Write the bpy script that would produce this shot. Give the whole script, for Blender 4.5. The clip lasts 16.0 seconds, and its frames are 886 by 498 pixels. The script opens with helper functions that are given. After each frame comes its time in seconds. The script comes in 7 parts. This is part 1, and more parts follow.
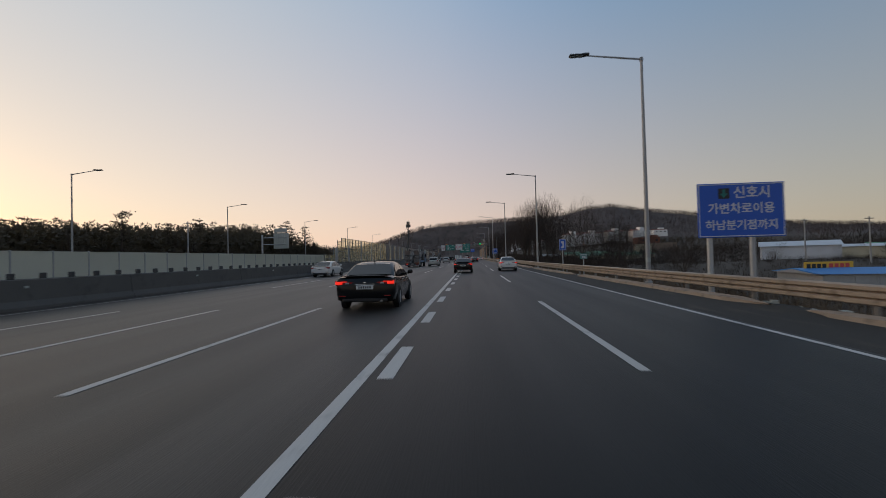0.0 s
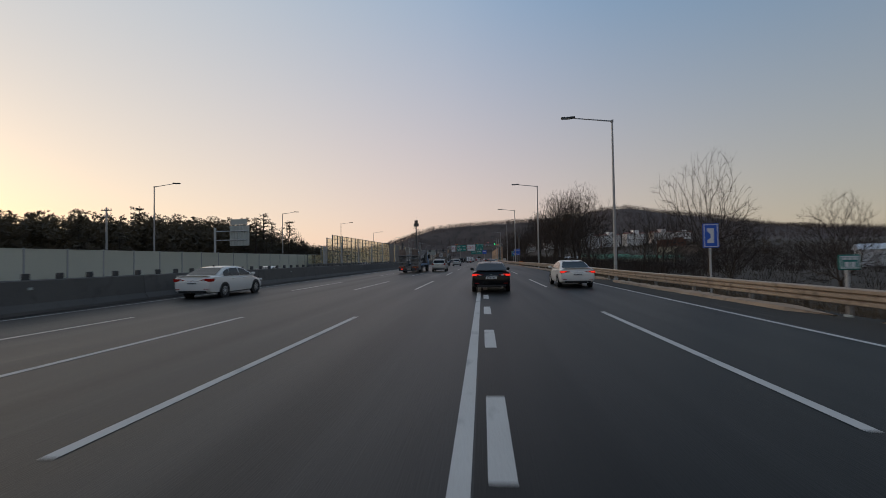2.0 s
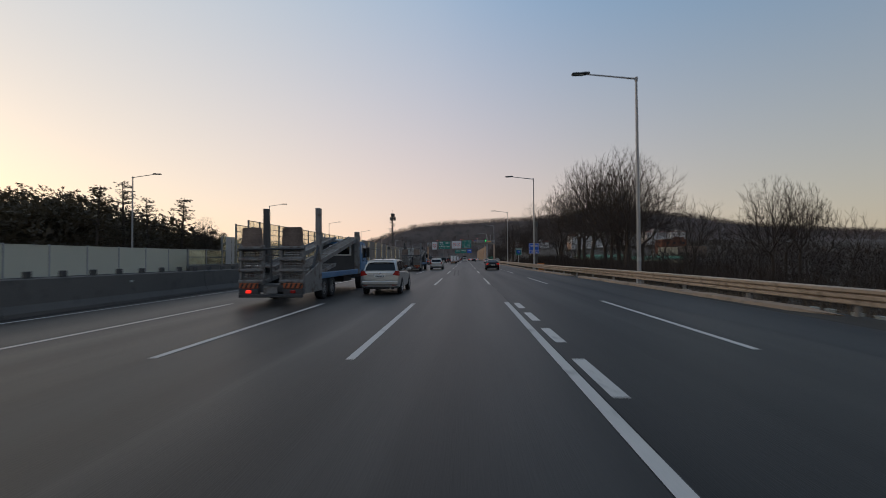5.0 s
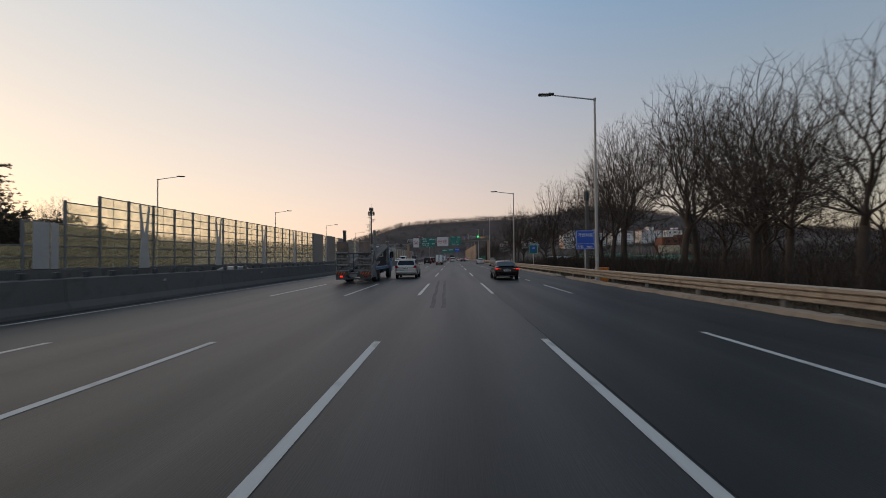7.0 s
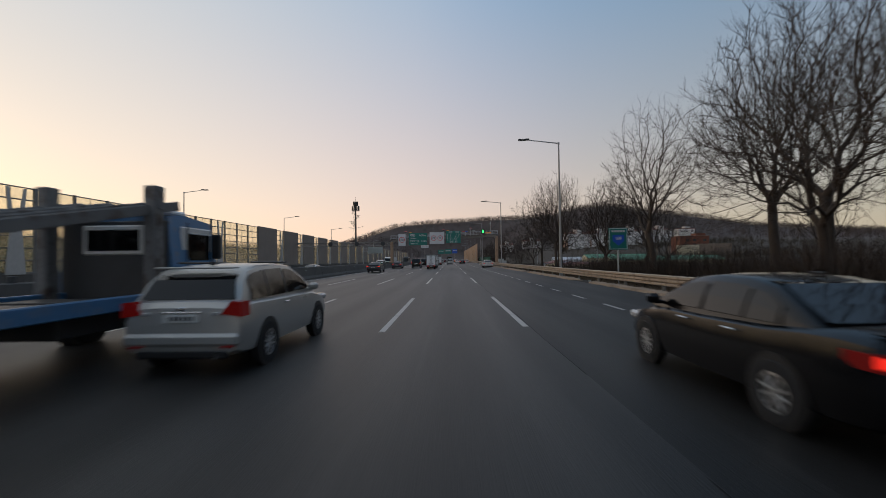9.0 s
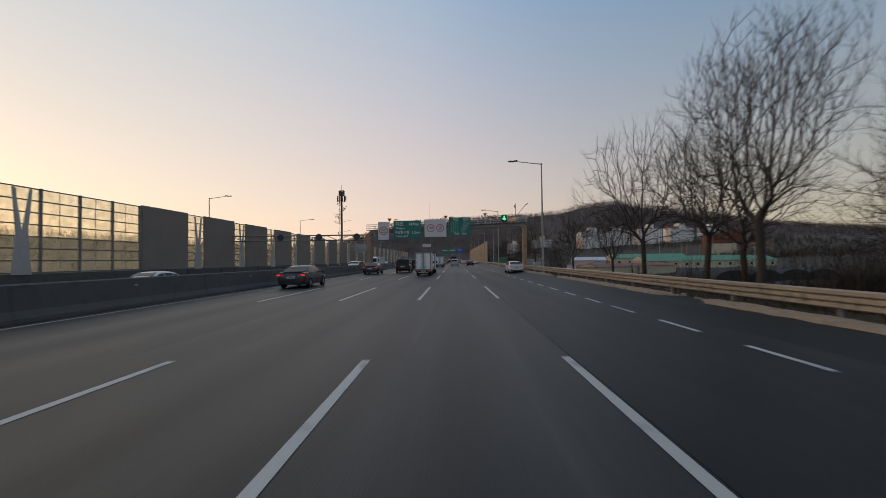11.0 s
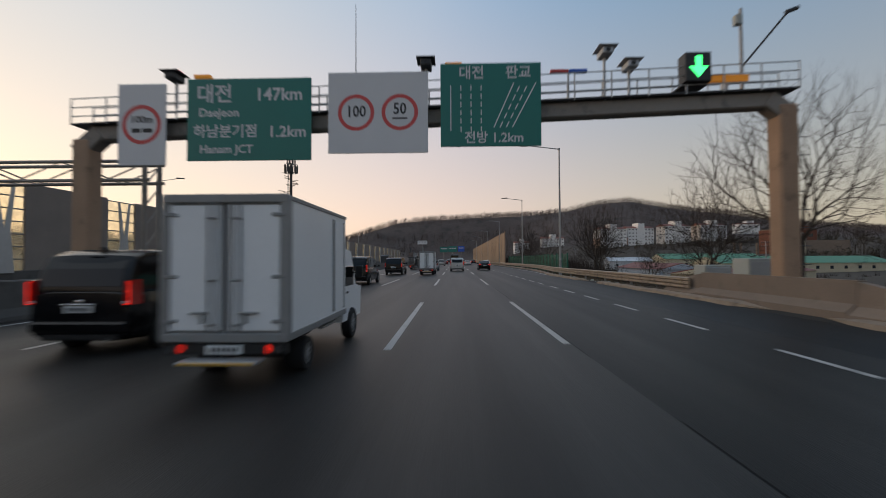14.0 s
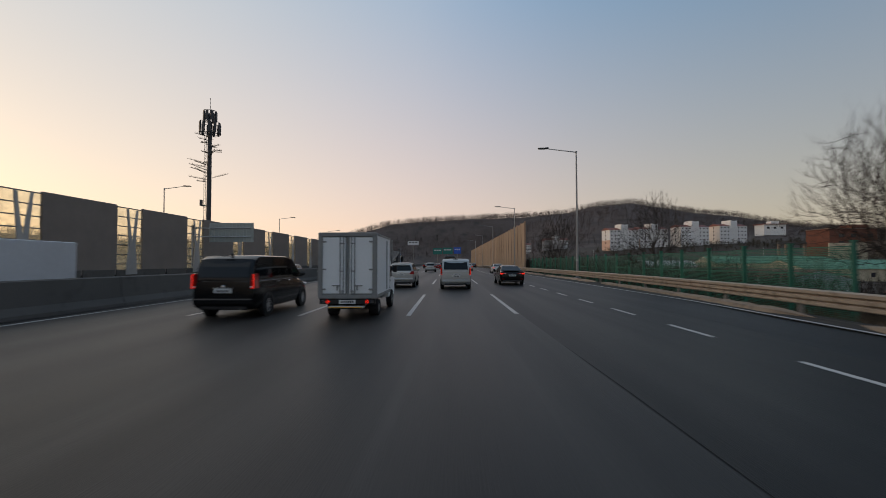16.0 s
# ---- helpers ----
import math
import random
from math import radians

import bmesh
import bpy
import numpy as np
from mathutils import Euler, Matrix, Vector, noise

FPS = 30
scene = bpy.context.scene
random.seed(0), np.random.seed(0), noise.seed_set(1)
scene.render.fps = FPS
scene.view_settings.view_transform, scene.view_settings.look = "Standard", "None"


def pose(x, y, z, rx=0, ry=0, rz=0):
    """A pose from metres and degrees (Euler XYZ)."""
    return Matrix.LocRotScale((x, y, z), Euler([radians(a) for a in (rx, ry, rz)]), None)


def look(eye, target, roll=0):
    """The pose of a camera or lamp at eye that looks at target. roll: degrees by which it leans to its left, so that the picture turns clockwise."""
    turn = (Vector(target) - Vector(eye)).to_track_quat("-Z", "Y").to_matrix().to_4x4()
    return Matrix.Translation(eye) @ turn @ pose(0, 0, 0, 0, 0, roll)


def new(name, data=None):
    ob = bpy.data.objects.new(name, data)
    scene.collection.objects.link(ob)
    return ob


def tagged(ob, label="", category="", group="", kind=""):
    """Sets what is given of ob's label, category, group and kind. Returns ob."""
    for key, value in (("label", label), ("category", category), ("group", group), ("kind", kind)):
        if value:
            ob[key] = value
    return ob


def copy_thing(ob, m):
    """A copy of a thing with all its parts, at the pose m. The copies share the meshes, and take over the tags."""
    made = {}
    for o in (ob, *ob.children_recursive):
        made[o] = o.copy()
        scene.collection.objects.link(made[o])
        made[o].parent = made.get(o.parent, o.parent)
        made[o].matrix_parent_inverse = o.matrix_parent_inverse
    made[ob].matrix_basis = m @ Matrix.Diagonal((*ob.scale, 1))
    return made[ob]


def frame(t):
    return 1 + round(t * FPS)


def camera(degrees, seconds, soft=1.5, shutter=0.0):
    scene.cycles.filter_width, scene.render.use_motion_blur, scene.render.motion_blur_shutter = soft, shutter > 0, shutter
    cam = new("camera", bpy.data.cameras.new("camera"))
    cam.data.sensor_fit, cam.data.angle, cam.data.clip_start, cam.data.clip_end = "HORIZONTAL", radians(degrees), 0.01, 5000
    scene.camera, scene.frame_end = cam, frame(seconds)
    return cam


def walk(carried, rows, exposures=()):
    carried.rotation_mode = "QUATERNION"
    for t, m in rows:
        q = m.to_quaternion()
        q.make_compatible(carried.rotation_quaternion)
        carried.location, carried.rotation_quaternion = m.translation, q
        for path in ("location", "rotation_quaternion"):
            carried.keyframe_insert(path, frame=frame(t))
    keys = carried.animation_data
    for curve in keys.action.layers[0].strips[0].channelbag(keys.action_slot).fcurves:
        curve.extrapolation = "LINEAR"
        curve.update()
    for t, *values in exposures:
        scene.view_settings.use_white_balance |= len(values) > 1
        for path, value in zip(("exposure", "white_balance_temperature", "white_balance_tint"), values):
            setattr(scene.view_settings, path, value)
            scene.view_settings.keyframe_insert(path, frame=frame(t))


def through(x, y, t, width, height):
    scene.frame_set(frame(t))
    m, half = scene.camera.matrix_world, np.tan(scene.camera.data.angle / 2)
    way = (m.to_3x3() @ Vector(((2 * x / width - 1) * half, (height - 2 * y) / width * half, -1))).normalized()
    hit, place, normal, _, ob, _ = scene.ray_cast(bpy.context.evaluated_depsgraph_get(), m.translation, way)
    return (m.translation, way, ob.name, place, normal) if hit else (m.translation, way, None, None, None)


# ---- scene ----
cam = camera(91.7, 16.0, soft=0.35, shutter=0.3)
walk(cam, [
    (0.0, pose(1.501, 0.000, 1.574, 91.133, 1.433, 3.846)),
    (0.5, pose(1.252, 5.498, 1.587, 91.257, 1.566, 3.948)),
    (1.0, pose(0.958, 10.940, 1.605, 91.354, 1.551, 4.395)),
    (1.5, pose(0.575, 16.370, 1.659, 91.361, 1.258, 5.037)),
    (2.0, pose(0.197, 21.715, 1.654, 91.358, 0.877, 5.249)),
    (2.5, pose(-0.134, 27.094, 1.695, 91.223, 0.828, 5.047)),
    (3.0, pose(-0.472, 32.953, 1.692, 91.293, 0.854, 4.846)),
    (5.5, pose(-1.727, 64.776, 1.713, 91.194, 0.197, 2.616)),
    (6.0, pose(-1.833, 71.483, 1.694, 91.117, 0.164, 2.369)),
    (6.5, pose(-1.889, 78.434, 1.730, 91.210, 0.411, 1.877)),
    (7.0, pose(-1.940, 85.568, 1.747, 91.176, 0.483, 1.246)),
    (7.5, pose(-1.917, 92.828, 1.692, 91.200, 0.678, 0.714)),
    (8.0, pose(-1.883, 100.298, 1.709, 91.263, 0.660, 0.683)),
    (10.5, pose(-1.923, 139.430, 1.724, 91.489, 0.725, 1.434)),
    (11.0, pose(-1.963, 147.524, 1.755, 91.426, 0.658, 1.479)),
    (11.5, pose(-1.982, 155.569, 1.723, 91.369, 0.614, 1.447)),
    (12.0, pose(-1.991, 163.700, 1.729, 91.299, 0.557, 1.582)),
    (12.5, pose(-2.012, 171.951, 1.712, 91.226, 0.378, 1.748)),
    (13.0, pose(-2.126, 180.475, 1.693, 91.224, 0.138, 1.960)),
    (13.5, pose(-2.197, 189.452, 1.717, 91.214, 0.264, 1.747)),
    (14.0, pose(-2.252, 198.427, 1.710, 91.394, 0.259, 1.482)),
    (14.5, pose(-2.274, 207.253, 1.722, 91.765, 0.600, 1.553)),
    (15.0, pose(-2.301, 216.040, 1.696, 91.882, 0.455, 1.339)),
    (15.5, pose(-2.288, 224.654, 1.723, 91.910, 0.477, 1.087)),
    (16.0, pose(-2.220, 233.198, 1.695, 91.804, 0.041, 0.852)),
], exposures=[(0.0, -0.12, 6350, 10), (3.0, -0.08, 6350, 10), (5.5, 0.05, 6450, 10), (8.0, 0.08, 6600, 10), (12.0, 0.02, 6500, 10), (12.5, 0.14, 6420, 10), (13.0, 0.15, 6420, 10), (13.5, 0.04, 6550, 10), (14.0, 0.15, 6650, 10), (14.5, 0.28, 6600, 10), (15.0, -0.05, 6650, 10), (16.0, 0.03, 6650, 10)])
# ---- sky and sun: just after sunset glow, bright low in the west, left of the road ----
SUN_AZ, SUN_EL = 68.0, 3.0            # degrees left of +Y, degrees above the horizon
world = bpy.data.worlds.new("dusk_sky")
scene.world = world
world.use_nodes = True
wn = world.node_tree
wl = wn.links
sky = wn.nodes.new("ShaderNodeTexSky")
sky.sky_type, sky.sun_disc = "NISHITA", False
sky.sun_elevation, sky.sun_rotation = radians(SUN_EL), radians(-SUN_AZ)
sky.air_density, sky.dust_density, sky.ozone_density = 1.0, 2.0, 1.5
# the haze of the evening: a smooth glow towards the west, cooler overhead and in the east
wc = wn.nodes.new("ShaderNodeTexCoord")
sep = wn.nodes.new("ShaderNodeSeparateXYZ")
wl.new(wc.outputs["Generated"], sep.inputs[0])
flat = wn.nodes.new("ShaderNodeVectorMath"); flat.operation = "MULTIPLY"; flat.inputs[1].default_value = (1, 1, 0)
wl.new(wc.outputs["Generated"], flat.inputs[0])
nrm = wn.nodes.new("ShaderNodeVectorMath"); nrm.operation = "NORMALIZE"
wl.new(flat.outputs[0], nrm.inputs[0])
dot = wn.nodes.new("ShaderNodeVectorMath"); dot.operation = "DOT_PRODUCT"
dot.inputs[1].default_value = (-math.sin(radians(SUN_AZ)), math.cos(radians(SUN_AZ)), 0)
wl.new(nrm.outputs[0], dot.inputs[0])
west = wn.nodes.new("ShaderNodeMapRange")
west.inputs["From Min"].default_value = -1.0
wl.new(dot.outputs["Value"], west.inputs[0])


def sky_ramp(stops):
    r = wn.nodes.new("ShaderNodeValToRGB")
    r.color_ramp.interpolation = "B_SPLINE"
    while len(r.color_ramp.elements) < len(stops):
        r.color_ramp.elements.new(0.5)
    for e, (p, c) in zip(r.color_ramp.elements, stops):
        e.position, e.color = p, (*c, 1)
    wl.new(west.outputs[0], r.inputs[0])
    return r


low_sky = sky_ramp([(0.0, (0.42, 0.36, 0.33)), (0.33, (0.445, 0.385, 0.27)), (0.55, (0.66, 0.51, 0.395)), (0.72, (0.85, 0.60, 0.49)), (0.86, (0.97, 0.70, 0.525)), (1.0, (1.0, 0.78, 0.55))])
high_sky = sky_ramp([(0.0, (0.17, 0.22, 0.32)), (0.33, (0.135, 0.24, 0.37)), (0.55, (0.21, 0.32, 0.46)), (0.72, (0.33, 0.42, 0.56)), (1.0, (0.58, 0.60, 0.60))])
up = wn.nodes.new("ShaderNodeMapRange")
up.inputs["From Min"].default_value, up.inputs["From Max"].default_value = 0.02, 0.52
wl.new(sep.outputs["Z"], up.inputs[0])
rise = wn.nodes.new("ShaderNodeMath"); rise.operation = "POWER"; rise.inputs[1].default_value = 0.8
wl.new(up.outputs[0], rise.inputs[0])
haze = wn.nodes.new("ShaderNodeMix"); haze.data_type = "RGBA"
wl.new(rise.outputs[0], haze.inputs["Factor"])
wl.new(low_sky.outputs[0], haze.inputs["A"])
wl.new(high_sky.outputs[0], haze.inputs["B"])
both = wn.nodes.new("ShaderNodeVectorMath"); both.operation = "MULTIPLY_ADD"
both.inputs[1].default_value = (0.05, 0.05, 0.05)
wl.new(sky.outputs[0], both.inputs[0])
wl.new(haze.outputs["Result"], both.inputs[2])
bg = wn.nodes["Background"]
wl.new(both.outputs[0], bg.inputs[0])
bg.inputs[1].default_value = 1.0
sun = new("sun", bpy.data.lights.new("sun", "SUN"))
sun.data.energy, sun.data.angle, sun.data.color = 0.5, radians(12), (1.0, 0.72, 0.5)
sd = Vector((-math.sin(radians(SUN_AZ)) * math.cos(radians(SUN_EL)), math.cos(radians(SUN_AZ)) * math.cos(radians(SUN_EL)), math.sin(radians(SUN_EL))))
sun.matrix_world = look((0, 0, 60), Vector((0, 0, 60)) - sd)


# ---- materials ----
def mat(name, base, rough=0.6, metal=0.0, var=0.18, scale=1.5, fine=30.0, bump=0.15, stretch=(1, 1, 1), dirt=None, dirt_at=0.58, emit=None, power=0.0, coat=0.0, spec=0.5):
    """A painted or raw surface: broad stains, fine grain, slight relief, and a small shift from piece to piece."""
    m = bpy.data.materials.new(name)
    m.use_nodes = True
    n, l = m.node_tree.nodes, m.node_tree.links
    b = n["Principled BSDF"]
    b.inputs["Roughness"].default_value, b.inputs["Metallic"].default_value = rough, metal
    b.inputs["Coat Weight"].default_value, b.inputs["Specular IOR Level"].default_value = coat, spec
    co = n.new("ShaderNodeTexCoord")
    mp = n.new("ShaderNodeMapping")
    mp.inputs["Scale"].default_value = stretch
    l.new(co.outputs["Object"], mp.inputs[0])
    big = n.new("ShaderNodeTexNoise")
    big.inputs["Scale"].default_value, big.inputs["Detail"].default_value = scale, 5
    l.new(mp.outputs[0], big.inputs["Vector"])
    small = n.new("ShaderNodeTexNoise")
    small.inputs["Scale"].default_value, small.inputs["Detail"].default_value = fine, 3
    l.new(mp.outputs[0], small.inputs["Vector"])
    info = n.new("ShaderNodeObjectInfo")
    add = n.new("ShaderNodeMath"); add.operation = "ADD"
    l.new(big.outputs[0], add.inputs[0])
    mul = n.new("ShaderNodeMath"); mul.operation = "MULTIPLY"; mul.inputs[1].default_value = 0.6
    l.new(small.outputs[0], mul.inputs[0])
    l.new(mul.outputs[0], add.inputs[1])
    add2 = n.new("ShaderNodeMath"); add2.operation = "MULTIPLY_ADD"; add2.inputs[1].default_value = 0.35
    l.new(info.outputs["Random"], add2.inputs[0])
    l.new(add.outputs[0], add2.inputs[2])
    ramp = n.new("ShaderNodeMapRange")
    ramp.inputs["From Min"].default_value, ramp.inputs["From Max"].default_value = 0.5, 1.45
    ramp.inputs["To Min"].default_value, ramp.inputs["To Max"].default_value = 1 - var, 1 + var
    l.new(add2.outputs[0], ramp.inputs[0])
    mixc = n.new("ShaderNodeVectorMath"); mixc.operation = "SCALE"
    mixc.inputs[0].default_value = base
    l.new(ramp.outputs[0], mixc.inputs["Scale"])
    out = mixc.outputs[0]
    if dirt:
        st = n.new("ShaderNodeTexNoise")
        st.inputs["Scale"].default_value, st.inputs["Detail"].default_value = scale * 2.3, 8
        l.new(mp.outputs[0], st.inputs["Vector"])
        dr = n.new("ShaderNodeMapRange")
        dr.inputs["From Min"].default_value, dr.inputs["From Max"].default_value = dirt_at, dirt_at + 0.16
        dr.inputs["To Max"].default_value = 0.85
        l.new(st.outputs[0], dr.inputs[0])
        mx = n.new("ShaderNodeMix"); mx.data_type = "RGBA"
        l.new(dr.outputs[0], mx.inputs["Factor"])
        l.new(out, mx.inputs["A"])
        mx.inputs["B"].default_value = (*dirt, 1)
        out = mx.outputs["Result"]
    l.new(out, b.inputs["Base Color"])
    rr = n.new("ShaderNodeMapRange")
    rr.inputs["To Min"].default_value, rr.inputs["To Max"].default_value = max(rough - 0.08, 0.02), min(rough + 0.1, 1)
    l.new(big.outputs[0], rr.inputs[0])
    l.new(rr.outputs[0], b.inputs["Roughness"])
    if bump:
        bp = n.new("ShaderNodeBump")
        bp.inputs["Strength"].default_value, bp.inputs["Distance"].default_value = bump, 0.02
        l.new(small.outputs[0], bp.inputs["Height"])
        l.new(bp.outputs[0], b.inputs["Normal"])
    if emit:
        b.inputs["Emission Color"].default_value, b.inputs["Emission Strength"].default_value = (*emit, 1), power
    return m


def glassy(name, base, rough=0.04, alpha=1.0, spec=0.5):
    """Dark tinted glazing, or a clear sheet that lets light through."""
    m = bpy.data.materials.new(name)
    m.use_nodes = True
    b = m.node_tree.nodes["Principled BSDF"]
    b.inputs["Base Color"].default_value, b.inputs["Roughness"].default_value = (*base, 1), rough
    b.inputs["Alpha"].default_value = alpha
    b.inputs["Specular IOR Level"].default_value = spec
    return m


def veiled(name, base, veil):
    """A clear sheet under a veil of dirt that catches the light from behind it."""
    m = bpy.data.materials.new(name)
    m.use_nodes = True
    n, l = m.node_tree.nodes, m.node_tree.links
    clean, dirt, mx = n.new("ShaderNodeBsdfTransparent"), n.new("ShaderNodeBsdfTranslucent"), n.new("ShaderNodeMixShader")
    clean.inputs[0].default_value, dirt.inputs[0].default_value = (0.97, 0.96, 0.9, 1), (*base, 1)
    spots = n.new("ShaderNodeTexNoise")
    spots.inputs["Scale"].default_value, spots.inputs["Detail"].default_value = 1.3, 6
    much = n.new("ShaderNodeMapRange")
    much.inputs["From Min"].default_value, much.inputs["From Max"].default_value = 0.3, 0.7
    much.inputs["To Min"].default_value, much.inputs["To Max"].default_value = veil * 0.6, veil * 1.4
    co = n.new("ShaderNodeNewGeometry")
    l.new(co.outputs["Position"], spots.inputs["Vector"])
    l.new(spots.outputs[0], much.inputs[0])
    l.new(much.outputs[0], mx.inputs[0])
    l.new(clean.outputs[0], mx.inputs[1])
    l.new(dirt.outputs[0], mx.inputs[2])
    l.new(mx.outputs[0], n["Material Output"].inputs[0])
    return m


def sheet_mat(name, base, through):
    """A milky plastic sheet: part of the light behind it comes through."""
    m = mat(name, base, 0.5, var=0.1, scale=0.6, fine=18, bump=0.05)
    n, l = m.node_tree.nodes, m.node_tree.links
    tr = n.new("ShaderNodeBsdfTranslucent")
    tr.inputs[0].default_value = (*base, 1)
    mx = n.new("ShaderNodeMixShader")
    mx.inputs[0].default_value = through
    l.new(n["Principled BSDF"].outputs[0], mx.inputs[1])
    l.new(tr.outputs[0], mx.inputs[2])
    l.new(mx.outputs[0], n["Material Output"].inputs[0])
    return m


M = dict(
    milky=sheet_mat("milky_noise_panel", (0.68, 0.68, 0.60), 0.45),
    asphalt=mat("asphalt", (0.029, 0.0268, 0.0247), 0.5, spec=0.33, var=0.26, scale=0.8, fine=60, bump=0.2, stretch=(1, 0.035, 1), dirt=(0.048, 0.0445, 0.041), dirt_at=0.6),
    # right lanes: a slightly darker surface, with the weaker sky glow coloured in too
    dimasphalt=mat("dimmed_right_asphalt", (0.0136, 0.0128, 0.0119), 0.5, spec=0.25, var=0.28, scale=0.9, fine=60, bump=0.2, stretch=(1, 0.035, 1), dirt=(0.025, 0.0238, 0.0225), dirt_at=0.58),
    shoulder=mat("shoulder_asphalt", (0.050, 0.046, 0.041), 0.85, spec=0.2, var=0.3, scale=0.8, fine=60, bump=0.4, stretch=(1, 0.2, 1), dirt=(0.085, 0.073, 0.058)),
    seam=mat("bitumen_seam", (0.014, 0.0135, 0.013), 0.7, spec=0.15, var=0.2, scale=3),
    skid=mat("tyre_rubber_smear", (0.027, 0.025, 0.023), 0.6, spec=0.32, var=0.4, scale=2, stretch=(1, 0.1, 1), dirt=(0.058, 0.053, 0.048), dirt_at=0.5),
    marking=mat("road_paint", (0.47, 0.455, 0.43), 0.6, var=0.15, scale=1.2, fine=45, bump=0.2, stretch=(1, 0.4, 1), dirt=(0.17, 0.168, 0.165), dirt_at=0.56),
    wornpaint=mat("worn_road_paint", (0.15, 0.147, 0.14), 0.7, var=0.4, scale=3, fine=40, bump=0.2, stretch=(1, 0.2, 1), dirt=(0.05, 0.05, 0.05), dirt_at=0.5),
    earth=mat("dry_winter_ground", (0.048, 0.036, 0.025), 0.95, var=0.4, scale=0.08, fine=2.5, bump=0.6, dirt=(0.05, 0.042, 0.03)),
    # far hills and their twigs: brown made paler, with the distance haze in the colour
    hill=mat("hazed_wood_floor", (0.072, 0.053, 0.046), 1.0, var=0.55, scale=0.03, fine=0.35, bump=0.8, stretch=(1, 0.5, 1), dirt=(0.035, 0.028, 0.025), dirt_at=0.52),
    hazewood=mat("hazed_brown_far_twigs", (0.098, 0.071, 0.062), 1.0, var=0.5, scale=0.06, fine=0.5, bump=0),
    concrete=mat("barrier_concrete", (0.105, 0.098, 0.090), 0.9, var=0.22, scale=0.7, fine=25, bump=0.25, dirt=(0.07, 0.065, 0.06)),
    kerb=mat("sandy_kerb_concrete", (0.31, 0.235, 0.172), 0.95, var=0.3, scale=1.2, fine=30, bump=0.4, dirt=(0.15, 0.12, 0.09), dirt_at=0.55),
    pinkconc=mat("warm_concrete", (0.23, 0.175, 0.135), 0.9, var=0.2, scale=0.8, fine=25, bump=0.25, dirt=(0.17, 0.135, 0.105)),
    rail=mat("cream_rail_steel", (0.34, 0.267, 0.20), 0.5, 0.2, var=0.2, scale=1.5, fine=20, bump=0.05, dirt=(0.17, 0.13, 0.095), dirt_at=0.54),
    rustflap=mat("rusty_steel_plate", (0.2, 0.15, 0.125), 0.8, 0.2, var=0.7, scale=1.6, fine=20, bump=0.2),
    # tall wall posts: steel darkened in colour for their backlit, shaded side
    poststeel=mat("shaded_post_steel", (0.2, 0.205, 0.21), 0.55, 0.5, var=0.2, scale=3, fine=30, bump=0.05),
    galv=mat("galvanised_steel", (0.42, 0.43, 0.44), 0.5, 0.6, var=0.15, scale=3, fine=30, bump=0.05),
    pole=mat("grey_painted_steel", (0.34, 0.33, 0.32), 0.55, 0.2, var=0.15, scale=1.0, fine=20, bump=0.05),
    darksteel=mat("dark_steel", (0.06, 0.062, 0.065), 0.55, 0.4, var=0.2, scale=3),
    gantry=mat("gantry_steel", (0.25, 0.225, 0.20), 0.6, 0.2, var=0.2, scale=1.2, fine=18, bump=0.06, dirt=(0.15, 0.14, 0.13)),
    rust=mat("gantry_post_paint", (0.36, 0.235, 0.155), 0.7, 0.1, var=0.25, scale=1.0, fine=20, bump=0.1, dirt=(0.22, 0.15, 0.1)),
    noise=mat("aluminium_noise_panel", (0.40, 0.42, 0.39), 0.6, 0.1, var=0.12, scale=0.6, fine=18, bump=0.08),
    darkpanel=mat("dark_absorbing_panel", (0.235, 0.198, 0.172), 0.85, var=0.2, scale=0.5, fine=20, bump=0.2),
    clear=veiled("clear_acrylic", (0.80, 0.72, 0.50), 0.22),
    brownwall=mat("stained_sound_wall", (0.34, 0.245, 0.165), 0.9, var=0.3, scale=0.5, fine=12, bump=0.25, stretch=(1, 1, 0.12), dirt=(0.11, 0.066, 0.042), dirt_at=0.5),
    signgreen=mat("green_sign_sheet", (0.008, 0.17, 0.14), 0.4, var=0.06, scale=1, bump=0),
    signblue=mat("blue_sign_sheet", (0.018, 0.10, 0.50), 0.4, var=0.06, scale=1, bump=0),
    signwhite=mat("white_sign_sheet", (0.62, 0.62, 0.63), 0.45, var=0.06, scale=1, bump=0),
    signred=mat("red_sign_sheet", (0.60, 0.07, 0.065), 0.4, var=0.06, scale=1, bump=0),
    signblack=mat("black_sign_print", (0.02, 0.02, 0.022), 0.5, var=0.05, bump=0),
    signyellow=mat("yellow_board", (0.75, 0.42, 0.04), 0.5, var=0.08, scale=1, bump=0),
    amber=mat("amber_board", (0.75, 0.30, 0.03), 0.5, var=0.08, bump=0, emit=(1.0, 0.35, 0.03), power=0.15),
    flash=mat("red_flash_lamp", (0.5, 0.1, 0.1), 0.3, bump=0, emit=(1.0, 0.18, 0.2), power=0.9),
    greenlight=mat("green_signal", (0.02, 0.5, 0.08), 0.3, bump=0, emit=(0.05, 1.0, 0.22), power=2.2),
    bark=mat("grey_brown_bark", (0.056, 0.042, 0.032), 0.95, var=0.35, scale=3, fine=25, bump=0.6),
    twig=mat("brown_twigs", (0.038, 0.0265, 0.0195), 0.95, var=0.35, scale=0.8, bump=0),
    pine=sheet_mat("pine_needles", (0.080, 0.062, 0.036), 0.3),
    drygrass=mat("dry_grass", (0.12, 0.085, 0.052), 0.95, var=0.45, scale=0.3, fine=4, bump=0),
    fence=mat("green_mesh_paint", (0.025, 0.15, 0.095), 0.55, var=0.2, scale=2, bump=0),
)


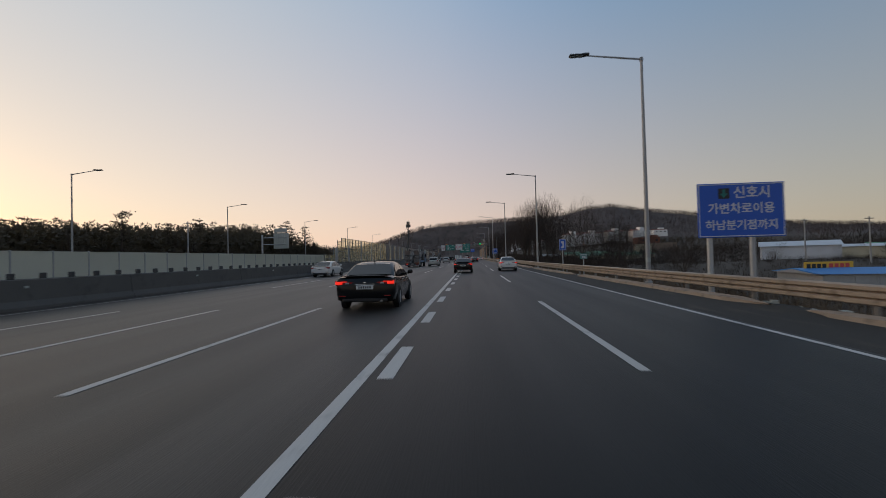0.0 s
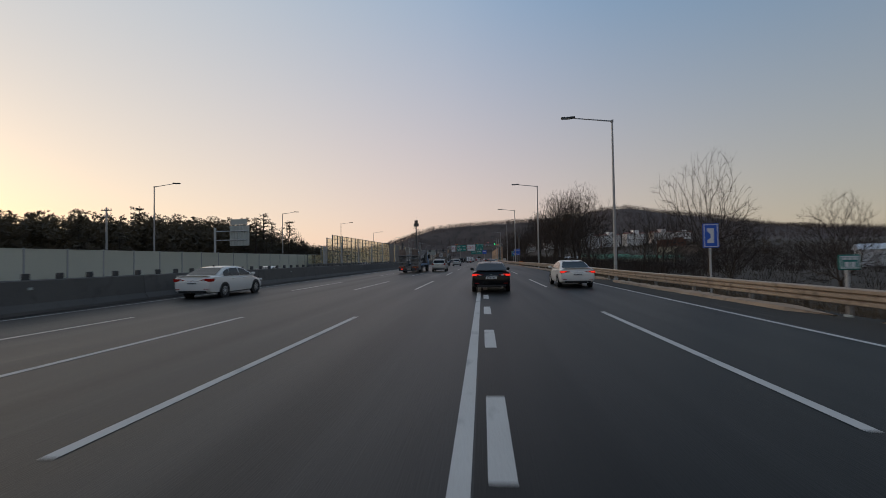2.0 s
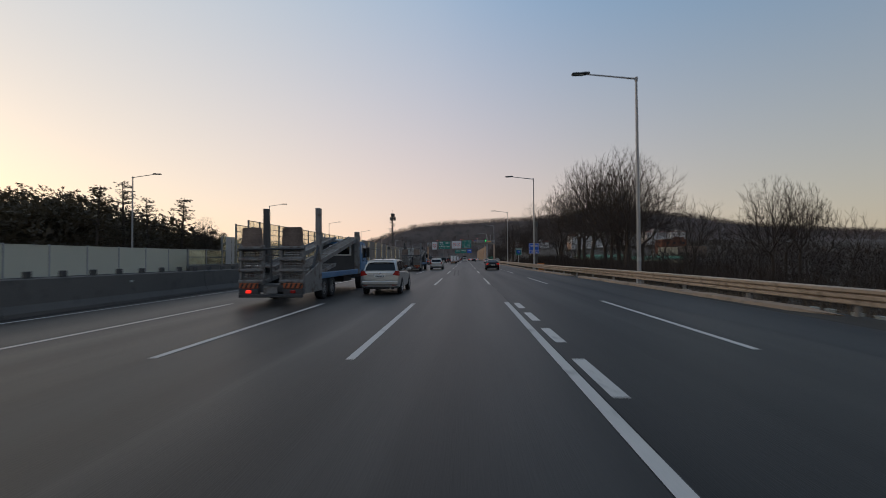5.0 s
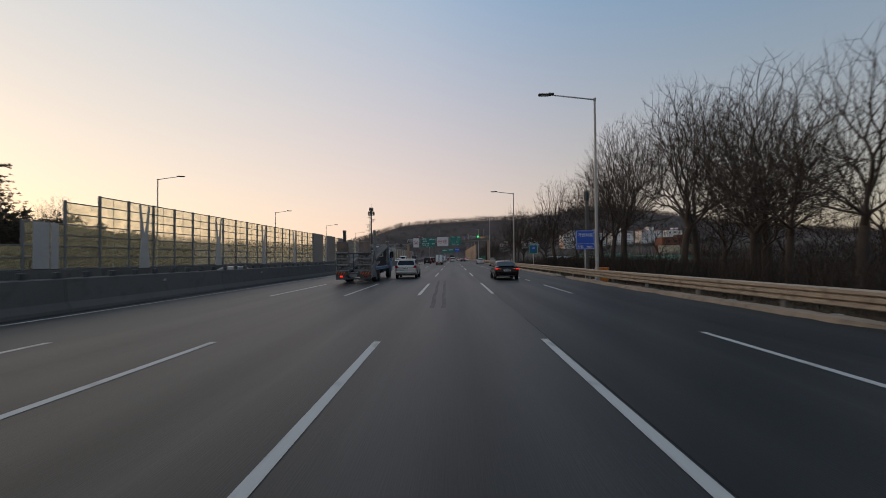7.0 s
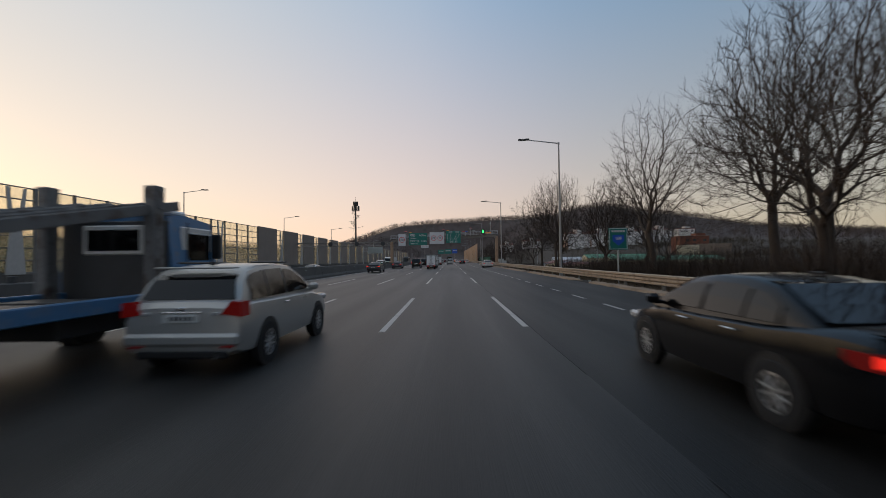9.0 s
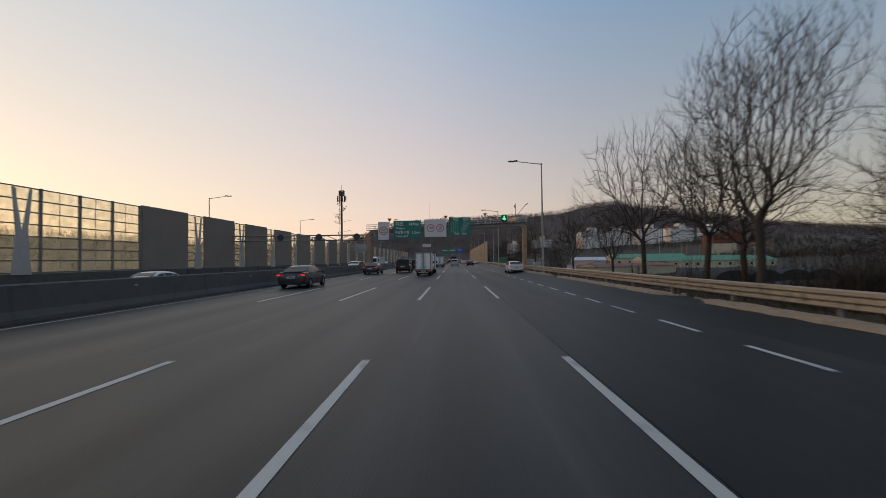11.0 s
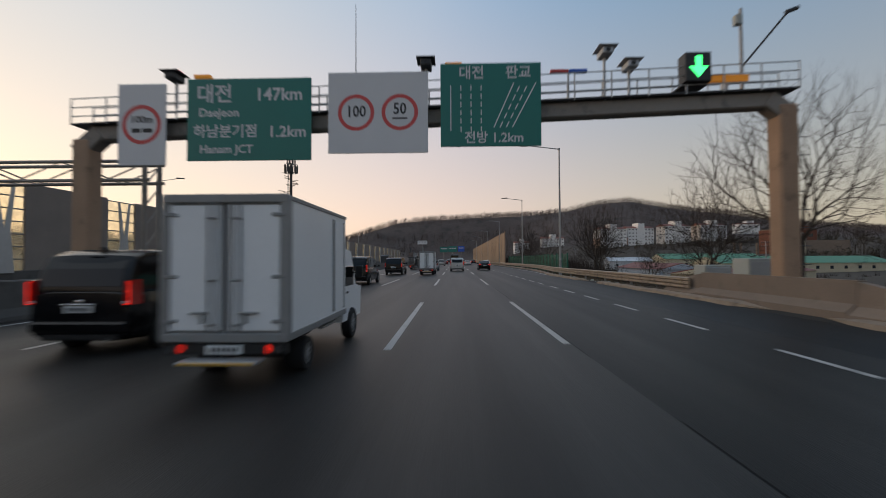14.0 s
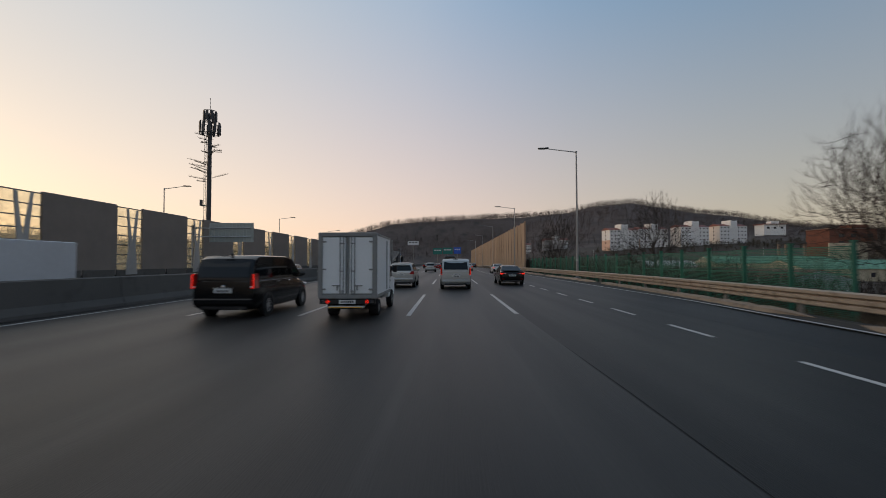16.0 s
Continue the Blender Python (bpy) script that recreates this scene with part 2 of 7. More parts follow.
def add_wheel_tracks(m, tones, lane=3.54, depth=0.3):
    """Paler polished bands where the tyres run, two to a lane."""
    n, l = m.node_tree.nodes, m.node_tree.links
    b = n["Principled BSDF"]
    was = b.inputs["Base Color"].links[0].from_socket
    co, sp = n.new("ShaderNodeTexCoord"), n.new("ShaderNodeSeparateXYZ")
    l.new(co.outputs["Object"], sp.inputs[0])
    k = n.new("ShaderNodeMath"); k.operation = "MULTIPLY"; k.inputs[1].default_value = 4 * math.pi / lane
    l.new(sp.outputs["X"], k.inputs[0])
    c = n.new("ShaderNodeMath"); c.operation = "COSINE"
    l.new(k.outputs[0], c.inputs[0])
    g = n.new("ShaderNodeMath"); g.operation = "MULTIPLY_ADD"; g.inputs[1].default_value, g.inputs[2].default_value = -depth, 1.0
    l.new(c.outputs[0], g.inputs[0])
    sc = n.new("ShaderNodeVectorMath"); sc.operation = "SCALE"
    l.new(was, sc.inputs[0])
    l.new(g.outputs[0], sc.inputs["Scale"])
    # tone that follows a curve along Y, and random blotches drawn out lengthwise
    tone_curve = n.new("ShaderNodeFloatCurve")
    pts = tone_curve.mapping.curves[0].points
    for q, (y, a) in enumerate(tones):
        if q < 2:
            pts[q].location = ((y + 100) / 500, a)
        else:
            pts.new((y + 100) / 500, a)
    for q in pts:
        q.handle_type = "VECTOR"
    tone_curve.mapping.update()
    ny = n.new("ShaderNodeMapRange")
    ny.inputs["From Min"].default_value, ny.inputs["From Max"].default_value = -100, 400
    l.new(sp.outputs["Y"], ny.inputs[0])
    l.new(ny.outputs[0], tone_curve.inputs["Value"])
    blot = n.new("ShaderNodeTexNoise")
    bm_ = n.new("ShaderNodeMapping"); bm_.inputs["Scale"].default_value = (0.9, 0.07, 1)
    l.new(co.outputs["Object"], bm_.inputs[0])
    l.new(bm_.outputs[0], blot.inputs["Vector"])
    blot.inputs["Scale"].default_value, blot.inputs["Detail"].default_value, blot.inputs["Roughness"].default_value = 1.0, 9, 0.72
    bl = n.new("ShaderNodeMapRange")
    bl.inputs["From Min"].default_value, bl.inputs["From Max"].default_value = 0.32, 0.68
    bl.inputs["To Min"].default_value, bl.inputs["To Max"].default_value = 0.66, 1.3
    l.new(blot.outputs[0], bl.inputs[0])
    ab = n.new("ShaderNodeMath"); ab.operation = "MULTIPLY"
    l.new(tone_curve.outputs[0], ab.inputs[0])
    l.new(bl.outputs[0], ab.inputs[1])
    sc2 = n.new("ShaderNodeVectorMath"); sc2.operation = "SCALE"
    l.new(sc.outputs[0], sc2.inputs[0])
    l.new(ab.outputs[0], sc2.inputs["Scale"])
    l.new(sc2.outputs[0], b.inputs["Base Color"])


# pairs of (y, tone): the surface is darker at the start and past the gantry
add_wheel_tracks(M["asphalt"], [(-100, 0.88), (45, 0.88), (70, 1.0), (205, 1.0), (216, 0.66), (400, 0.75)])
add_wheel_tracks(M["dimasphalt"], [(-100, 0.38), (45, 0.38), (72, 1.0), (150, 0.95), (216, 0.56), (400, 0.7)], depth=0.2)


# ---- small mesh tools ----
def box(bm, c, s, bevel=0.0, m=None):
    """A box of centre c and size s, its edges rounded off by bevel, moved by m."""
    r = bmesh.ops.create_cube(bm, size=1.0)
    vs = r["verts"]
    for v in vs:
        v.co = Vector((v.co.x * s[0] + c[0], v.co.y * s[1] + c[1], v.co.z * s[2] + c[2]))
    if bevel:
        es = {e for v in vs for e in v.link_edges}
        r2 = bmesh.ops.bevel(bm, geom=list(es), offset=bevel, segments=1, affect="EDGES")
        vs = list({v for f in r2["faces"] for v in f.verts} | {v for v in vs if v.is_valid})
    if m is not None:
        bmesh.ops.transform(bm, matrix=m, verts=vs)
    return vs


def tube(bm, a, b, ra, rb=None, n=8, caps=True):
    """A round bar from a to b with radii ra and rb."""
    a, b = Vector(a), Vector(b)
    rb = ra if rb is None else rb
    d = b - a
    q = d.to_track_quat("Z", "Y").to_matrix().to_4x4()
    r = bmesh.ops.create_cone(bm, cap_ends=caps, segments=n, radius1=ra, radius2=max(rb, 0.0005), depth=d.length,
                              matrix=Matrix.Translation((a + b) / 2) @ q)
    return r["verts"]


def slab(bm, pts, y0, y1):
    """A prism: outline pts of (x, z) drawn out along y."""
    lo = [bm.verts.new((x, y0, z)) for x, z in pts]
    hi = [bm.verts.new((x, y1, z)) for x, z in pts]
    bm.faces.new(lo), bm.faces.new(hi[::-1])
    for i in range(len(pts)):
        j = (i + 1) % len(pts)
        bm.faces.new((lo[j], lo[i], hi[i], hi[j]))
    return lo + hi


def mesh_of(bm, material, name="mesh", smooth=False):
    bmesh.ops.recalc_face_normals(bm, faces=bm.faces)
    if smooth:
        for e in bm.edges:
            e.smooth = e.calc_face_angle(0.0) < 0.62
    me = bpy.data.meshes.new(name)
    bm.to_mesh(me)
    bm.free()
    me.materials.append(material)
    if smooth:
        me.polygons.foreach_set("use_smooth", [True] * len(me.polygons))
        me.set_sharp_from_angle(angle=radians(38))
    return me


def raw_mesh(name, verts, faces, material, smooth=False):
    me = bpy.data.meshes.new(name)
    me.from_pydata(verts, [], faces)
    me.materials.append(material)
    if smooth:
        me.polygons.foreach_set("use_smooth", [True] * len(me.polygons))
    me.update()
    return me


def part(name, bm, material, parent=None, label="", smooth=False, at=None):
    """Links a bmesh (or a ready mesh) as one object under a thing or part."""
    me = bm if isinstance(bm, bpy.types.Mesh) else mesh_of(bm, material, name, smooth)
    ob = new(name, me)
    ob.parent = parent
    if at is not None:
        ob.matrix_basis = at
    return tagged(ob, label)


def thing(name, label, category, at=(0, 0, 0), rz=0.0, group="", kind=""):
    """An Empty at a thing's base, to which its parts belong."""
    ob = new(name)
    ob.empty_display_size = 0.2
    ob.matrix_basis = pose(*at, 0, 0, rz)
    return tagged(ob, label, category, group, kind)


def B():
    return bmesh.new()


def words(text, size, material, parent, at, name="lettering", align="CENTER", stretch=1.0, depth=0.004):
    """Letters as a mesh, standing in the plane of a sign that faces -Y."""
    cu = bpy.data.curves.new("letters", "FONT")
    cu.body, cu.size, cu.align_x, cu.align_y, cu.extrude = text, size, align, "CENTER", depth
    cu.resolution_u, cu.offset = 2, size * 0.016
    tmp = bpy.data.objects.new("letters", cu)
    me = bpy.data.meshes.new_from_object(tmp)
    bpy.data.objects.remove(tmp)
    me.materials.clear()
    me.materials.append(material)
    ob = part(name, me, material, parent)
    ob.matrix_basis = Matrix.Translation(at) @ pose(0, 0, 0, 90, 0, 0) @ Matrix.Diagonal((stretch, 1, 1, 1))
    return ob


def bars(parent, material, x0, z, n, w, h, gap, y, name="print_bar"):
    """Plain bars in place of writing."""
    bm = B()
    for i in range(n):
        box(bm, (x0 + i * (w + gap) + w / 2, y, z), (w, 0.004, h))
    return part(name, bm, material, parent)


def lerp(v, xs, ys):
    return float(np.interp(v, xs, ys))


def shoulder_z(y):
    """How far the shoulder and the rail stand above the lanes."""
    return lerp(y, [-80, 48, 82, 260, 340, 420], [0.0, 0.0, 0.2, 0.2, 0.15, 0.0])


def rail_x(y):
    """The line of the guard rail along the right-hand edge."""
    return lerp(y, [-80, 10, 32, 60, 85, 110, 150, 200, 239, 244, 250, 258, 272, 330, 700], [10.9, 10.2, 9.75, 9.1, 7.75, 6.95, 7.1, 7.25, 7.2, 7.75, 8.4, 8.9, 9.3, 9.5, 9.6])
# ---- ground: one sheet from the verge to the far hills ----
def ridge(x):
    return lerp(x, [-1600, -700, -420, -300, -243, -213, -170, -120, -60, 0, 117, 230, 288, 355, 434, 569, 702, 1000, 1600], [22, 18, 16, 20, 33, 42, 58, 72, 79, 82, 88, 92, 106, 112, 101, 82, 64, 48, 40])


def ground_z(x, y):
    z = -0.12
    if x > 9.5:
        drop = lerp(y, [-100, 60, 95, 160, 200, 260, 330, 480], [-3.4, -3.2, -1.2, -1.5, -3.0, -3.2, -3.4, -1.0])
        z = lerp(x, [9.5, 12.5, 24, 60], [-0.12, -0.35, drop, drop])
        z += 8.0 * min(max((x - 110) / 160, 0), 1) * min(max((y - 260) / 160, 0), 1)
        z += 12.0 * min(max((y - 440) / 140, 0), 1) * min(max((x - 35) / 60, 0), 1)
    if -39 < x < -14:                            # the opposite carriageway lies a little lower
        z = -0.45
    if x < -41:
        z = lerp(-x, [41, 50, 90, 180, 260, 420], [-0.12, 0.4, 3.5, 12.5, 19, 23])
    r = ridge(x * 1100 / max(y, 300)) if y > 300 else 0
    k = min(max((y - 560) / 520, 0), 1)
    side = min(max((abs(x + 3) - 18) / 130, 0), 1) if y < 900 else 1
    k = k * k * (3 - 2 * k) * max(side, min(max((y - 760) / 200, 0), 1))
    z = z * (1 - k) + r * k
    if y > 1100:
        z = z * max(1 - (y - 1100) / 1800, 0.35)
    bumpy = min(max((abs(x) - 30) / 60, 0), 1)
    z += bumpy * (noise.noise((x / 38, y / 38, 0.3)) * 0.9 + k * noise.noise((x / 90, y / 90, 1.7)) * 5)
    return z


def graded(a, b, near, far, centre):
    """Grid lines from a to b, close round centre and wider away from it."""
    out, v = [a], a
    while v < b:
        d = abs(v - centre)
        v += near + (far - near) * min(max((d - 60) / 700, 0), 1)
        out.append(min(v, b))
    return out


gx, gy = graded(-2600, 2600, 3.0, 60, 0), graded(-400, 3600, 6.0, 70, 180)
gv = [(x, y, ground_z(x, y)) for y in gy for x in gx]
W = len(gx)
gf = [(j * W + i, j * W + i + 1, (j + 1) * W + i + 1, (j + 1) * W + i) for j in range(len(gy) - 1) for i in range(W - 1)]
ground = new("ground", raw_mesh("ground", gv, gf, M["earth"], True))
ground.data.materials.append(M["hill"])
for poly in ground.data.polygons:
    if poly.center.y > 620 or poly.center.x < -60:
        poly.material_index = 1
tagged(ground, "dry winter ground with leafless wooded hills beyond", "ground", kind="structure")

# ---- carriageways ----
Y0, Y1 = -90.0, 760.0


def sheet(name, xl, xr, z, material, label, step=10.0):
    ys = [Y0 + i * step for i in range(int((Y1 - Y0) / step) + 1)]
    v, f = [], []
    for y in ys:
        v += [(xl(y), y, z), (xr(y), y, z)]
    for i in range(len(ys) - 1):
        f.append((2 * i, 2 * i + 1, 2 * i + 3, 2 * i + 2))
    return tagged(new(name, raw_mesh(name, v, f, material)), label, "road", kind="structure")


LINE = dict(EL=-14.19, A=-10.58, B=-7.01, C=-3.53, S=0.0, X=3.76)
edge_x = lambda y: min(7.29, rail_x(y) - 0.7)
strip_x = lambda y: lerp(y, [40, 60], [edge_x(40) + 0.12, 5.4]) if y < 60 else min(edge_x(y) - 1.6, 5.4)
road = sheet("road", lambda y: -14.95, lambda y: 0.105, 0.0, M["asphalt"], "grey worn asphalt expressway with faint wheel tracks")
road_resurfaced = sheet("road_resurfaced", lambda y: 0.105, lambda y: strip_x(y) if y > 40 else edge_x(y) + 0.12, 0.0, M["dimasphalt"], "resurfaced asphalt lanes beside the shoulder, coloured darker also for the weaker glow")
sv, sf = [], []
for i in range(171):                                               # outer strip that climbs to the kerb, then the shoulder behind it
    y = Y0 + i * 5.0
    k = shoulder_z(y)
    xa = strip_x(y) if y > 40 else edge_x(y) + 0.12
    sv += [(xa - 0.4, y, -0.006), (xa - 0.05, y, -0.005), (max(edge_x(y), xa + 0.02), y, k), (rail_x(y) - 0.25, y, k), (rail_x(y) + 0.5, y, k - 0.05), (rail_x(y) + 0.9, y, -0.3)]
    if i:
        sf += [(6 * i - 6 + q, 6 * i - 5 + q, 6 * i + 1 + q, 6 * i + q) for q in range(5)]
shoulder = new("shoulder", raw_mesh("shoulder", sv, sf, M["dimasphalt"]))
shoulder.data.materials.append(M["shoulder"])
for poly in shoulder.data.polygons:
    if poly.index % 5 > 1 or poly.center.y < 42:
        poly.material_index = 1
tagged(shoulder, "dusty asphalt shoulder beside the guard rail", "road", kind="structure")
road_opposite = sheet("road_opposite", lambda y: -37.74, lambda y: -15.6, -0.25, M["asphalt"], "asphalt carriageway for the opposite traffic")


def paint(xa, ya, yb, w, z=0.006, xb=None, z2=None, material="marking"):
    xb, z2 = xa if xb is None else xb, z if z2 is None else z2
    v = [(xa - w / 2, ya, z), (xa + w / 2, ya, z), (xb + w / 2, yb, z2), (xb - w / 2, yb, z2)]
    ob = new("lane_marking", raw_mesh("lane_marking", v, [(0, 1, 2, 3)], M[material]))
    ob.parent = road
    return ob


dash_mesh = raw_mesh("dash", [(-0.075, -9.0, 0.006), (0.075, -9.0, 0.006), (0.075, 0, 0.006), (-0.075, 0, 0.006)], [(0, 1, 2, 3)], M["marking"])
dash_short = raw_mesh("dash", [(-0.075, -8.4, 0.006), (0.075, -8.4, 0.006), (0.075, 0.2, 0.006), (-0.075, 0.2, 0.006)], [(0, 1, 2, 3)], M["marking"])
CYCLE = 20.1632
for k in range(-3, 26):
    for name in ("A", "B", "C", "X", "S"):
        far = (-6.2206 if name != "X" else 14.9064 - CYCLE) + k * CYCLE
        if name == "S" and far < 85 or name == "X" and far > 100:
            continue
        ob = new("lane_dash", dash_mesh if name != "S" else dash_short)
        ob.parent = road
        ob.location = (LINE[name], far, 0)
for y in range(-8, 76):                                            # solid edge line, in lengths
    ya = y * 10.0
    if ya < 400:
        paint(LINE["EL"], ya, ya + 10, 0.15)
        if ya < 60 or ya >= 240:
            paint(edge_x(ya) - 0.08, ya, ya + 10, 0.13, shoulder_z(ya) + 0.006, edge_x(ya + 10) - 0.08, shoulder_z(ya + 10) + 0.006)
for i in range(15):                                                # solid line between the signal lane and the others
    paint(LINE["S"], -75 + i * 10.0, -65 + i * 10.0, 0.17)
for i in range(26):                                                # short broad dashes beside it
    ya = 5.6 + (i - 13) * 4.83
    if ya < 66:
        paint(LINE["S"] + 0.32, ya, ya + 2.0, 0.22)
for ya in (67.0, 70.0, 72.9):
    paint(LINE["S"] + 0.35, ya, ya + 1.75, 0.22)
exit_dashes = [117.4 + 4.1 * i for i in range(7)] + [146.15, 150.3, 154.2, 157.8, 161.45, 164.6, 168.05, 171.67, 175.5, 179.3, 183.7, 187.9, 192.2, 196.2, 200.5, 204.7, 208.9, 212.8, 216.6, 220.2, 223.6, 227.6, 231.0, 234.9, 238.7, 243.1]
for ya in exit_dashes + [247.2 + 4.1 * i for i in range(38)]:          # short dashes of the exit lane
    paint(LINE["X"], ya, ya + 1.95, 0.14)
paint(LINE["X"], 106.2, 112.8, 0.15)
for xa, ya, yb, w in ((0.11, 81.4, 82.3, 0.03), (0.18, 81.3, 82.2, 0.02), (-0.01, 144.9, 145.9, 0.06), (0.0, 144.05, 144.8, 0.09), (0.02, 142.7, 143.2, 0.05), (0.04, 180.2, 181.0, 0.06), (0.03, 221.0, 222.1, 0.06)):
    paint(xa, ya, yb, w, 0.009, material="wornpaint")            # worn remains of an older line
bm = B()
for i in range(60):                                                # tarred joint right of the lane line
    y0 = 62 + i * 3.0
    if i % 7 == 5:
        continue
    xa, xb = [0.105 + 0.02 * math.sin(v * 0.35) + 0.012 * math.sin(v * 1.3) for v in (y0, y0 + 3.0)]
    wa, wb = [0.008 + 0.004 * math.sin(v * 0.9) for v in (y0, y0 + 3.0)]
    vs = [bm.verts.new(p) for p in ((xa - wa, y0, 0.004), (xa + wa, y0, 0.004), (xb + wb, y0 + 3.0, 0.004), (xb - wb, y0 + 3.0, 0.004))]
    bm.faces.new(vs)
part("tar_joint", bm, M["seam"], road)
for x0, x1 in ((-2.68, -2.95), (-2.27, -2.5)):                          # skid marks
    bm = B()
    for i in range(15):
        y0 = 100.6 + i * 1.2
        q = [x0 + (x1 - x0) * min(max((v - 101) / 15, 0), 1) + 0.02 * math.sin(v) for v in (y0, y0 + 1.2)]
        vs = [bm.verts.new(p) for p in ((q[0] - 0.08, y0, 0.0045), (q[0] + 0.08, y0, 0.0045), (q[1] + 0.08, y0 + 1.2, 0.0045), (q[1] - 0.08, y0 + 1.2, 0.0045))]
        bm.faces.new(vs)
    part("skid_mark", bm, M["skid"], road)

# ---- concrete median wall, cast in lengths, with stub posts on its crown ----
median = thing("median_barrier", "grey cast concrete median barrier with anti-glare stubs", "barrier", kind="structure")
prof = [(-15.75, 0), (-15.72, 0.12), (-15.5, 0.35), (-15.42, 1.12), (-15.36, 1.16), (-15.24, 1.16), (-15.18, 1.12), (-15.1, 0.35), (-14.96, 0.12), (-14.95, 0)]
bm = B(); slab(bm, prof, 0, 9.97)
seg = mesh_of(bm, M["concrete"], "barrier_length")
bm = B(); box(bm, (0, 0, 0.11), (0.16, 0.2, 0.22), 0.02)
stub = mesh_of(bm, M["darksteel"], "stub")
for i in range(56):
    part("barrier_length", seg, None, median, at=pose(0, -60 + i * 10.0, 0))
bm = B(); box(bm, (-15.115, 5, 0.86), (0.03, 0.16, 0.09), 0.006)
refl = mesh_of(bm, M["noise"], "delineator")
for i in range(40):
    part("delineator", refl, None, median, at=pose(0, -60 + i * 10.0, 0))
for i in range(105):
    part("stub", stub, None, median, at=pose(-15.3, 5.0 + i * 1.2, 1.155))

# ---- guard rail: a corrugated beam on posts behind broken kerb stones ----
guard = thing("guard_rail", "cream steel guard rail with a triple-ridged beam on posts", "guard rail", kind="structure")
wave = [(0.0, 0.0)]
for k in range(3):                                                 # three ridges with narrow furrows
    z0 = 0.155 * k
    wave += [(-0.05, z0 + 0.012), (-0.085, z0 + 0.035), (-0.085, z0 + 0.115), (-0.05, z0 + 0.138), (-0.015, z0 + 0.148)]
wave += [(0.0, 0.465), (0.014, 0.465), (0.014, 0.0)]
bm = B(); slab(bm, wave, 0, 4.03)
beam = mesh_of(bm, M["rail"], "beam")
bm = B(); box(bm, (0.1, 0, 0.42), (0.12, 0.1, 0.86), 0.01)
gpost = mesh_of(bm, M["gantry"], "post")
kerb = thing("kerb", "sandy concrete kerb stones with gaps and dirt under the rail", "kerb", kind="structure")
rk = random.Random(5)
for i in range(112):
    ya = -40 + i * 4.0
    xa, xb = rail_x(ya), rail_x(ya + 4)
    turn = -math.degrees(math.atan2(xb - xa, 4.0))
    wall_here = 207 <= ya < 216
    if not wall_here:
        k = shoulder_z(ya)
        part("beam", beam, None, guard, at=pose(xa, ya, k + 0.285, math.degrees(math.atan2(shoulder_z(ya + 4) - k, 4.0)), 0, turn))
        part("post", gpost, None, guard, at=pose((xa + xb) / 2, ya + 2.0, k - 0.12, 0, 0, turn))
ya = -30.0
while ya < 330:
    ln, gap = rk.uniform(14, 26), rk.uniform(0.8, 2.2)
    n = int(ln / 0.6)
    bm = B()
    rows = []
    for k in range(n + 1):
        y = ya + ln * k / n
        x, k0 = rail_x(y), shoulder_z(y)
        taper = min(1.0, k / 2.0, (n - k) / 2.0) + 0.05
        wl2 = 0.5 * taper + rk.uniform(-0.05, 0.05)
        h = (0.11 + rk.uniform(-0.02, 0.02)) * min(taper, 1)
        rows.append([bm.verts.new(p) for p in ((x - 0.2 - wl2, y, k0 - 0.01), (x - 0.24 - wl2 * 0.85, y, k0 + h), (x - 0.26, y, k0 + h + 0.02), (x - 0.17, y, k0 + h * 0.6), (x - 0.14, y, k0 - 0.05))])
    for a, b in zip(rows, rows[1:]):
        for k in range(4):
            bm.faces.new((a[k], a[k + 1], b[k + 1], b[k]))
    part("kerb_length", bm, M["kerb"], kerb)
    ya += ln + gap
pier = thing("concrete_barrier", "warm grey concrete wall round the gantry foot", "barrier", at=(0, 0, 0.14), kind="structure")
bm = B()
slab(bm, [(7.1, 0), (7.12, 0.25), (7.36, 0.45), (7.42, 1.02), (7.62, 1.02), (7.7, 0)], 209, 215.5)
part("wall", bm, M["pinkconc"], pier)
bm = B()
vs = slab(bm, [(7.1, 0), (7.12, 0.2), (7.36, 0.4), (7.42, 0.98), (7.62, 0.98), (7.7, 0)], 215.52, 218)
for v in vs:
    if v.co.y > 217 and v.co.z > 0.5:
        v.co.z = 0.62
part("sloped_end", bm, M["pinkconc"], pier)
bm = B()
vs = slab(bm, [(7.1, 0), (7.12, 0.2), (7.36, 0.4), (7.42, 0.98), (7.62, 0.98), (7.7, 0)], 207, 208.98)
for v in vs:
    if v.co.y < 208 and v.co.z > 0.5:
        v.co.z = 0.62
part("sloped_end", bm, M["pinkconc"], pier)

# ---- low noise wall on the far side of the opposite road ----
low = thing("noise_wall_low", "low grey-green aluminium noise wall in bays", "noise wall", kind="structure")
bm = B(); box(bm, (0, 0, 0.1), (0.4, 3.98, 0.3), 0.03)
basem = mesh_of(bm, M["concrete"], "plinth")
bm = B()
box(bm, (0, 0, 1.7), (0.08, 3.84, 2.88), 0.01)
for z in (0.28, 3.13):
    box(bm, (0.02, 0, z), (0.14, 3.84, 0.06), 0.008)
bay = mesh_of(bm, M["milky"], "panel")
bm = B(); box(bm, (0, 0, 1.6), (0.16, 0.14, 3.25), 0.01)
lpost = mesh_of(bm, M["galv"], "post")
for i in range(46):
    ya = -62 + i * 4.0
    part("plinth", basem, None, low, at=pose(-40, ya, 0))
    part("panel", bay, None, low, at=pose(-40, ya, 0))
    part("post", lpost, None, low, at=pose(-40, ya + 2.0, 0))

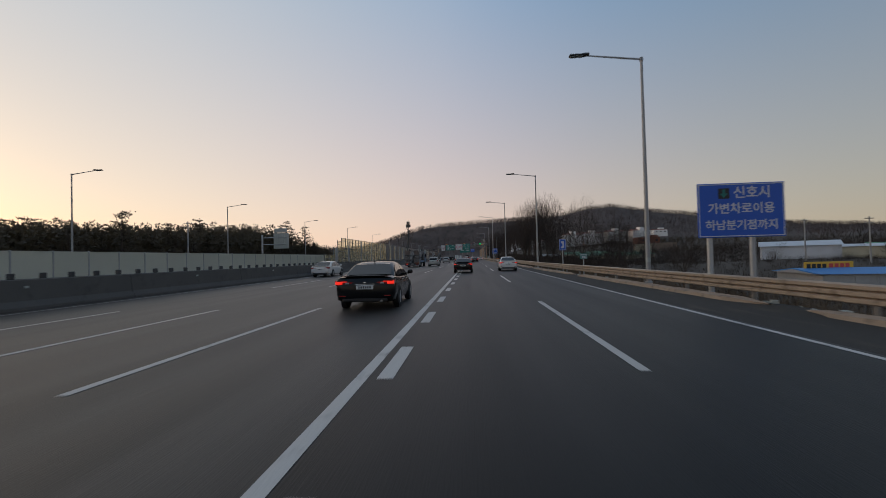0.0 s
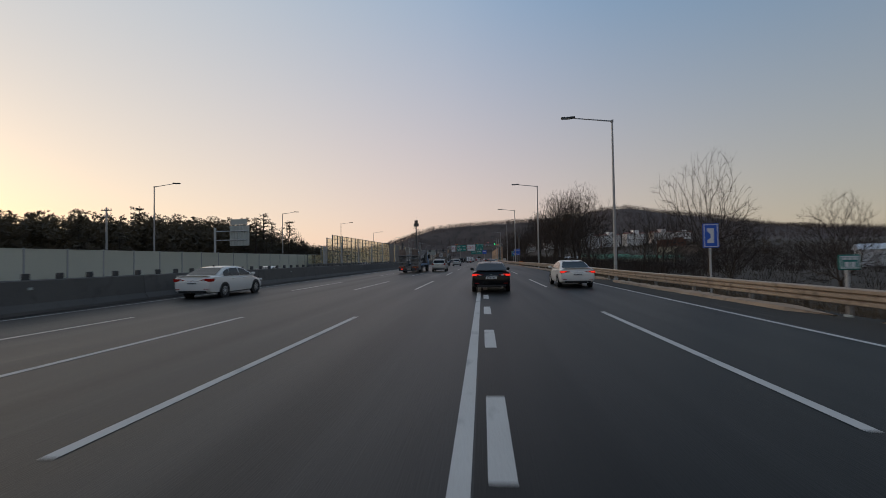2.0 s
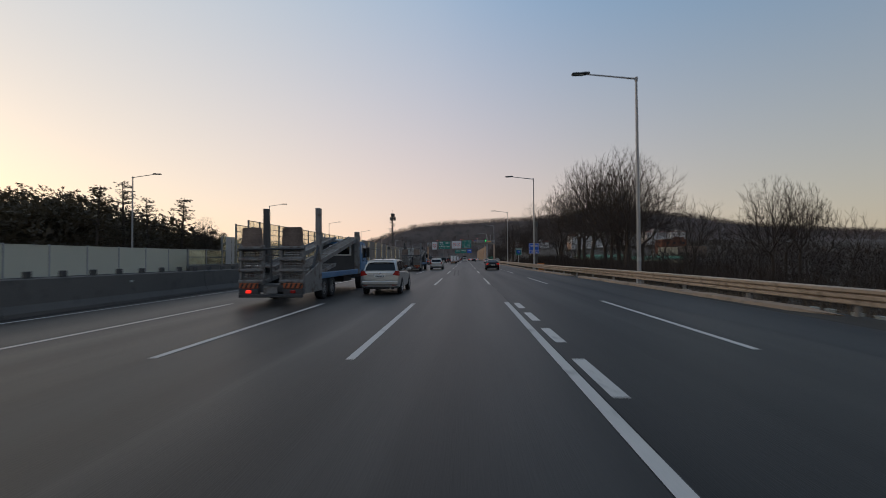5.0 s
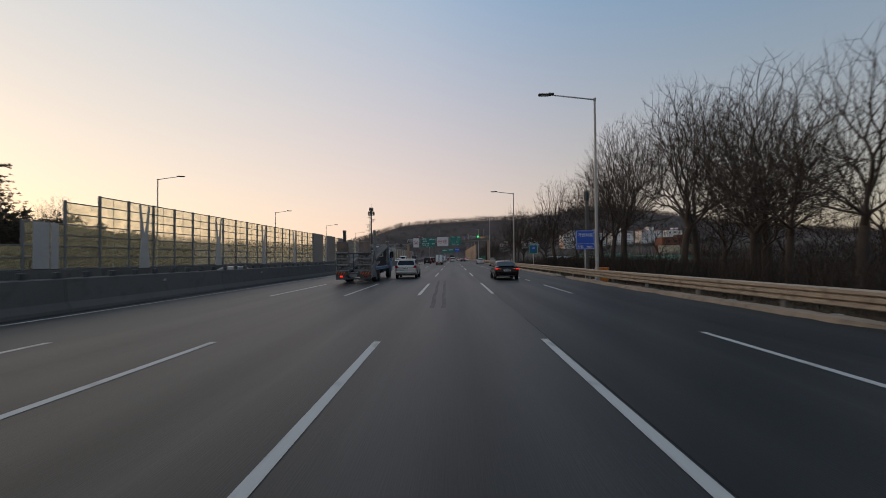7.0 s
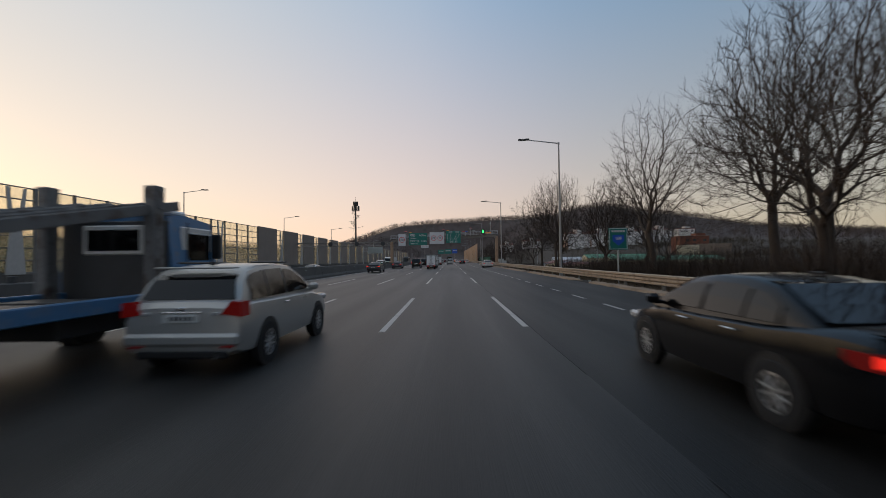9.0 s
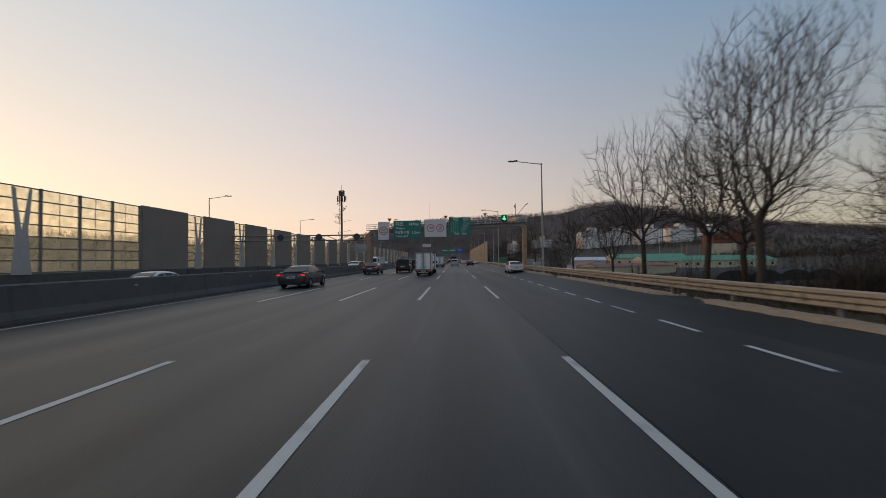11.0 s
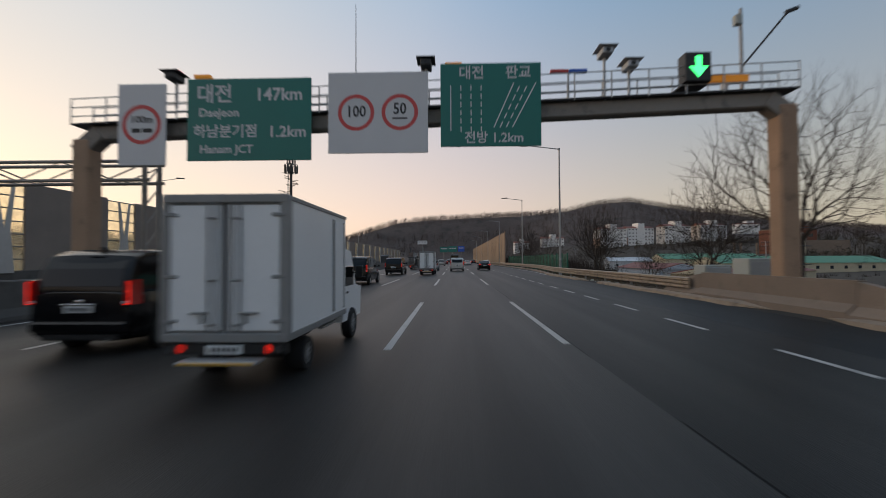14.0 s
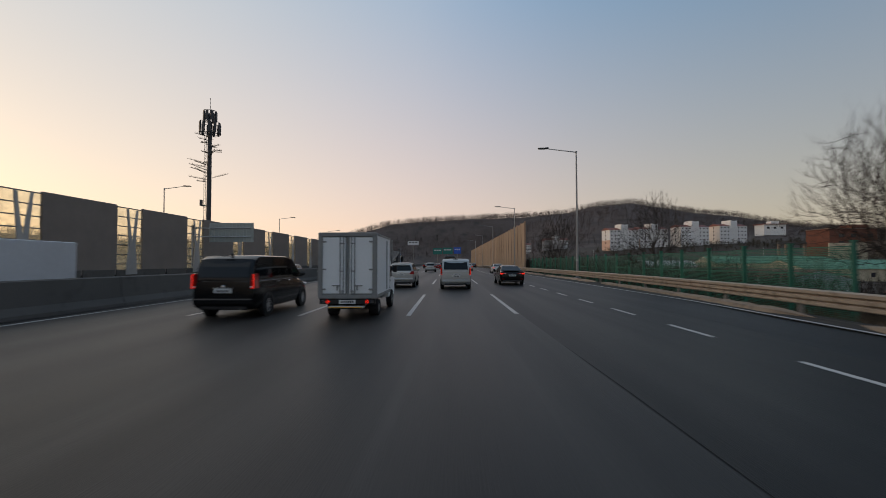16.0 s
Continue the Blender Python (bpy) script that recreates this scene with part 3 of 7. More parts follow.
# ---- tall noise wall: clear bays, then dark panels with braced bays between ----
tall = thing("noise_wall_tall", "tall noise wall of clear and dark panels between steel posts", "noise wall", kind="structure")
bm = B(); box(bm, (0, 0, 0.48), (0.5, 3.96, 0.96), 0.03)
tbase = mesh_of(bm, M["concrete"], "plinth")
bm = B(); box(bm, (0, 0, 4.6), (0.26, 0.2, 7.5), 0.015)
tpost = mesh_of(bm, M["poststeel"], "post")
bm = B(); box(bm, (0, 0, 4.6), (0.04, 0.06, 7.2), 0.006)
tmull = mesh_of(bm, M["galv"], "mullion")
bm = B(); box(bm, (0, 0, 0), (0.09, 3.78, 0.1), 0.01)
trail = mesh_of(bm, M["poststeel"], "cross_rail")
bm = B(); box(bm, (0, 0, 0), (0.02, 3.76, 0.93))
tpane = mesh_of(bm, M["clear"], "pane")
bm = B(); box(bm, (0, 0, 4.7), (0.3, 8.42, 7.5), 0.04)
for k in range(7):
    box(bm, (0.155, 0, 1.5 + k * 1.05), (0.012, 8.1, 0.03))
tdark = mesh_of(bm, M["darkpanel"], "dark_panel")
bm = B()
for pts in ([(-0.85, 0.9), (0.85, 0.9), (0.5, 4.4), (-0.5, 4.4)], [(-0.5, 4.4), (0.0, 4.4), (-0.62, 8.1), (-0.85, 8.1)], [(0.0, 4.4), (0.5, 4.4), (0.85, 8.1), (0.62, 8.1)]):
    lo = [bm.verts.new((0.2, y, z)) for y, z in pts]
    hi = [bm.verts.new((0.3, y, z)) for y, z in pts]
    bm.faces.new(lo), bm.faces.new(hi[::-1])
    for k in range(4):
        bm.faces.new((lo[k], lo[(k + 1) % 4], hi[(k + 1) % 4], hi[k]))
brace = mesh_of(bm, M["galv"], "brace")


def fall(y):
    """The tall wall follows the road a little downhill."""
    return lerp(y, [205, 268], [0.0, -0.5])


def clear_bay(y, n=7):
    d = fall(y)
    part("plinth", tbase, None, tall, at=pose(-38, y + 2, 0))
    for k in range(n + 1):
        part("cross_rail", trail, None, tall, at=pose(-38, y + 2, 1.05 + k * 1.03 + d))
    for k in range(n):
        part("pane", tpane, None, tall, at=pose(-38, y + 2, 1.57 + k * 1.03 + d))
    part("post", tpost, None, tall, at=pose(-38, y, d))
    part("mullion", tmull, None, tall, at=pose(-38.08, y + 1.9, d))


for y, n in ((112.95, 2), (116.9, 2), (120.85, 4), (124.8, 6)):      # the wall begins low and steps up
    part("plinth", tbase, None, tall, at=pose(-38, y + 2, 0))
    for k in range(n + 1):
        part("cross_rail", trail, None, tall, at=pose(-38, y + 1.97, 1.05 + k * 1.03))
    for k in range(n):
        part("pane", tpane, None, tall, at=pose(-38, y + 1.97, 1.57 + k * 1.03))
    bm = B(); box(bm, (0, 0, 0.85 + n * 0.53), (0.24, 0.2, n * 1.06 + 0.4), 0.015)
    part("post", bm, M["poststeel"], tall, at=pose(-38, y, 0))
for y, w in ((122.3, 1.5), (123.6, 0.75)):
    bm = B(); box(bm, (0, 0, 3.1), (0.06, w, 4.1), 0.015)
    part("access_panel", bm, M["galv"], tall, "pale blue-grey sheet metal panel", at=pose(-37.8, y, 0))
yy, i = 128.75, 0
while yy < 195:
    clear_bay(yy)
    if i % 4 == 1:
        part("brace", brace, None, tall, at=pose(-37.9, yy + 2, 0))
    yy += 3.95
    i += 1
part("post", tpost, None, tall, at=pose(-38, yy, 0))
py = 196.2
while py < 470:
    part("dark_panel", tdark, None, tall, at=pose(-38, py + 4.22, fall(py)))
    part("plinth", tbase, None, tall, at=pose(-38, py + 2, 0))
    part("plinth", tbase, None, tall, at=pose(-38, py + 6.2, 0))
    clear_bay(py + 8.44)
    part("brace", brace, None, tall, at=pose(-37.9, py + 10.4, fall(py)))
    py += 12.34

# ---- brown sound wall and green mesh fence on the right ----
swall = thing("sound_wall", "tan sound wall with dark brown water stains", "noise wall", kind="structure")
bm = B()
for k in range(16):
    box(bm, (0, 0, 0.26 + k * 0.52), (0.2, 3.96, 0.515), 0.015)
sw = mesh_of(bm, M["brownwall"], "panel")
bm = B(); box(bm, (0, 0, 4.2), (0.26, 0.22, 8.5), 0.01)
swp = mesh_of(bm, M["rust"], "post")
for i in range(44):
    ya = 303.5 + i * 4.0
    part("panel", sw, None, swall, at=pose(rail_x(ya) + 0.7, ya + 2, -0.1))
    part("post", swp, None, swall, at=pose(rail_x(ya) + 0.7, ya, 0))
# ---- street lamps ----
def street_lamp(at, side, h=11.6, reach=3.15, label=""):
    """A tapered column with one arm and a flat lamp head; side is +1 for an arm that points to +x."""
    t = thing("street_lamp", label, "street lamp", at, group="street lamps along the road")
    bm = B(); box(bm, (0, 0, 0.02), (0.5, 0.5, 0.04), 0.01); box(bm, (0, 0, 0.3), (0.26, 0.26, 0.56), 0.03)
    part("base", bm, M["galv"], t)
    bm = B(); tube(bm, (0, 0, 0.5), (0, 0, h), 0.115, 0.06, 12)
    part("column", bm, M["pole"], t, smooth=True)
    bm = B(); tube(bm, (0, 0, 1.5), (0, 0, 1.72), 0.119, 0.118, 12, False); part("pole_label", bm, M["noise"], t, "pale paper label")
    bm = B()
    tube(bm, (-side * 0.08, 0, h - 0.04), (side * reach * 0.86, 0, h + 0.3), 0.05, 0.035, 8)
    tube(bm, (0, 0, h - 0.12), (0, 0, h + 0.06), 0.085, 0.085, 10)
    part("arm", bm, M["pole"], t, smooth=True)
    bm = B()
    box(bm, (side * reach * 0.98, 0, h + 0.33), (0.85, 0.3, 0.1), 0.035)
    box(bm, (side * reach * 0.86, 0, h + 0.36), (0.36, 0.2, 0.13), 0.03)
    part("lamp_head", bm, M["darksteel"], t)
    bm = B(); box(bm, (side * reach * 1.0, 0, h + 0.265), (0.6, 0.22, 0.03), 0.008)
    part("lens", bm, M["noise"], t, "unlit grey lens")
    return t


first = street_lamp((10.15, 21.8, -0.4), -1, label="grey tapered street lamp behind the guard rail")
for x, y, z in ((9.43, 52.7, -0.4), (7.95, 82.3, 0), (7.05, 112.5, 0), (7.68, 152.9, 0.1), (7.42, 193.2, 0.2), (7.32, 237.5, 0.1), (9.5, 272.8, 0.3), (9.7, 312, 0), (9.8, 352, 0), (9.9, 392, 0), (9.9, 432, 0)):
    copy_thing(first, pose(x, y, z))
leftl = street_lamp((-40.7, 42.8, -0.1), 1, 11.5, 3.1, "grey street lamp behind the far noise wall")
for y, z in ((6.5, 0), (72.0, -0.2), (106.8, 0)):
    copy_thing(leftl, pose(-40.7, y, z))
for y, z in ((139.1, 0.5), (175.4, 0.1), (212.0, 0.0), (250.8, 0.1), (288.2, -0.2), (326, -0.3), (364, -0.3)):
    copy_thing(leftl, pose(-39.2, y, z))


# ---- main gantry over the carriageway ----
GY = 213.0
def canted(bm):
    """The beam leans with the banked road: lower over the median, higher over the shoulder."""
    for v in bm.verts:
        v.co.z += 0.0375 * (v.co.x + 3.2) - 0.1
    return bm


gan = thing("sign_gantry", "grey steel overhead sign gantry with a walkway rail", "gantry", (0, GY, 0))
bm = B(); box(bm, (8.75, 0, 3.4), (0.62, 0.62, 6.8), 0.06); box(bm, (8.75, 0, 0.5), (1.0, 1.0, 1.0), 0.05)
part("post", bm, M["rust"], gan, "rust-brown painted square post")
bm = B(); box(bm, (-15.0, 0, 3.45), (0.62, 0.62, 4.9), 0.06); box(bm, (-15.0, 0, 1.2), (1.1, 1.2, 0.5), 0.05)
part("post", bm, M["rust"], gan)
bm = B(); box(bm, (-3.2, 0, 6.62), (23.0, 0.5, 0.52), 0.05)
part("beam", canted(bm), M["gantry"], gan)
for x, s in ((8.55, 1), (-14.8, -1)):
    bm = B(); box(bm, (x, 0, 6.35), (1.1, 0.56, 0.6), 0.05, Matrix.Translation((x, 0, 6.35)) @ pose(0, 0, 0, 0, 40 * s, 0) @ Matrix.Translation((-x, 0, -6.35)))
    part("haunch", canted(bm), M["gantry"], gan)
for yy2 in (-0.45, 0.45):
    for k in range(3):
        bm = B(); tube(bm, (-15.2, yy2, 7.15 + k * 0.3), (9.0, yy2, 7.15 + k * 0.3), 0.022, n=6)
        part("handrail", canted(bm), M["galv"], gan)
    for k in range(21):
        bm = B(); tube(bm, (-15.2 + k * 1.21, yy2, 6.85), (-15.2 + k * 1.21, yy2, 7.76), 0.025, n=6)
        part("baluster", canted(bm), M["galv"], gan)
bm = B(); box(bm, (-3.1, 0, 6.9), (24.2, 0.9, 0.05))
part("walkway", canted(bm), M["darksteel"], gan)
for k in range(9):
    bm = B(); tube(bm, (9.1, -0.2, 0.9 + k * 0.6), (9.45, -0.2, 0.9 + k * 0.6), 0.015, n=6)
    part("ladder_rung", bm, M["darksteel"], gan)


def overhead_sign(name, x0, x1, z0, z1, material, label):
    t = thing(name, label, "road sign", ((x0 + x1) / 2, GY - 0.62, (z0 + z1) / 2))
    w, h = x1 - x0, z1 - z0
    bm = B(); box(bm, (0, 0, 0), (w, 0.06, h), 0.015)
    part("face", bm, material, t)
    for k in (-0.32, 0.32):
        bm = B(); box(bm, (k * w, 0.16, 0), (0.1, 0.24, h * 0.96), 0.01)
        part("bracket", bm, M["galv"], t)
    return t, w, h


def red_ring(t, x, z, r, y=-0.036):
    bm = B()
    n = 32
    a = [bm.verts.new((x + r * math.cos(i * 2 * math.pi / n), y, z + r * math.sin(i * 2 * math.pi / n))) for i in range(n)]
    b = [bm.verts.new((x + r * 0.8 * math.cos(i * 2 * math.pi / n), y, z + r * 0.8 * math.sin(i * 2 * math.pi / n))) for i in range(n)]
    for i in range(n):
        bm.faces.new((a[i], a[(i + 1) % n], b[(i + 1) % n], b[i]))
    part("red_ring", bm, M["signred"], t)


t, w, h = overhead_sign("restriction_sign", -13.42, -11.8, 4.87, 7.6, M["signwhite"], "white overhead sign with a red ring prohibition")
red_ring(t, 0, 0, 0.66)
words("100m", 0.34, M["signblack"], t, (0, -0.036, 0.16))
bm = B(); box(bm, (-0.18, -0.036, -0.2), (0.3, 0.004, 0.14), 0); box(bm, (0.2, -0.036, -0.2), (0.34, 0.004, 0.14), 0)
part("pictogram", bm, M["signblack"], t)
t, w, h = overhead_sign("direction_sign", -11.08, -6.93, 5.0, 7.74, M["signgreen"], "green overhead direction sign with white lettering")
words("대전", 0.66, M["signwhite"], t, (-1.15, -0.036, 0.82))
words("147km", 0.58, M["signwhite"], t, (1.0, -0.036, 0.8))
words("Daejeon", 0.4, M["signwhite"], t, (-1.0, -0.036, 0.22))
words("하남분기점", 0.47, M["signwhite"], t, (-0.78, -0.036, -0.42))
words("1.2km", 0.52, M["signwhite"], t, (1.28, -0.036, -0.44))
words("Hanam JCT", 0.38, M["signwhite"], t, (-0.75, -0.036, -1.0))
t, w, h = overhead_sign("speed_sign", -6.37, -3.08, 5.2, 7.88, M["signwhite"], "white overhead sign with two red speed limit rings")
for x, s in ((-0.72, "100"), (0.72, "50")):
    red_ring(t, x, 0, 0.6)
    words(s, 0.52, M["signblack"], t, (x, -0.036, 0.02 if s == "100" else 0.1), stretch=0.85)
bm = B(); box(bm, (0.72, -0.036, -0.2), (0.5, 0.004, 0.05)); part("underline", bm, M["signblack"], t)
t, w, h = overhead_sign("lane_sign", -2.67, 0.6, 5.38, 8.12, M["signgreen"], "green overhead lane diagram sign with white lines")
words("대전", 0.46, M["signwhite"], t, (-0.62, -0.036, 1.03))
words("판교", 0.46, M["signwhite"], t, (0.9, -0.036, 1.03))
words("전방 1.2km", 0.42, M["signwhite"], t, (0.1, -0.036, -1.1))
bm = B()
for k in range(4):
    x = -1.3 + k * 0.33
    for q in range(6):
        if k == 0 and q:
            continue
        box(bm, (x, -0.036, 0.55 - q * 0.27 if k else -0.1), (0.035, 0.004, 0.17 if k else 1.5))
part("lane_line", bm, M["signwhite"], t)
bm = B()
for k in range(4):
    a, b = Vector((0.1 + k * 0.2, -0.036, -0.75 + 0.0 * k)), Vector((0.75 + k * 0.24, -0.036, 0.7))
    for q in range(1 if k in (0, 3) else 5):
        n = 1 if k in (0, 3) else 5
        s, e = a.lerp(b, q / n), a.lerp(b, (q + (1 if n == 1 else 0.62)) / n)
        d = (e - s).length
        box(bm, (0, 0, 0), (0.04, 0.004, d), 0, Matrix.Translation((s + e) / 2) @ pose(0, 0, 0, 0, math.degrees(math.atan2(e.x - s.x, e.z - s.z)), 0))
part("exit_line", bm, M["signwhite"], t)


def gantry_camera(x, z, tint):
    t = thing("enforcement_camera", "boxy traffic camera on a short mast above the gantry", "camera", (x, GY - 0.2, 6.93))
    bm = B(); tube(bm, (0, 0, 0), (0, 0, z - 7.1), 0.05, n=8)
    part("mast", bm, M["galv"], t)
    bm = B(); box(bm, (0, -0.1, z - 7.0), (0.36, 0.6, 0.22), 0.03); box(bm, (0, -0.12, z - 6.86), (0.62, 0.72, 0.03), 0.01)
    part("housing", bm, tint, t)
    bm = B(); tube(bm, (0, -0.42, z - 7.0), (0, -0.38, z - 7.0), 0.07, n=12)
    part("lens", bm, M["signblack"], t)
    if x < 0 or z > 8.4:
        bm = B(); box(bm, (0, -0.12, z - 6.82), (0.5, 0.3, 0.05), 0.01)
        part("flash_lamp", bm, M["flash"], t, "pink-red lit flash lamp")
    return t


for x, z in ((-11.73, 8.0), (-3.16, 8.3), (2.8, 8.6), (3.61, 8.15)):
    gantry_camera(x, z, M["darksteel"] if x < 0 else M["galv"])
for x, z in ((-10.75, 7.72), (-2.25, 8.0)):
    t = thing("amber_beacon", "flat amber warning beacon above the gantry signs", "warning light", (x, GY - 0.3, z))
    bm = B(); box(bm, (0, 0, 0.22), (0.56, 0.2, 0.13), 0.02); part("lens", bm, M["amber"], t)
    bm = B(); tube(bm, (0, 0, -0.75), (0, 0, 0.16), 0.03, n=6); part("stem", bm, M["galv"], t)
t = thing("light_bar", "red and blue warning light bar on the gantry", "warning light", (1.6, GY - 0.2, 6.93))
bm = B(); tube(bm, (0, 0, 0), (0, 0, 1.0), 0.035, n=8); part("mast", bm, M["galv"], t)
bm = B(); box(bm, (-0.3, 0, 1.06), (0.6, 0.16, 0.12), 0.02); part("red_lens", bm, M["signred"], t)
bm = B(); box(bm, (0.32, 0, 1.06), (0.6, 0.16, 0.12), 0.02); part("blue_lens", bm, M["signblue"], t)
t = thing("lane_signal", "black lane control signal lit with a green arrow", "traffic signal", (5.66, GY - 0.5, 7.9))
bm = B(); box(bm, (0, 0.1, 0), (0.82, 0.5, 0.95), 0.02); part("housing", bm, M["signblack"], t)
bm = B(); box(bm, (0, 0.5, -0.5), (0.8, 0.9, 0.05)); part("shelf", bm, M["darksteel"], t)
bm = B()
a = [(-0.1, 0.34), (0.1, 0.34), (0.1, 0.0), (0.3, 0.0), (0.0, -0.36), (-0.3, 0.0), (-0.1, 0.0)]
slab(bm, a, -0.17, -0.155)
part("arrow", bm, M["greenlight"], t, "glowing green arrow")
t = thing("message_bar", "amber message bar beside the lane signal", "sign", (6.8, GY - 0.3, 7.62))
bm = B(); box(bm, (0, 0, 0), (1.3, 0.14, 0.24), 0.02); part("bar", bm, M["amber"], t)
bm = B(); box(bm, (0, 0.2, -0.2), (0.08, 0.3, 0.5)); part("bracket", bm, M["galv"], t)
t = thing("mast", "thin steel mast with a camera on the gantry corner", "mast", (7.45, GY, 6.93))
bm = B(); tube(bm, (0, 0, 0), (0, 0, 3.2), 0.06, 0.05, 8); part("tube", bm, M["pole"], t)
bm = B(); box(bm, (-0.1, 0, 2.8), (0.24, 0.2, 0.34), 0.02); part("camera_box", bm, M["noise"], t)
bm = B(); tube(bm, (0, 0, 1.2), (1.6, 0, 3.1), 0.035, n=6); tube(bm, (1.5, 0, 3.05), (1.9, 0, 3.2), 0.07, n=8); part("boom", bm, M["darksteel"], t)
t = thing("antenna", "thin whip antenna on the gantry", "antenna", (-5.6, GY, 6.93))
bm = B(); tube(bm, (0, 0, 0), (0, 0, 3.6), 0.025, 0.01, 6); part("rod", bm, M["galv"], t)

# ---- lattice gantry over the opposite road ----
og = thing("lattice_gantry", "grey lattice gantry over the opposite carriageway", "gantry", (0, 216.5, 0))
for x in (-38.0, -12.0 - 3.2):
    for yy2 in (-0.45, 0.45):
        bm = B(); tube(bm, (x, yy2, 1.0 if x > -20 else 0), (x, yy2, 5.9), 0.1, n=8); part("leg", bm, M["gantry"], og)
    for k in range(5):
        bm = B(); tube(bm, (x, -0.45, 1.3 + k * 0.9), (x, 0.45, 2.2 + k * 0.9), 0.035, n=6); part("leg_brace", bm, M["gantry"], og)
for yy2 in (-0.45, 0.45):
    for z in (5.1, 5.9):
        bm = B(); tube(bm, (-38.2, yy2, z), (-15.0, yy2, z), 0.075, n=8); part("chord", bm, M["gantry"], og)
    for k in range(12):
        x = -38 + k * 1.92
        bm = B(); tube(bm, (x, yy2, 5.1 if k % 2 else 5.9), (x + 1.92, yy2, 5.9 if k % 2 else 5.1), 0.035, n=6); part("lacing", bm, M["gantry"], og)
for x in (-23.6, -17.5, -29.8):
    t = thing("signal_back", "round dark back of a lane signal", "traffic signal", (x, 215.8, 5.6), group="signals on the lattice gantry")
    bm = B(); tube(bm, (0, 0, 0), (0, 0.12, 0), 0.52, n=24); part("disc", bm, M["darksteel"], t)
    bm = B(); box(bm, (0, 0.2, 0), (0.2, 0.3, 0.3), 0.02); part("bracket", bm, M["galv"], t)


# ---- roadside signs ----
def plate_sign(name, label, at, w, h, z, material, legs=(0.0,), rz=0.0, legr=0.045, border=None):
    t = thing(name, label, "road sign", at, rz)
    bm = B(); box(bm, (0, 0, z), (w, 0.05, h), 0.012); part("face", bm, material, t)
    if border:
        bm = B()
        for s in (-1, 1):
            box(bm, (0, -0.0275, z + s * (h / 2 - 0.05)), (w - 0.06, 0.004, 0.03)); box(bm, (s * (w / 2 - 0.05), -0.0275, z), (0.03, 0.004, h - 0.1))
        part("border", bm, border, t)
    for x in legs:
        bm = B(); tube(bm, (x, 0.035 + legr, 0), (x, 0.035 + legr, z + h * 0.4), legr, n=8); part("leg", bm, M["galv"], t)
    return t


t = plate_sign("lane_use_sign", "large blue sign with white lettering on two posts", (11.42, 16.5, -0.4), 3.07, 2.0, 3.45, M["signblue"], (-1.07, 0.45), border=M["signwhite"], legr=0.1)
words("신호시", 0.48, M["signwhite"], t, (0.4, -0.029, 4.07), align="CENTER")
words("가변차로이용", 0.43, M["signwhite"], t, (0.0, -0.029, 3.49))
words("하남분기점까지", 0.40, M["signwhite"], t, (0.0, -0.029, 2.88))
bm = B(); box(bm, (-0.6, -0.029, 4.07), (0.4, 0.004, 0.38)); part("signal_field", bm, M["signblack"], t)
bm = B(); slab(bm, [(-0.65, 4.22), (-0.55, 4.22), (-0.55, 4.07), (-0.46, 4.07), (-0.6, 3.91), (-0.74, 4.07), (-0.65, 4.07)], -0.035, -0.032); part("arrow", bm, M["signgreen"], t, "dark green arrow")
t = plate_sign("merge_sign", "small blue sign with a white lane shape on a post", (10.1, 41.4, -0.8), 0.65, 1.05, 3.3, M["signblue"], border=M["signwhite"])
bm = B(); slab(bm, [(-0.16, 2.98), (0.12, 2.98), (0.12, 3.62), (-0.16, 3.62), (-0.16, 3.5), (-0.02, 3.36), (-0.02, 3.2), (-0.16, 3.1)], -0.032, -0.029); part("shape", bm, M["signwhite"], t)
t = plate_sign("distance_sign", "small green distance marker sign", (10.3, 34.6, -0.32), 0.55, 0.42, 1.72, M["signgreen"], border=M["signwhite"])
bars(t, M["signwhite"], -0.18, 1.82, 3, 0.1, 0.07, 0.03, -0.029); bars(t, M["signwhite"], -0.14, 1.66, 2, 0.12, 0.14, 0.04, -0.029)
t = plate_sign("lane_start_sign", "blue reversible lane start sign with white lettering", (7.75, 117.1, 0.0), 1.36, 1.4, 2.97, M["signblue"], border=M["signwhite"])
words("가변차로", 0.3, M["signwhite"], t, (0, -0.029, 3.3))
words("시점", 0.24, M["signwhite"], t, (-0.35, -0.029, 2.47))
words("Begin", 0.2, M["signwhite"], t, (0.3, -0.029, 2.47))
bm = B(); box(bm, (0, -0.029, 2.68), (1.24, 0.004, 0.025)); part("divider", bm, M["signwhite"], t)
t = plate_sign("route_sign", "green route shield sign on a post", (8.9, 143.3, 0.0), 1.2, 1.4, 2.9, M["signgreen"], border=M["signwhite"])
bm = B(); slab(bm, [(-0.36, 2.75), (0, 2.45), (0.36, 2.75), (0.36, 3.15), (-0.36, 3.15)], -0.034, -0.03); part("shield", bm, M["signblue"], t)
words("100", 0.28, M["signwhite"], t, (0, -0.036, 2.92))
bars(t, M["signwhite"], -0.42, 3.38, 5, 0.13, 0.12, 0.05, -0.029)

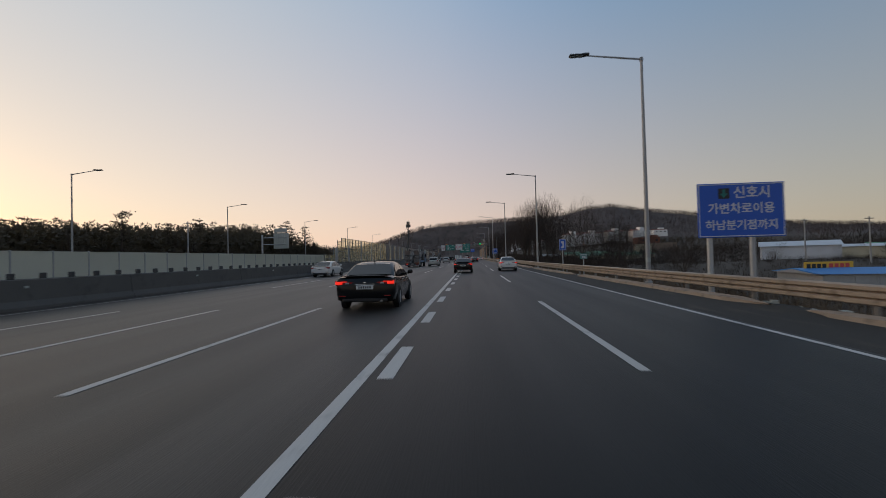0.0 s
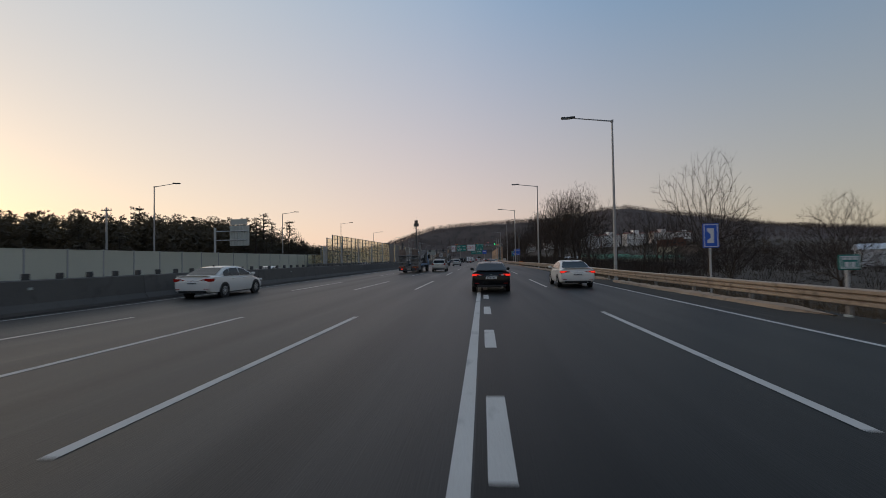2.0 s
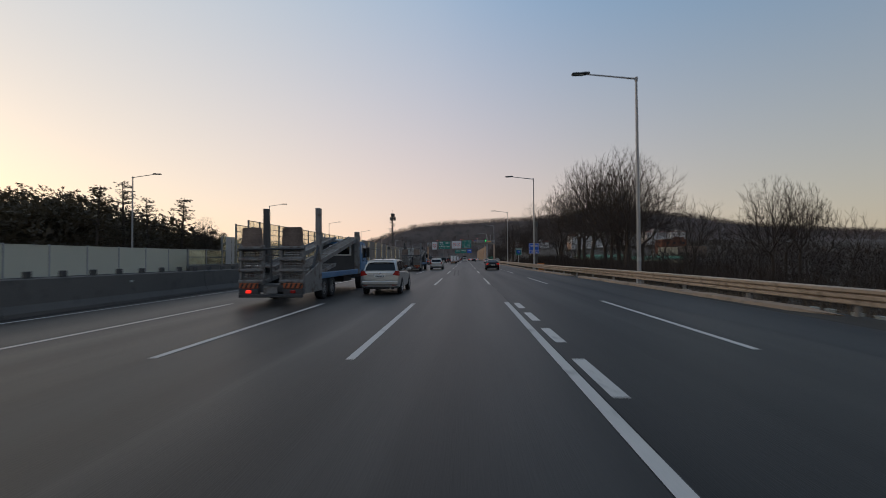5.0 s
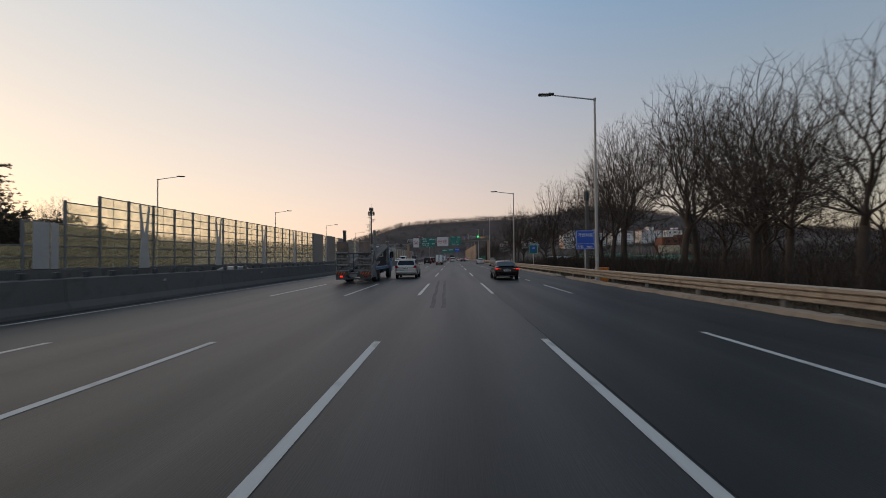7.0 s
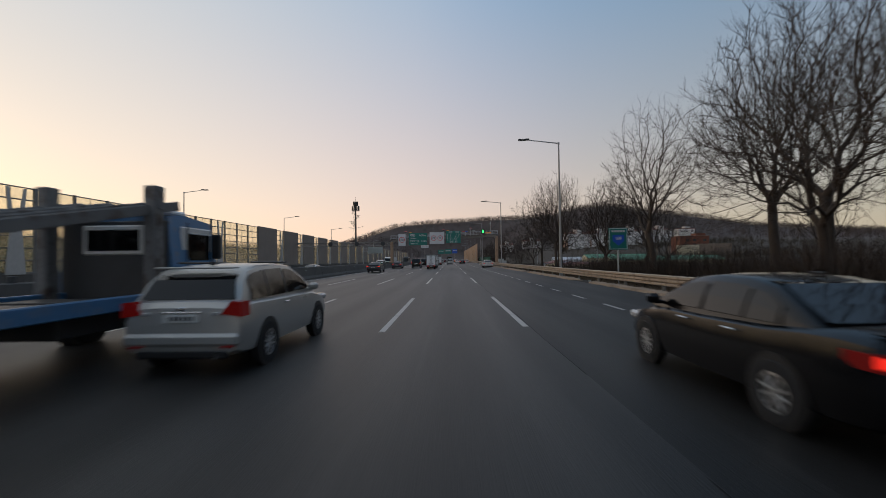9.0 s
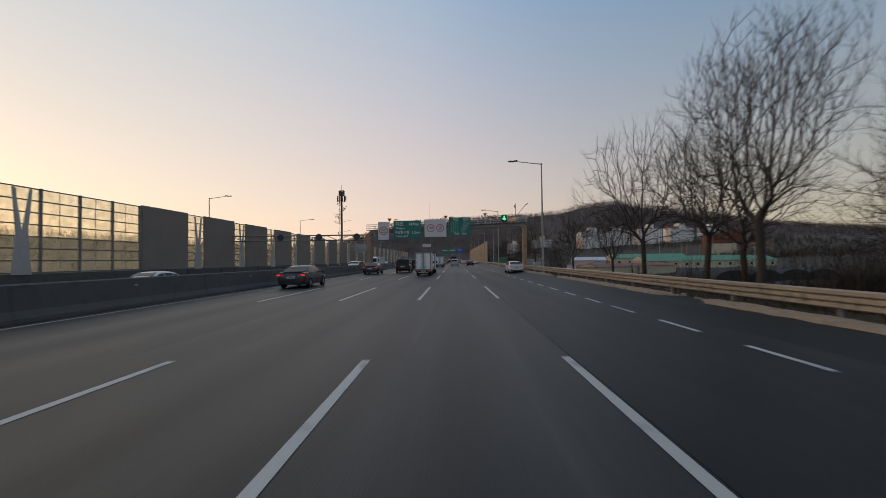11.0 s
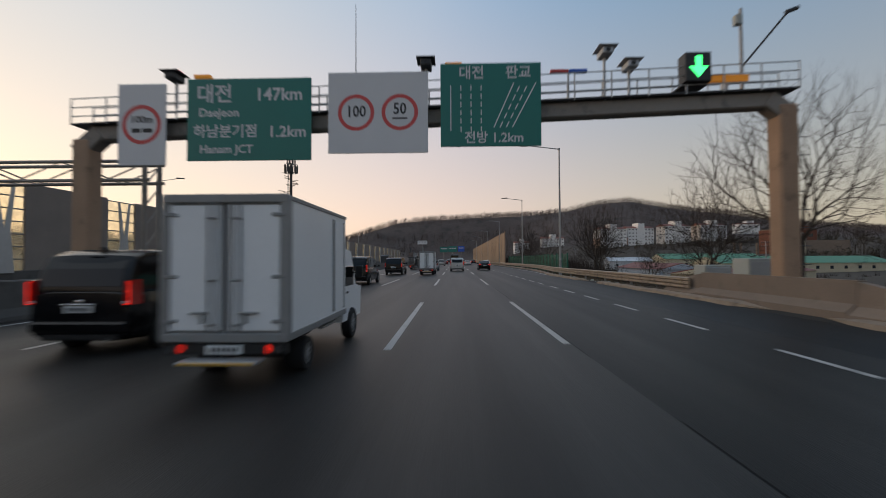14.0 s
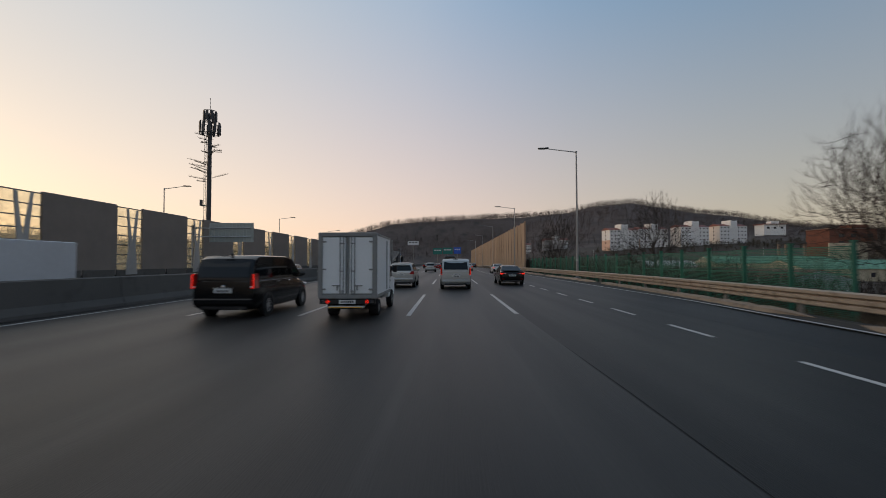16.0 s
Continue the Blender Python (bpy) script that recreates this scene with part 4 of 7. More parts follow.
# backs of the signs for the opposite traffic
for at, w, h, z in (((-40.7, 84.3, 0), 3.15, 3.1, 5.75), ((-38.0, 292.5, 0), 6.2, 2.7, 5.9)):
    t = thing("cantilever_sign", "grey ribbed back of a cantilever sign for opposite traffic", "road sign", at)
    bm = B(); tube(bm, (0, 0, 0), (0, 0, z + h * 0.4), 0.17, n=10); part("post", bm, M["galv"], t)
    for k in (-0.22, 0.22):
        bm = B(); tube(bm, (0, 0, z + k * h), (2.0 + w, 0, z + k * h), 0.07, n=8); part("arm", bm, M["galv"], t)
    bm = B(); box(bm, (2.3 + w / 2, 0.15, z), (w, 0.05, h), 0.01); part("plate", bm, M["noise"], t)
    for k in range(int(w / 0.5)):
        bm = B(); box(bm, (2.3 + 0.25 + k * 0.5, 0.1, z), (0.05, 0.06, h * 0.96)); part("rib", bm, M["noise"], t)
    if w < 4:
        bm = B(); box(bm, (2.3 + w / 2 - 0.1, 0.15, z + h / 2 + 0.55), (w * 0.84, 0.05, 0.85), 0.01); part("top_plate", bm, M["noise"], t)

# far signs over the road
for x, z, w, h, m_, lab in ((-23.0, 12.9, 6.4, 2.4, "signwhite", "far white information board over the road"), (-9.0, 8.2, 5.2, 3.6, "signgreen", "far green direction sign"), (-3.2, 8.4, 5.6, 3.8, "signgreen", "far green direction sign"), (2.4, 8.6, 4.2, 3.6, "signblue", "far blue direction sign")):
    t = thing("far_sign", lab, "road sign", (x, 480, 0))
    bm = B(); box(bm, (0, 0, z), (w, 0.1, h), 0.02); part("face", bm, M[m_], t)
    bm = B(); tube(bm, (0, 0.3, 0), (0, 0.3, z), 0.2, n=8); part("post", bm, M["gantry"], t)
    bars(t, M["signwhite"] if m_ != "signwhite" else M["signblack"], -w * 0.36, z + h * 0.15, 3, w * 0.2, h * 0.16, w * 0.06, -0.056)

# ---- telecom tower dressed as a pine ----
tw = thing("telecom_tower", "telecom tower disguised as a sparse pine with antenna drum", "tower", (-43.6, 306.3, 0))
bm = B(); tube(bm, (0, 0, 0), (0, 0, 26), 0.42, 0.32, 12); part("mast", bm, M["darksteel"], tw, smooth=True)
bm = B(); tube(bm, (0, 0, 26), (0, 0, 30.2), 0.06, 0.03, 6); part("rod", bm, M["darksteel"], tw)
for z, r in ((23.9, 1.6), (25.9, 1.6), (26.1, 1.0), (27.9, 1.0)):
    bm = B(); bmesh.ops.create_circle(bm, segments=20, radius=r, matrix=pose(0, 0, z))
    ring = list(bm.edges)
    for e in ring:
        tube(bm, e.verts[0].co.copy(), e.verts[1].co.copy(), 0.05, n=5, caps=False)
    part("ring", bm, M["darksteel"], tw)
for z0, z1, r, n in ((23.9, 25.9, 1.6, 11), (26.1, 27.9, 1.0, 8)):
    for k in range(n):
        a = k * 2 * math.pi / n
        bm = B(); box(bm, (0, 0, 0), (0.42, 0.2, z1 - z0 - 0.2), 0.02, pose(r * math.cos(a), r * math.sin(a), (z0 + z1) / 2, 0, 0, math.degrees(a) + 90))
        part("antenna_panel", bm, M["darksteel"], tw)
for k in range(6):
    a = k * math.pi / 3
    bm = B(); tube(bm, (0, 0, 24.0), (1.6 * math.cos(a), 1.6 * math.sin(a), 24.0), 0.05, n=5); part("spoke", bm, M["darksteel"], tw)
    bm = B(); tube(bm, (0, 0, 26.1), (1.0 * math.cos(a), 1.0 * math.sin(a), 26.1), 0.05, n=5); part("spoke", bm, M["darksteel"], tw)
for s in (-0.25, 0.25):
    bm = B(); tube(bm, (-0.75, s, 1), (-0.75, s, 24), 0.035, n=5); part("ladder_rail", bm, M["darksteel"], tw)
bm = B()
for k in range(46):
    tube(bm, (-0.75, -0.25, 1.2 + k * 0.5), (-0.75, 0.25, 1.2 + k * 0.5), 0.02, n=4)
part("ladder_rungs", bm, M["darksteel"], tw)
bm = B(); box(bm, (-0.9, 0, 11.5), (0.9, 0.9, 0.08)); box(bm, (-1.3, 0, 12.0), (0.04, 0.9, 1.0)); part("rest_platform", bm, M["darksteel"], tw)
rt = random.Random(11)
for k in range(26):
    z = 15.6 + k * 0.31
    a = rt.uniform(0, 2 * math.pi)
    ln = rt.uniform(1.1, 2.9) * (1.35 if z < 19 else 0.8)
    bm = B(); tip = Vector((ln * math.cos(a), ln * math.sin(a), z + ln * 0.12))
    tube(bm, (0, 0, z), tip, 0.05, 0.02, 5)
    for q in range(9):
        u = 0.35 + 0.65 * q / 8
        c = Vector((0, 0, z)).lerp(tip, u)
        for s in range(5):
            d = Vector((rt.uniform(-1, 1), rt.uniform(-1, 1), rt.uniform(0.1, 0.9))).normalized() * rt.uniform(0.2, 0.5)
            side = Vector((d.y, -d.x, 0)).normalized() * 0.05
            bm.faces.new([bm.verts.new(c - side), bm.verts.new(c + side), bm.verts.new(c + d)])
    part("false_branch", bm, M["pine"], tw)
# ---- bare deciduous trees ----
def branch_out(rng, lobes, clear, count, step, thrift=0.55):
    """Points scattered in the lobes of a crown, each joined where wood and way from the root are shortest; returns places, parents, headings."""
    r = np.random.RandomState(rng.randrange(1 << 30))
    pull = []
    for cx, cy, cz, rx, rz in lobes:
        n = int(count * rx * rx * rz / sum(q[3] * q[3] * q[4] for q in lobes))
        d = r.normal(size=(n, 3))
        d /= np.linalg.norm(d, axis=1)[:, None]
        d *= (r.rand(n) ** 0.40)[:, None]
        pull.append(d * (rx, rx, rz) + (cx, cy, cz))
    pull = np.concatenate(pull)
    pull = pull[pull[:, 2] > clear * 0.95]
    place, parent, way = [np.array((0.0, 0.0, -0.4))], [-1], [0.0]
    lean = r.normal(size=2) * 0.05
    while place[-1][2] < clear + 0.6:
        place.append(place[-1] + np.array((lean[0] + r.normal() * 0.05, lean[1] + r.normal() * 0.05, 1.0)) * step)
        parent.append(len(place) - 2)
        way.append(way[-1] + step)
    sway = np.array((1.35, 1.35, 1.0))           # wood climbs rather than spreads
    best = np.full(len(pull), 1e9)
    host = np.zeros(len(pull), int)
    for k in range(len(place)):
        if place[k][2] > clear * 0.8:
            cost = np.linalg.norm((pull - place[k]) * sway, axis=1) * (1 + thrift) + thrift * way[k]
            won = cost < best
            best[won], host[won] = cost[won], k
    for turn in range(len(pull)):
        q = int(best.argmin())
        if best[q] > 1e8:
            break
        p = host[q]
        way.append(way[p] + float(np.linalg.norm((pull[q] - place[p]) * sway)))
        place.append(pull[q].copy())
        parent.append(int(p))
        far = np.linalg.norm((pull - pull[q]) * sway, axis=1)
        cost = far * (1 + thrift) + thrift * way[-1]
        won = (cost < best) & (best < 1e8)
        best[won], host[won] = cost[won], len(place) - 1
        best[q] = 1e9
    place = np.array(place)
    up = np.array(parent)
    up[0] = 0
    for turn in range(4):                        # ease the kinks: draw each node towards its neighbours
        total, kids = np.zeros_like(place), np.zeros(len(place))
        np.add.at(total, up[1:], place[1:])
        np.add.at(kids, up[1:], 1)
        inner = kids > 0
        inner[:2] = False
        place[inner] = place[inner] * 0.5 + place[up[inner]] * 0.25 + total[inner] / kids[inner][:, None] * 0.25
    heading = place - place[up]
    heading[0] = (0, 0, 1)
    return place, parent, heading / (np.linalg.norm(heading, axis=1)[:, None] + 1e-6)


def prism(store, a, b, ra, rb, n):
    v, f = store
    d = (b - a).normalized()
    u = d.orthogonal().normalized()
    w = d.cross(u)
    s = len(v)
    for c, r in ((a, ra), (b, rb)):
        for k in range(n):
            ang = 2 * math.pi * k / n
            v.append(tuple(c + (u * math.cos(ang) + w * math.sin(ang)) * r))
    for k in range(n):
        f.append((s + k, s + (k + 1) % n, s + n + (k + 1) % n, s + n + k))


def grow(rng, height, wide, clear, count, step, twigs_each=2):
    """One leafless tree: tapered limbs, thinner branches and sprays of twigs at their tips; returns limb and twig (verts, faces)."""
    top = height * 0.92
    lobes = [(0, 0, clear + (top - clear) * 0.56, wide * 0.62, (top - clear) * 0.44)]
    for k in range(6):
        a = k * 1.05 + rng.uniform(-0.3, 0.3)
        q = rng.uniform(0.42, 0.66) * wide
        cz = clear + (top - clear) * rng.uniform(0.3, 0.72)
        lobes.append((math.cos(a) * q, math.sin(a) * q, cz, wide * rng.uniform(0.28, 0.44), min((top - clear) * rng.uniform(0.22, 0.34), top - cz)))
    place, parent, heading = branch_out(rng, lobes, clear, count, step)
    n = len(place)
    girth, kids = np.zeros(n), np.zeros(n, int)
    for k in range(n - 1, 0, -1):
        if kids[k] == 0:
            girth[k] = 0.007 ** 2.1
        girth[parent[k]] += girth[k]
        kids[parent[k]] += 1
    girth = girth ** (1 / 2.1)
    girth = np.maximum(girth * (height * 0.0145 / girth[0]) ** (girth / girth[0]) ** 0.3, 0.0075)
    limbs, twigs = ([], []), ([], [])
    for k in range(1, n):
        p = parent[k]
        ra, rb = min(girth[p], girth[k] * 1.25), girth[k]
        store = limbs if rb > 0.035 else twigs
        prism(store, Vector(place[p]), Vector(place[k]), ra, rb, 7 if rb > 0.1 else 4 if rb > 0.035 else 3)
        if rb < 0.026:
            h = Vector(heading[k])
            for q in range(twigs_each + (1 if kids[k] == 0 else 0)):
                side = Vector((rng.gauss(0, 1), rng.gauss(0, 1), rng.gauss(0.25, 0.7))).normalized()
                d = (h * 1.0 + side * 0.7 + Vector((0, 0, 0.25))).normalized() * rng.uniform(0.3, 0.8)
                a = Vector(place[k])
                w = d.orthogonal().normalized() * 0.005
                mid = a + d * 0.55 + side * 0.05
                v, f = twigs
                m = len(v)
                v += [tuple(a - w), tuple(a + w), tuple(mid + w * 0.7), tuple(mid - w * 0.7), tuple(a + d + Vector((0, 0, 0.06)))]
                f += [(m, m + 1, m + 2, m + 3), (m + 3, m + 2, m + 4)]
    return limbs, twigs


def bare_tree(name, at, label, seed, height, wide, clear, count, step, twigs_each=2, rz=0.0, group="bare trees beside the road"):
    rng = random.Random(seed)
    limbs, twigs = grow(rng, height, wide, clear, count, step, twigs_each)
    t = thing(name, label, "tree", at, rz, group)
    part("trunk", raw_mesh("trunk", *limbs, M["bark"], True), None, t)
    part("crown", raw_mesh("crown", *twigs, M["twig"]), None, t)
    return t


def gz(x, y):
    return ground_z(x, y) - 0.05


rn = random.Random(21)
protos = []
for i, (h, wide, clear, count, step, each) in enumerate(((13.0, 4.8, 2.6, 1450, 0.32, 3), (12.0, 4.8, 2.0, 1350, 0.32, 3), (13.5, 4.6, 3.0, 1450, 0.32, 3), (9.0, 3.6, 1.6, 800, 0.27, 3), (11.0, 4.9, 2.2, 1300, 0.27, 3), (10.0, 5.4, 1.5, 1300, 0.27, 3), (11.0, 4.0, 2.0, 300, 0.55, 3))):
    p = ((15.0 + i * 4, 104.0 + i * 11), (12.2, 172.3), (11.8, 205.0), (48.0, 120.0))[max(i - 3, 0)]
    protos.append(bare_tree("bare_tree", (*p, gz(*p)), "tall leafless deciduous tree with fine grey-brown twigs", 40 + i, h, wide, clear, count, step, each))


def plant(i, x, y, s=1.0, rz=None, wide=1.0):
    t = copy_thing(protos[i], pose(x, y, gz(x, y), 0, 0, rn.uniform(0, 360) if rz is None else rz))
    t.scale = (s * wide, s * wide, s * rn.uniform(0.95, 1.06))
    return t


# the dense row behind the rail
for k in range(12):
    y = 102 + k * 4.3 + rn.uniform(-1, 1)
    x = rn.choice((12.5, 14.5, 17, 20, 24)) + rn.uniform(-1, 1)
    plant(rn.choice((0, 1, 2)), x, y, lerp(y - (x - 13) * 1.1, [90, 94, 98, 102, 107, 111, 123], [0.4, 0.5, 0.63, 0.72, 0.80, 0.88, 1.02]) * (x + 2) / 15 * rn.uniform(0.85, 1.0) * lerp(y, [104, 116], [1.0, 1.16]))
for x, y, i, s in ((11.4, 184, 3, 0.8), (13.5, 158, 3, 1.05), (10.6, 214.8, 3, 1.05), (12.6, 242.5, 1, 0.52), (17.0, 232, 3, 0.8), (16.5, 43.0, 1, 0.5), (21, 60, 3, 0.9), (18.5, 36, 2, 0.42), (11.5, 262, 1, 0.6), (15, 300, 0, 0.9), (18, 318, 2, 0.9), (13, 332, 1, 0.85), (24, 256, 2, 0.6)):
    plant(i, x, y, s)
plant(5, 11.6, 178.5, 1.28, 40, 0.86)
plant(4, 10.1, 164.8, 1.2, 70, 0.84)
plant(5, 13.6, 247.0, 0.92, 20, 0.95)
plant(4, 14.4, 249.0, 0.8, 110, 1.0)
for x, y, i, s in ((14.8, 161.0, 0, 0.95), (21.0, 166.5, 2, 1.05), (28.0, 175.0, 1, 1.0)):
    plant(i, x, y, s)
for x, y, i, s in ((30.0, 104.0, 1, 1.0), (39.0, 112.5, 2, 0.92)):
    plant(i, x, y, s)
plant(3, 11.8, 197.4, 0.86, 150, 1.05)
plant(5, 11.6, 222.0, 0.76, 250, 0.88)
plant(4, 11.9, 168.2, 0.85, 200, 1.0)
plant(5, 14.0, 49.3, 1.0, 10, 0.66)
for k in range(22):                                                 # wood beyond the field on the right
    x, y = rn.uniform(85, 190), rn.uniform(60, 260)
    if y - 40 > x * 1.55:
        continue
    plant(6, x, y, rn.uniform(0.85, 1.15))
for k in range(14):
    plant(6, rn.uniform(26, 62), rn.uniform(100, 155), rn.uniform(0.8, 1.1))
protos[5].scale = (0.55, 0.55, 0.5)
for k in range(10):
    plant(6, rn.uniform(100, 230), rn.uniform(440, 540), rn.uniform(0.8, 1.0))
for x, y, k in ((184, 432, 1.5), (191, 427, 1.6), (198, 434, 1.5), (205, 426, 1.4), (213, 430, 1.6)):
    plant(6, x, y, k)
nest = thing("bird_nest", "round bird nest of dark twigs in a tree fork", "nest", (20.4, 128.2, 13.2))
bm = B()
for k in range(160):
    d = Vector((rn.gauss(0, 1), rn.gauss(0, 1), rn.gauss(0, 0.8))).normalized() * rn.uniform(0.1, 0.24)
    u = Vector((rn.gauss(0, 1), rn.gauss(0, 1), rn.gauss(0, 0.5))).normalized() * 0.2
    tube(bm, d - u, d + u, 0.012, n=3, caps=False)
part("twigs", bm, M["bark"], nest)


# ---- pines behind the low noise wall ----
def pine_tree(at, label, seed, h):
    rng = random.Random(seed)
    t = thing("pine_tree", label, "tree", at, group="pines behind the noise wall")
    bm = B(); lean = Vector((rng.uniform(-0.5, 0.5), rng.uniform(-0.5, 0.5), h * 0.93))
    tube(bm, (0, 0, -0.4), lean * 0.5, h * 0.018, h * 0.013, 7); tube(bm, lean * 0.5, lean, h * 0.013, 0.03, 6)
    v, f = [], []
    for k in range(44):
        u = 0.24 + 0.74 * ((k // 4) / 10.5) + rng.uniform(-0.02, 0.02)
        u = min(u, 0.98)
        ang = rng.uniform(0, 2 * math.pi)
        reach = h * 0.27 * (1.12 - u) ** 0.6 * rng.uniform(0.45, 1.15)
        a = lean * u
        b = a + Vector((math.cos(ang) * reach, math.sin(ang) * reach, reach * rng.uniform(0.05, 0.4)))
        tube(bm, a, b, 0.05, 0.015, 4, False)
        for q in range(9):
            c = a.lerp(b, rng.uniform(0.35, 1.05)) + Vector((rng.gauss(0, 0.3), rng.gauss(0, 0.3), rng.gauss(0.05, 0.1)))
            for s in range(15):
                d = Vector((rng.gauss(0, 1), rng.gauss(0, 1), rng.gauss(0.35, 0.55))).normalized() * rng.uniform(0.14, 0.3)
                w = d.orthogonal().normalized() * 0.026
                n = len(v)
                v += [tuple(c - w), tuple(c + w), tuple(c + d)]
                f.append((n, n + 1, n + 2))
    part("trunk", bm, M["bark"], t)
    part("crown", raw_mesh("crown", v, f, M["pine"]), None, t)
    return t


pines = [pine_tree((-50 - i * 3, 60 + i * 14, gz(-50 - i * 3, 60 + i * 14)), "dark green pine with a ragged crown", 70 + i, h) for i, h in enumerate((10.0, 9.0, 11.0))]
for k in range(56):
    y = rn.uniform(8, 165)
    x = -rn.uniform(48, 74)
    h = rn.uniform(0.84, 1.0) * lerp(-x, [48, 60, 92], [0.72, 0.92, 1.2]) * lerp(y, [30, 80, 122, 138, 170], [0.66, 0.8, 1.15, 0.8, 0.5])
    t = copy_thing(pines[rn.randrange(3)], pose(x, y, gz(x, y), 0, 0, rn.uniform(0, 360)))
    t.scale = (h, h, h)
for x, y, s in ((-50, 52, 0.7), (-51, 62, 0.75), (-49, 111, 1.08), (-50, 117, 1.2), (-51, 123, 1.05), (-50, 129, 1.15)):
    t = copy_thing(pines[2], pose(x, y, gz(x, y), 0, 0, rn.uniform(0, 360)))
    t.scale = (s, s, s)
plant(3, -49, 134, 0.85)
plant(1, -52, 139, 0.8)


# ---- woods too far to count: skylines of thin stems and twigs ----
def far_wood(name, spots, label, material, hmin, hmax, twigs, width):
    v, f = [], []
    r = random.Random(9)
    for x, y in spots:
        z = ground_z(x, y) - 0.5
        h = r.uniform(hmin, hmax)
        for k in range(twigs):
            a, e = r.uniform(0, 2 * math.pi), r.uniform(-0.1, 1.0)
            base = Vector((x + r.gauss(0, h * 0.09), y + r.gauss(0, h * 0.09), z + h * r.uniform(0.12, 0.74)))
            ln = h * r.uniform(0.14, 0.3)
            tip = base + Vector((math.cos(a) * math.cos(e), math.sin(a) * math.cos(e), abs(math.sin(e)))) * ln
            w = width * r.uniform(0.6, 1.3)
            side = Vector((-math.sin(a) * w, math.cos(a) * w, w * r.uniform(-0.6, 0.6)))
            n = len(v)
            v += [tuple(base - side), tuple(base + side), tuple(tip)]
            f.append((n, n + 1, n + 2))
        n = len(v)
        v += [(x - width * 0.5, y, z), (x + width * 0.5, y, z), (x, y, z + h * 0.75)]
        f.append((n, n + 1, n + 2))
    return tagged(new(name, raw_mesh(name, v, f, material)), label, "wood", kind="stuff")


spots = []
for k in range(15000):
    y = 560 + 620 * rn.random() ** 0.55
    x = rn.uniform(-0.45, 0.95) * y
    if abs(x + 3) < 40 and y < 800 or (y < 640 and 90 < x < 330):
        continue
    spots.append((x, y))
far_wood("hill_wood", spots, "leafless wood covering the far hills", M["hazewood"], 8, 14, 16, 0.17)
spots = [(rn.uniform(-230, -46), rn.uniform(135, 520)) for k in range(2600)]
far_wood("left_wood", spots, "leafless scrub and wood behind the tall noise wall", M["hazewood"], 3.5, 8, 18, 0.07)
def needle_wood(name, spots, label, material, hmin, hmax, clumps):
    """Domed evergreen crowns of small needle clumps, grown together into one thicket."""
    v, f = [], []
    r = random.Random(19)
    for x, y in spots:
        z = ground_z(x, y) - 0.5
        h = r.uniform(hmin, hmax) * lerp(y, [30, 80, 122, 138, 170], [0.66, 0.84, 1.15, 0.8, 0.5])
        for k in range(clumps):
            u = r.random() ** 0.85
            a, reach = r.uniform(0, 2 * math.pi), h * 0.21 * math.sqrt(max(0.03, 1.04 - u * u)) * r.uniform(0.3, 1.1)
            inner = u < 0.82 and r.random() < 0.4
            c = Vector((x + math.cos(a) * reach, y + math.sin(a) * reach, z + h * (0.12 + 0.88 * u) + r.gauss(0, 0.15)))
            for s in range(9):
                d = Vector((r.gauss(0, 1), r.gauss(0, 1), r.gauss(0.4, 0.8))).normalized() * r.uniform(0.2, 0.48)
                w = d.orthogonal().normalized() * r.uniform(0.04, 0.075)
                if inner:
                    d, w = d * 2.4, w * 3.5
                c = c + Vector((r.gauss(0, 0.07), r.gauss(0, 0.07), r.gauss(0, 0.05)))
                n = len(v)
                v += [tuple(c - w), tuple(c + w), tuple(c + d)]
                f.append((n, n + 1, n + 2))
    return tagged(new(name, raw_mesh(name, v, f, material)), label, "wood", kind="stuff")


spots = [(rn.uniform(-74, -51), rn.uniform(5, 170)) for k in range(980)]
needle_wood("pine_thicket", spots, "dark pine thicket under the taller pines", M["pine"], 7.4, 10.4, 38)
spots = [(rn.uniform(104, 290), rn.uniform(520, 562)) for k in range(150)] + [(rn.uniform(150, 230), rn.uniform(385, 412)) for k in range(110)] + [(rn.uniform(205, 330), rn.uniform(470, 560)) for k in range(160)]
far_wood("evergreen_clumps", spots, "dark evergreen clumps below the apartment blocks", M["pine"], 3, 8, 70, 0.13)
spots = [(rn.uniform(60, 420), rn.uniform(100, 430)) for k in range(2600)]
spots = [(x, y) for x, y in spots if x > 95 and (y < 285 or x > 170)]
far_wood("right_wood", spots, "leafless brown wood beyond the fields", M["twig"], 6, 12, 34, 0.085)

spots = [(24 + abs(rn.gauss(0, 24)), rn.gauss(126, 19)) for k in range(300)]
far_wood("roadside_wood", spots, "dense leafless undergrowth behind the roadside trees", M["twig"], 3, 6.0, 120, 0.02)

# ---- brush and dead grass on the verge ----
def brush(name, n, area, label, material, hmin, hmax, blades, width, spread=0.5):
    v, f = [], []
    r = random.Random(len(name) * 7 + n)
    for k in range(n):
        x, y = area(r)
        z = ground_z(x, y) - 0.03
        h = r.uniform(hmin, hmax)
        for b in range(blades):
            a = r.uniform(0, 6.283)
            base = Vector((x + r.gauss(0, spread * 0.5), y + r.gauss(0, spread * 0.5), z))
            tip = base + Vector((math.cos(a) * h * spread * r.random(), math.sin(a) * h * spread * r.random(), h * r.uniform(0.5, 1.0)))
            w = width
            side = Vector((-math.sin(a), math.cos(a), 0)) * w
            q = len(v)
            v += [tuple(base - side), tuple(base + side), tuple(tip)]
            f.append((q, q + 1, q + 2))
    return tagged(new(name, raw_mesh(name, v, f, material)), label, "undergrowth", kind="stuff")


def verge(r):
    y = r.uniform(-20, 320)
    return rail_x(y) + 0.7 + abs(r.gauss(0, 1.6)), y


